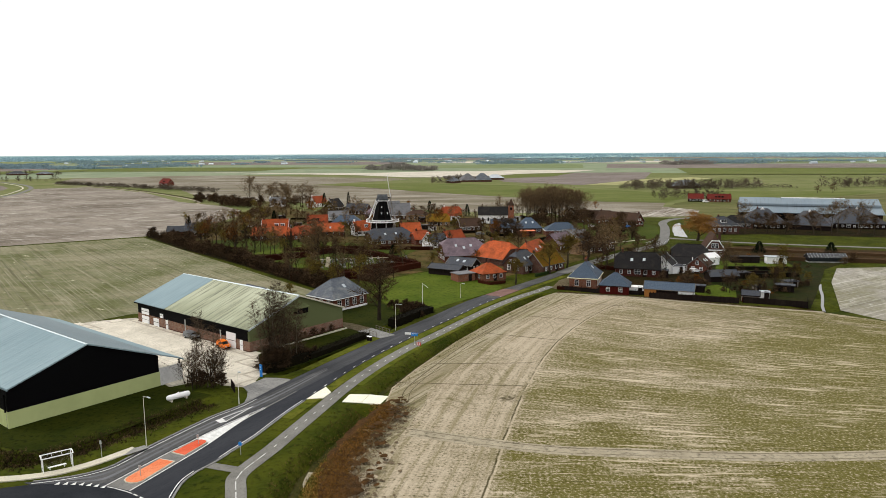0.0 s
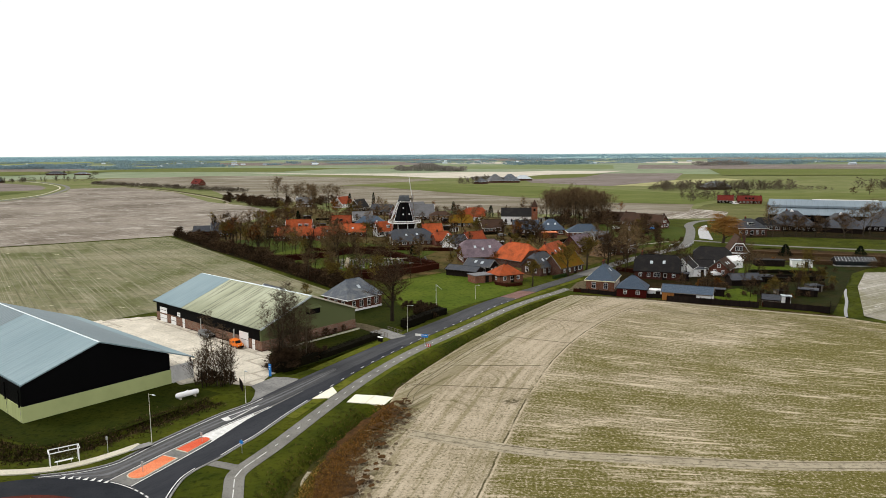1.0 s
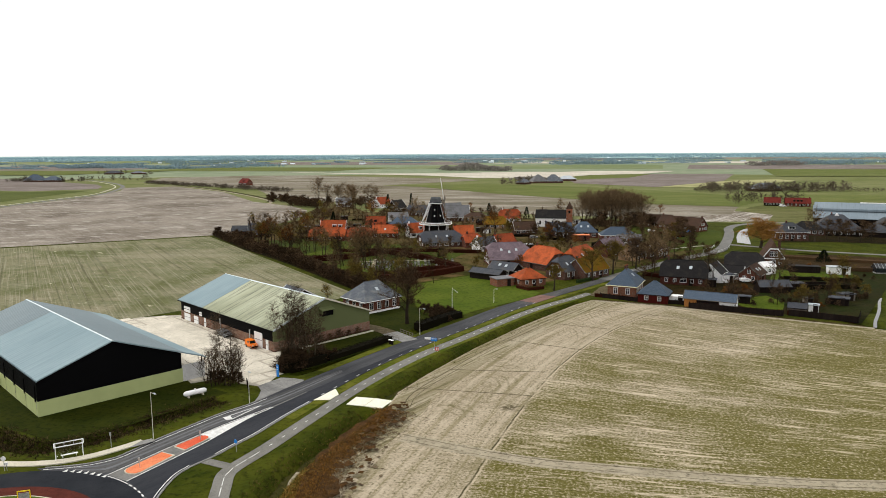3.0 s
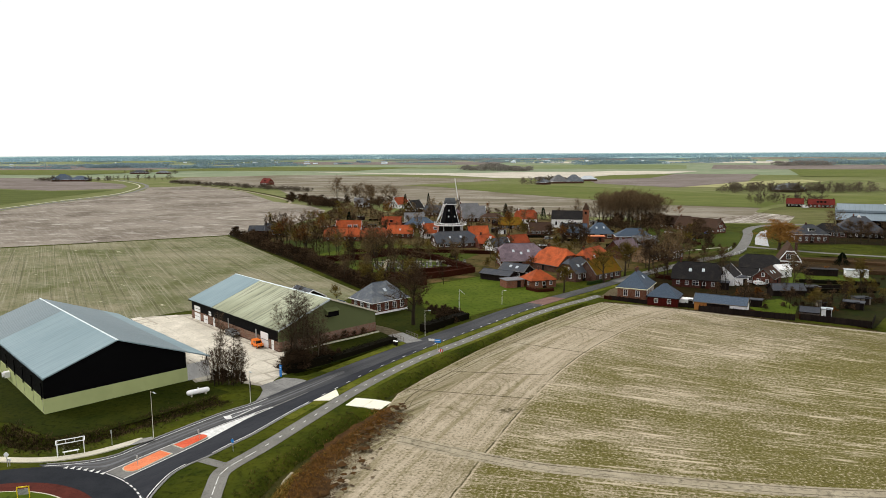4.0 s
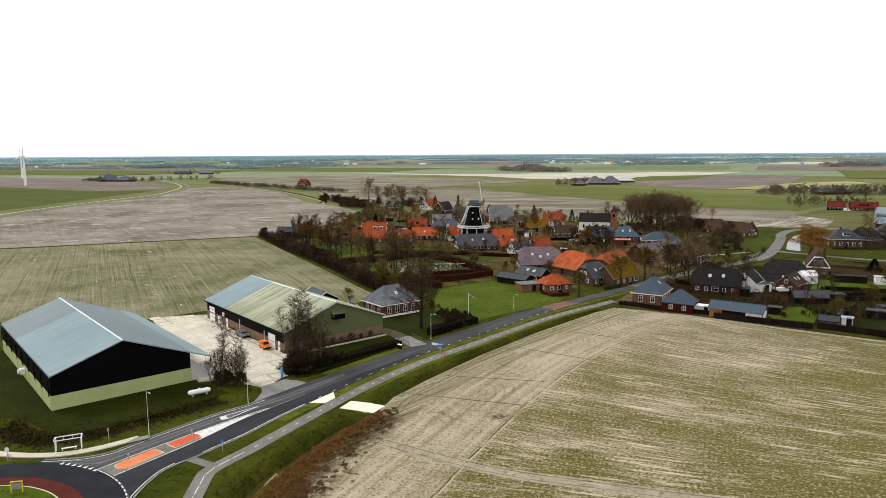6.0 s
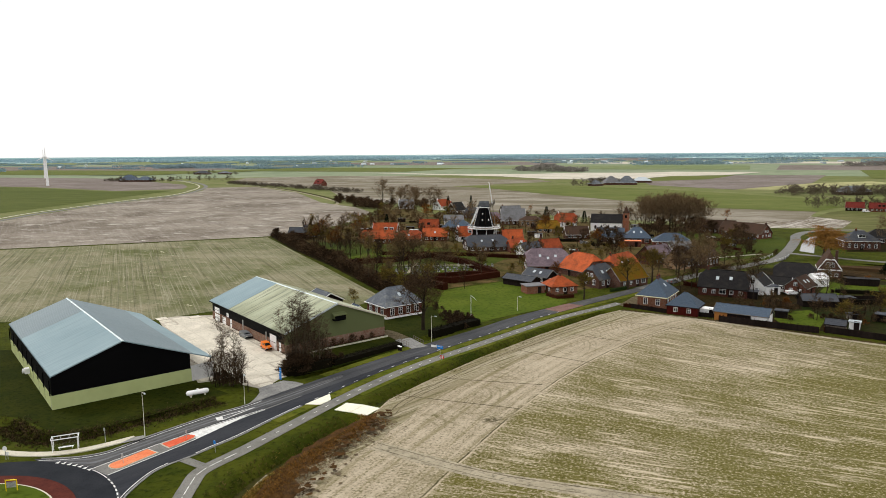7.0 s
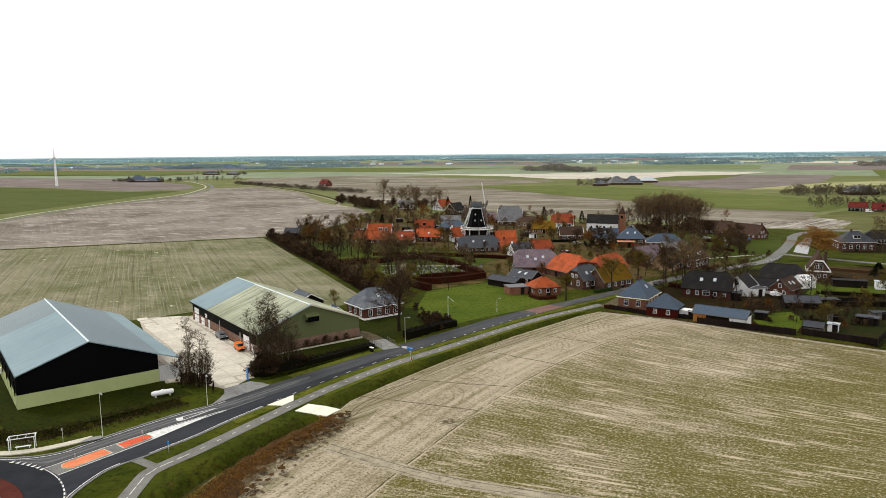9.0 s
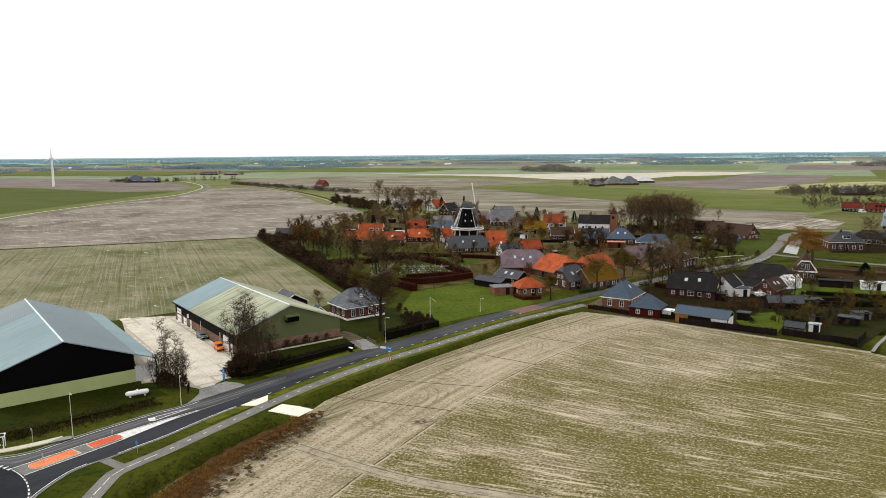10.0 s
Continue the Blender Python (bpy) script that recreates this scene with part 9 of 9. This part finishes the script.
# far farms; grey roof materials stand in for haze over them
for x, y, yaw, L, W, h, rf in ((-17, 950, 60, 17, 13, 8, "tile_weathered"), (2, 986, 20, 22, 18, 12, "tile_grey"), (23, 990, 15, 24, 18, 12, "tile_weathered"), (44, 1060, 5, 26, 16, 8, "zinc"), (-797, 1003, 15, 28, 20, 12, "tile_slate"), (-768, 1006, 0, 26, 16, 9, "tile_slate"), (-915, 1385, 10, 34, 18, 8, "tile_dark"), (-862, 1392, 0, 26, 16, 7, "tile_weathered"), (250, 800, 22, 32, 16, 9, "tile_weathered")):
    fx, fy, fz = far(x, y)
    hh = house(fx, fy, yaw, L, W, 3.5, h, "brick_brown", rf, "far farm building among trees", "hip", 0.5, "farm", "farm", "", 0, group="far farms")
    hh.location.z = fz
r = random.Random(9)
for cx, cy, n, sx, sy in ((-25, 952, 16, 22, 12), (8, 1000, 22, 34, 16), (-815, 1004, 26, 22, 16), (-745, 1012, 20, 26, 14), (-700, 1060, 18, 60, 30), (-890, 1396, 24, 62, 14), (235, 800, 30, 50, 18)):
    grove([(cx + r.uniform(-sx, sx), cy + r.uniform(-sy, sy), r.uniform(5, 13), r.uniform(0.9, 1.5)) for k in range(n)], "bare trees round a far farm", "twigs_far")


def far_wood(rows, material, label, size, name="far_wood"):
    """Strips of distant wood: many small leaf clumps with an uneven top. rows: x, y of both ends, depth, height."""
    s = Shape()
    for x0, y0, x1, y1, deep, hgt, n in rows:
        for _ in range(n):
            f = r.random()
            x, y = x0 + (x1 - x0) * f + r.uniform(-deep, deep), y0 + (y1 - y0) * f + r.uniform(-deep, deep)
            top = hgt * (0.55 + 0.45 * noise.noise((x * 0.012, y * 0.012, 3.1)) + 0.25 * noise.noise((x * 0.06, y * 0.06, 1.7)))
            z = max(0.4, top * r.random() ** 0.6)
            k = size * r.uniform(0.6, 1.4)
            a = r.random() * math.tau
            u = Vector((math.cos(a), math.sin(a), r.uniform(-0.4, 0.4))) * k
            w = Vector((r.uniform(-0.5, 0.5), r.uniform(-0.5, 0.5), 1)) * k * 0.8
            c = Vector((x, y, z))
            p = [far(*(c - u)), far(*(c + u)), far(*(c + w)), far(*(c - w * 0.8))]
            s.add(p, [(0, 1, 2), (1, 0, 3)])
    solid(name, s, material, label, "wood", "stuff")


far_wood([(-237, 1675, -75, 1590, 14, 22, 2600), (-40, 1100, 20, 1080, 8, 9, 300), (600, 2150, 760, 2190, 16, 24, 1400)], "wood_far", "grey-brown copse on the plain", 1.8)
rows = [(-1480, 1985, -1180, 2055, 30, 17, 2200), (-1150, 1900, -1010, 1930, 24, 12, 700), (-1750, 2300, -1500, 2350, 24, 15, 1500), (37, 2395, 330, 2540, 25, 20, 1500), (700, 2300, 1000, 2350, 25, 22, 1500)]
for k in range(120):
    a = radians(-56 + 30 * r.random()) if k < 46 else radians(-26 + 76 * r.random())
    d = r.uniform(2300, 6200)
    x, y, l = 20 + d * math.sin(a), d * math.cos(a), r.uniform(40, 420)
    rows.append((x, y, x + l, y + r.uniform(-120, 120), 22, r.uniform(6, 17), int(l * 1.8) + 40))
far_wood(rows, "wood_haze_mid", "scattered distant tree lines tinted blue-grey for haze", 2.6)
rows = []
for k in range(300):
    a = radians(-57 + 114 * (k + r.random()) / 300)
    d = r.uniform(5200, 15000)
    x, y, l = 20 + d * math.sin(a), d * math.cos(a), r.uniform(120, 1300)
    rows.append((x - l / 2, y, x + l / 2, y + r.uniform(-300, 300), 70, r.uniform(8, 24), int(l * 0.12) + 24))
far_wood(rows, "wood_haze_blue", "distant woods along the horizon, haze blue in their colour", 10.0)
# pale roofs of far hamlets
s = Shape()
for k in range(110):
    a = radians(-56 + 112 * r.random())
    d = r.choice([r.uniform(2500, 3600), r.uniform(3400, 7500)])
    x, y = 20 + d * math.sin(a), d * math.cos(a)
    w, l, h = r.uniform(3, 6), r.uniform(4, 15), r.uniform(4, 8)
    c, q = math.cos(a + r.uniform(-0.6, 0.6)), math.sin(a)
    ring = [(-l, -w, 0), (l, -w, 0), (l, w, 0), (-l, w, 0), (-l, -w, h * 0.6), (l, -w, h * 0.6), (l, w, h * 0.6), (-l, w, h * 0.6), (-l, 0, h), (l, 0, h)]
    s.add([far(x + px * c - py * q, y + px * q + py * c, pz) for px, py, pz in ring], [(0, 1, 5, 4), (1, 2, 6, 9, 5), (2, 3, 7, 6), (3, 0, 4, 8, 7), (4, 5, 9, 8), (6, 7, 8, 9)])
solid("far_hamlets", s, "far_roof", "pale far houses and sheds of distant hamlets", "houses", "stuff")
# wheel ruts across the bare field
band("wheel_rut", smooth_line([(-8, 99.0), (6.4, 94.6), (14.6, 93.0), (23.6, 92.4), (41, 91.6), (60, 92.6), (110, 97.8), (180, 106.5)]), 1.5, -0.1, 0.066, "soil_track", "pale packed wheel track across the field", category="rut")
for line, half, lab in (([(-8, 98.2), (6.4, 93.8), (14.6, 92.2), (23.6, 91.6), (41, 90.8), (60, 91.8), (110, 97), (180, 106)], 0.07, "thin muddy wheel rut across the field"),
                        ([(-8, 100.0), (6.4, 95.5), (14.6, 93.9), (23.6, 93.3), (41, 92.5), (60, 93.5), (110, 98.7), (180, 107.6)], 0.12, "thin muddy wheel rut across the field"),
                        ([(28, 191), (50, 184), (80, 173), (112, 156)], 0.16, "dark wet furrow along the top of the field")):
    band("wheel_rut", smooth_line(line), half, -0.1, 0.078, "rut_mud", lab, category="rut")
for line in ([(-12.4, 121.6), (-0.9, 120.9), (11.3, 120.2)], [(-6.5, 133.4), (0.8, 133.5), (13.8, 134.1)], [(5.0, 157.0), (9.4, 155.4), (22.1, 150.9)], [(16.7, 174.0), (24.8, 171.5), (28.8, 170.6)]):
    band("wheel_rut", smooth_line(line), 0.13, -0.1, 0.078, "mud", "thin dark drain line in the soil", category="rut")
for d, half in ((-2.4, 0.09), (-3.6, 0.06)):
    band("wheel_rut", smooth_line(offset([(-12.9, 112), (-12.6, 118.7), (-9.1, 129.6), (-1.7, 149), (8.9, 172), (22.3, 196.8)], d)), half, -0.1, 0.09, "mud", "faint wheel rut along the headland", category="rut")

# the crowded trees and shrubs deeper in the village, each sort in one mesh
for sort, name, lab in (("tree", "village_trees", "bare brown trees crowded between the village houses"), ("shrub", "thicket", "tangled bare brown thickets between the village gardens")):
    slots, verts, tris, mats, total = [], [], [], [], 0
    for m, limb, crown, bark, twig in crowd[sort]:
        for mesh, mt in ((limb, bark), (crown, twig)):
            if mt not in slots:
                slots.append(mt)
            if mesh.name not in flat:
                co = np.empty(len(mesh.vertices) * 3, np.float32)
                mesh.vertices.foreach_get("co", co)
                co, faces = co.reshape(-1, 3), [tuple(p.vertices) for p in mesh.polygons]
                if mesh is crown:
                    # two twigs of three, each a little wider
                    tri = co.reshape(-1, 3, 3)
                    tri = tri[np.arange(len(tri)) % 3 > 0]
                    mid = (tri[:, 0] + tri[:, 1]) / 2
                    tri[:, 0], tri[:, 1] = mid + (tri[:, 0] - mid) * 1.3, mid + (tri[:, 1] - mid) * 1.3
                    co = tri.reshape(-1, 3)
                    faces = [(3 * k, 3 * k + 1, 3 * k + 2) for k in range(len(tri))]
                flat[mesh.name] = co, faces
            co, faces = flat[mesh.name]
            a = np.array(m)
            verts.append(co @ a[:3, :3].T + a[:3, 3])
            tris.extend([tuple(i + total for i in f) for f in faces])
            mats.append(np.full(len(faces), slots.index(mt), np.int32))
            total += len(co)
    if total:
        data = bpy.data.meshes.new(name)
        data.from_pydata(np.concatenate(verts).tolist(), [], tris)
        for mt in slots:
            data.materials.append(M[mt])
        data.polygons.foreach_set("material_index", np.concatenate(mats))
        data.update()
        tagged(new(name, data), lab, "trees" if sort == "tree" else "shrubs", "", "stuff")
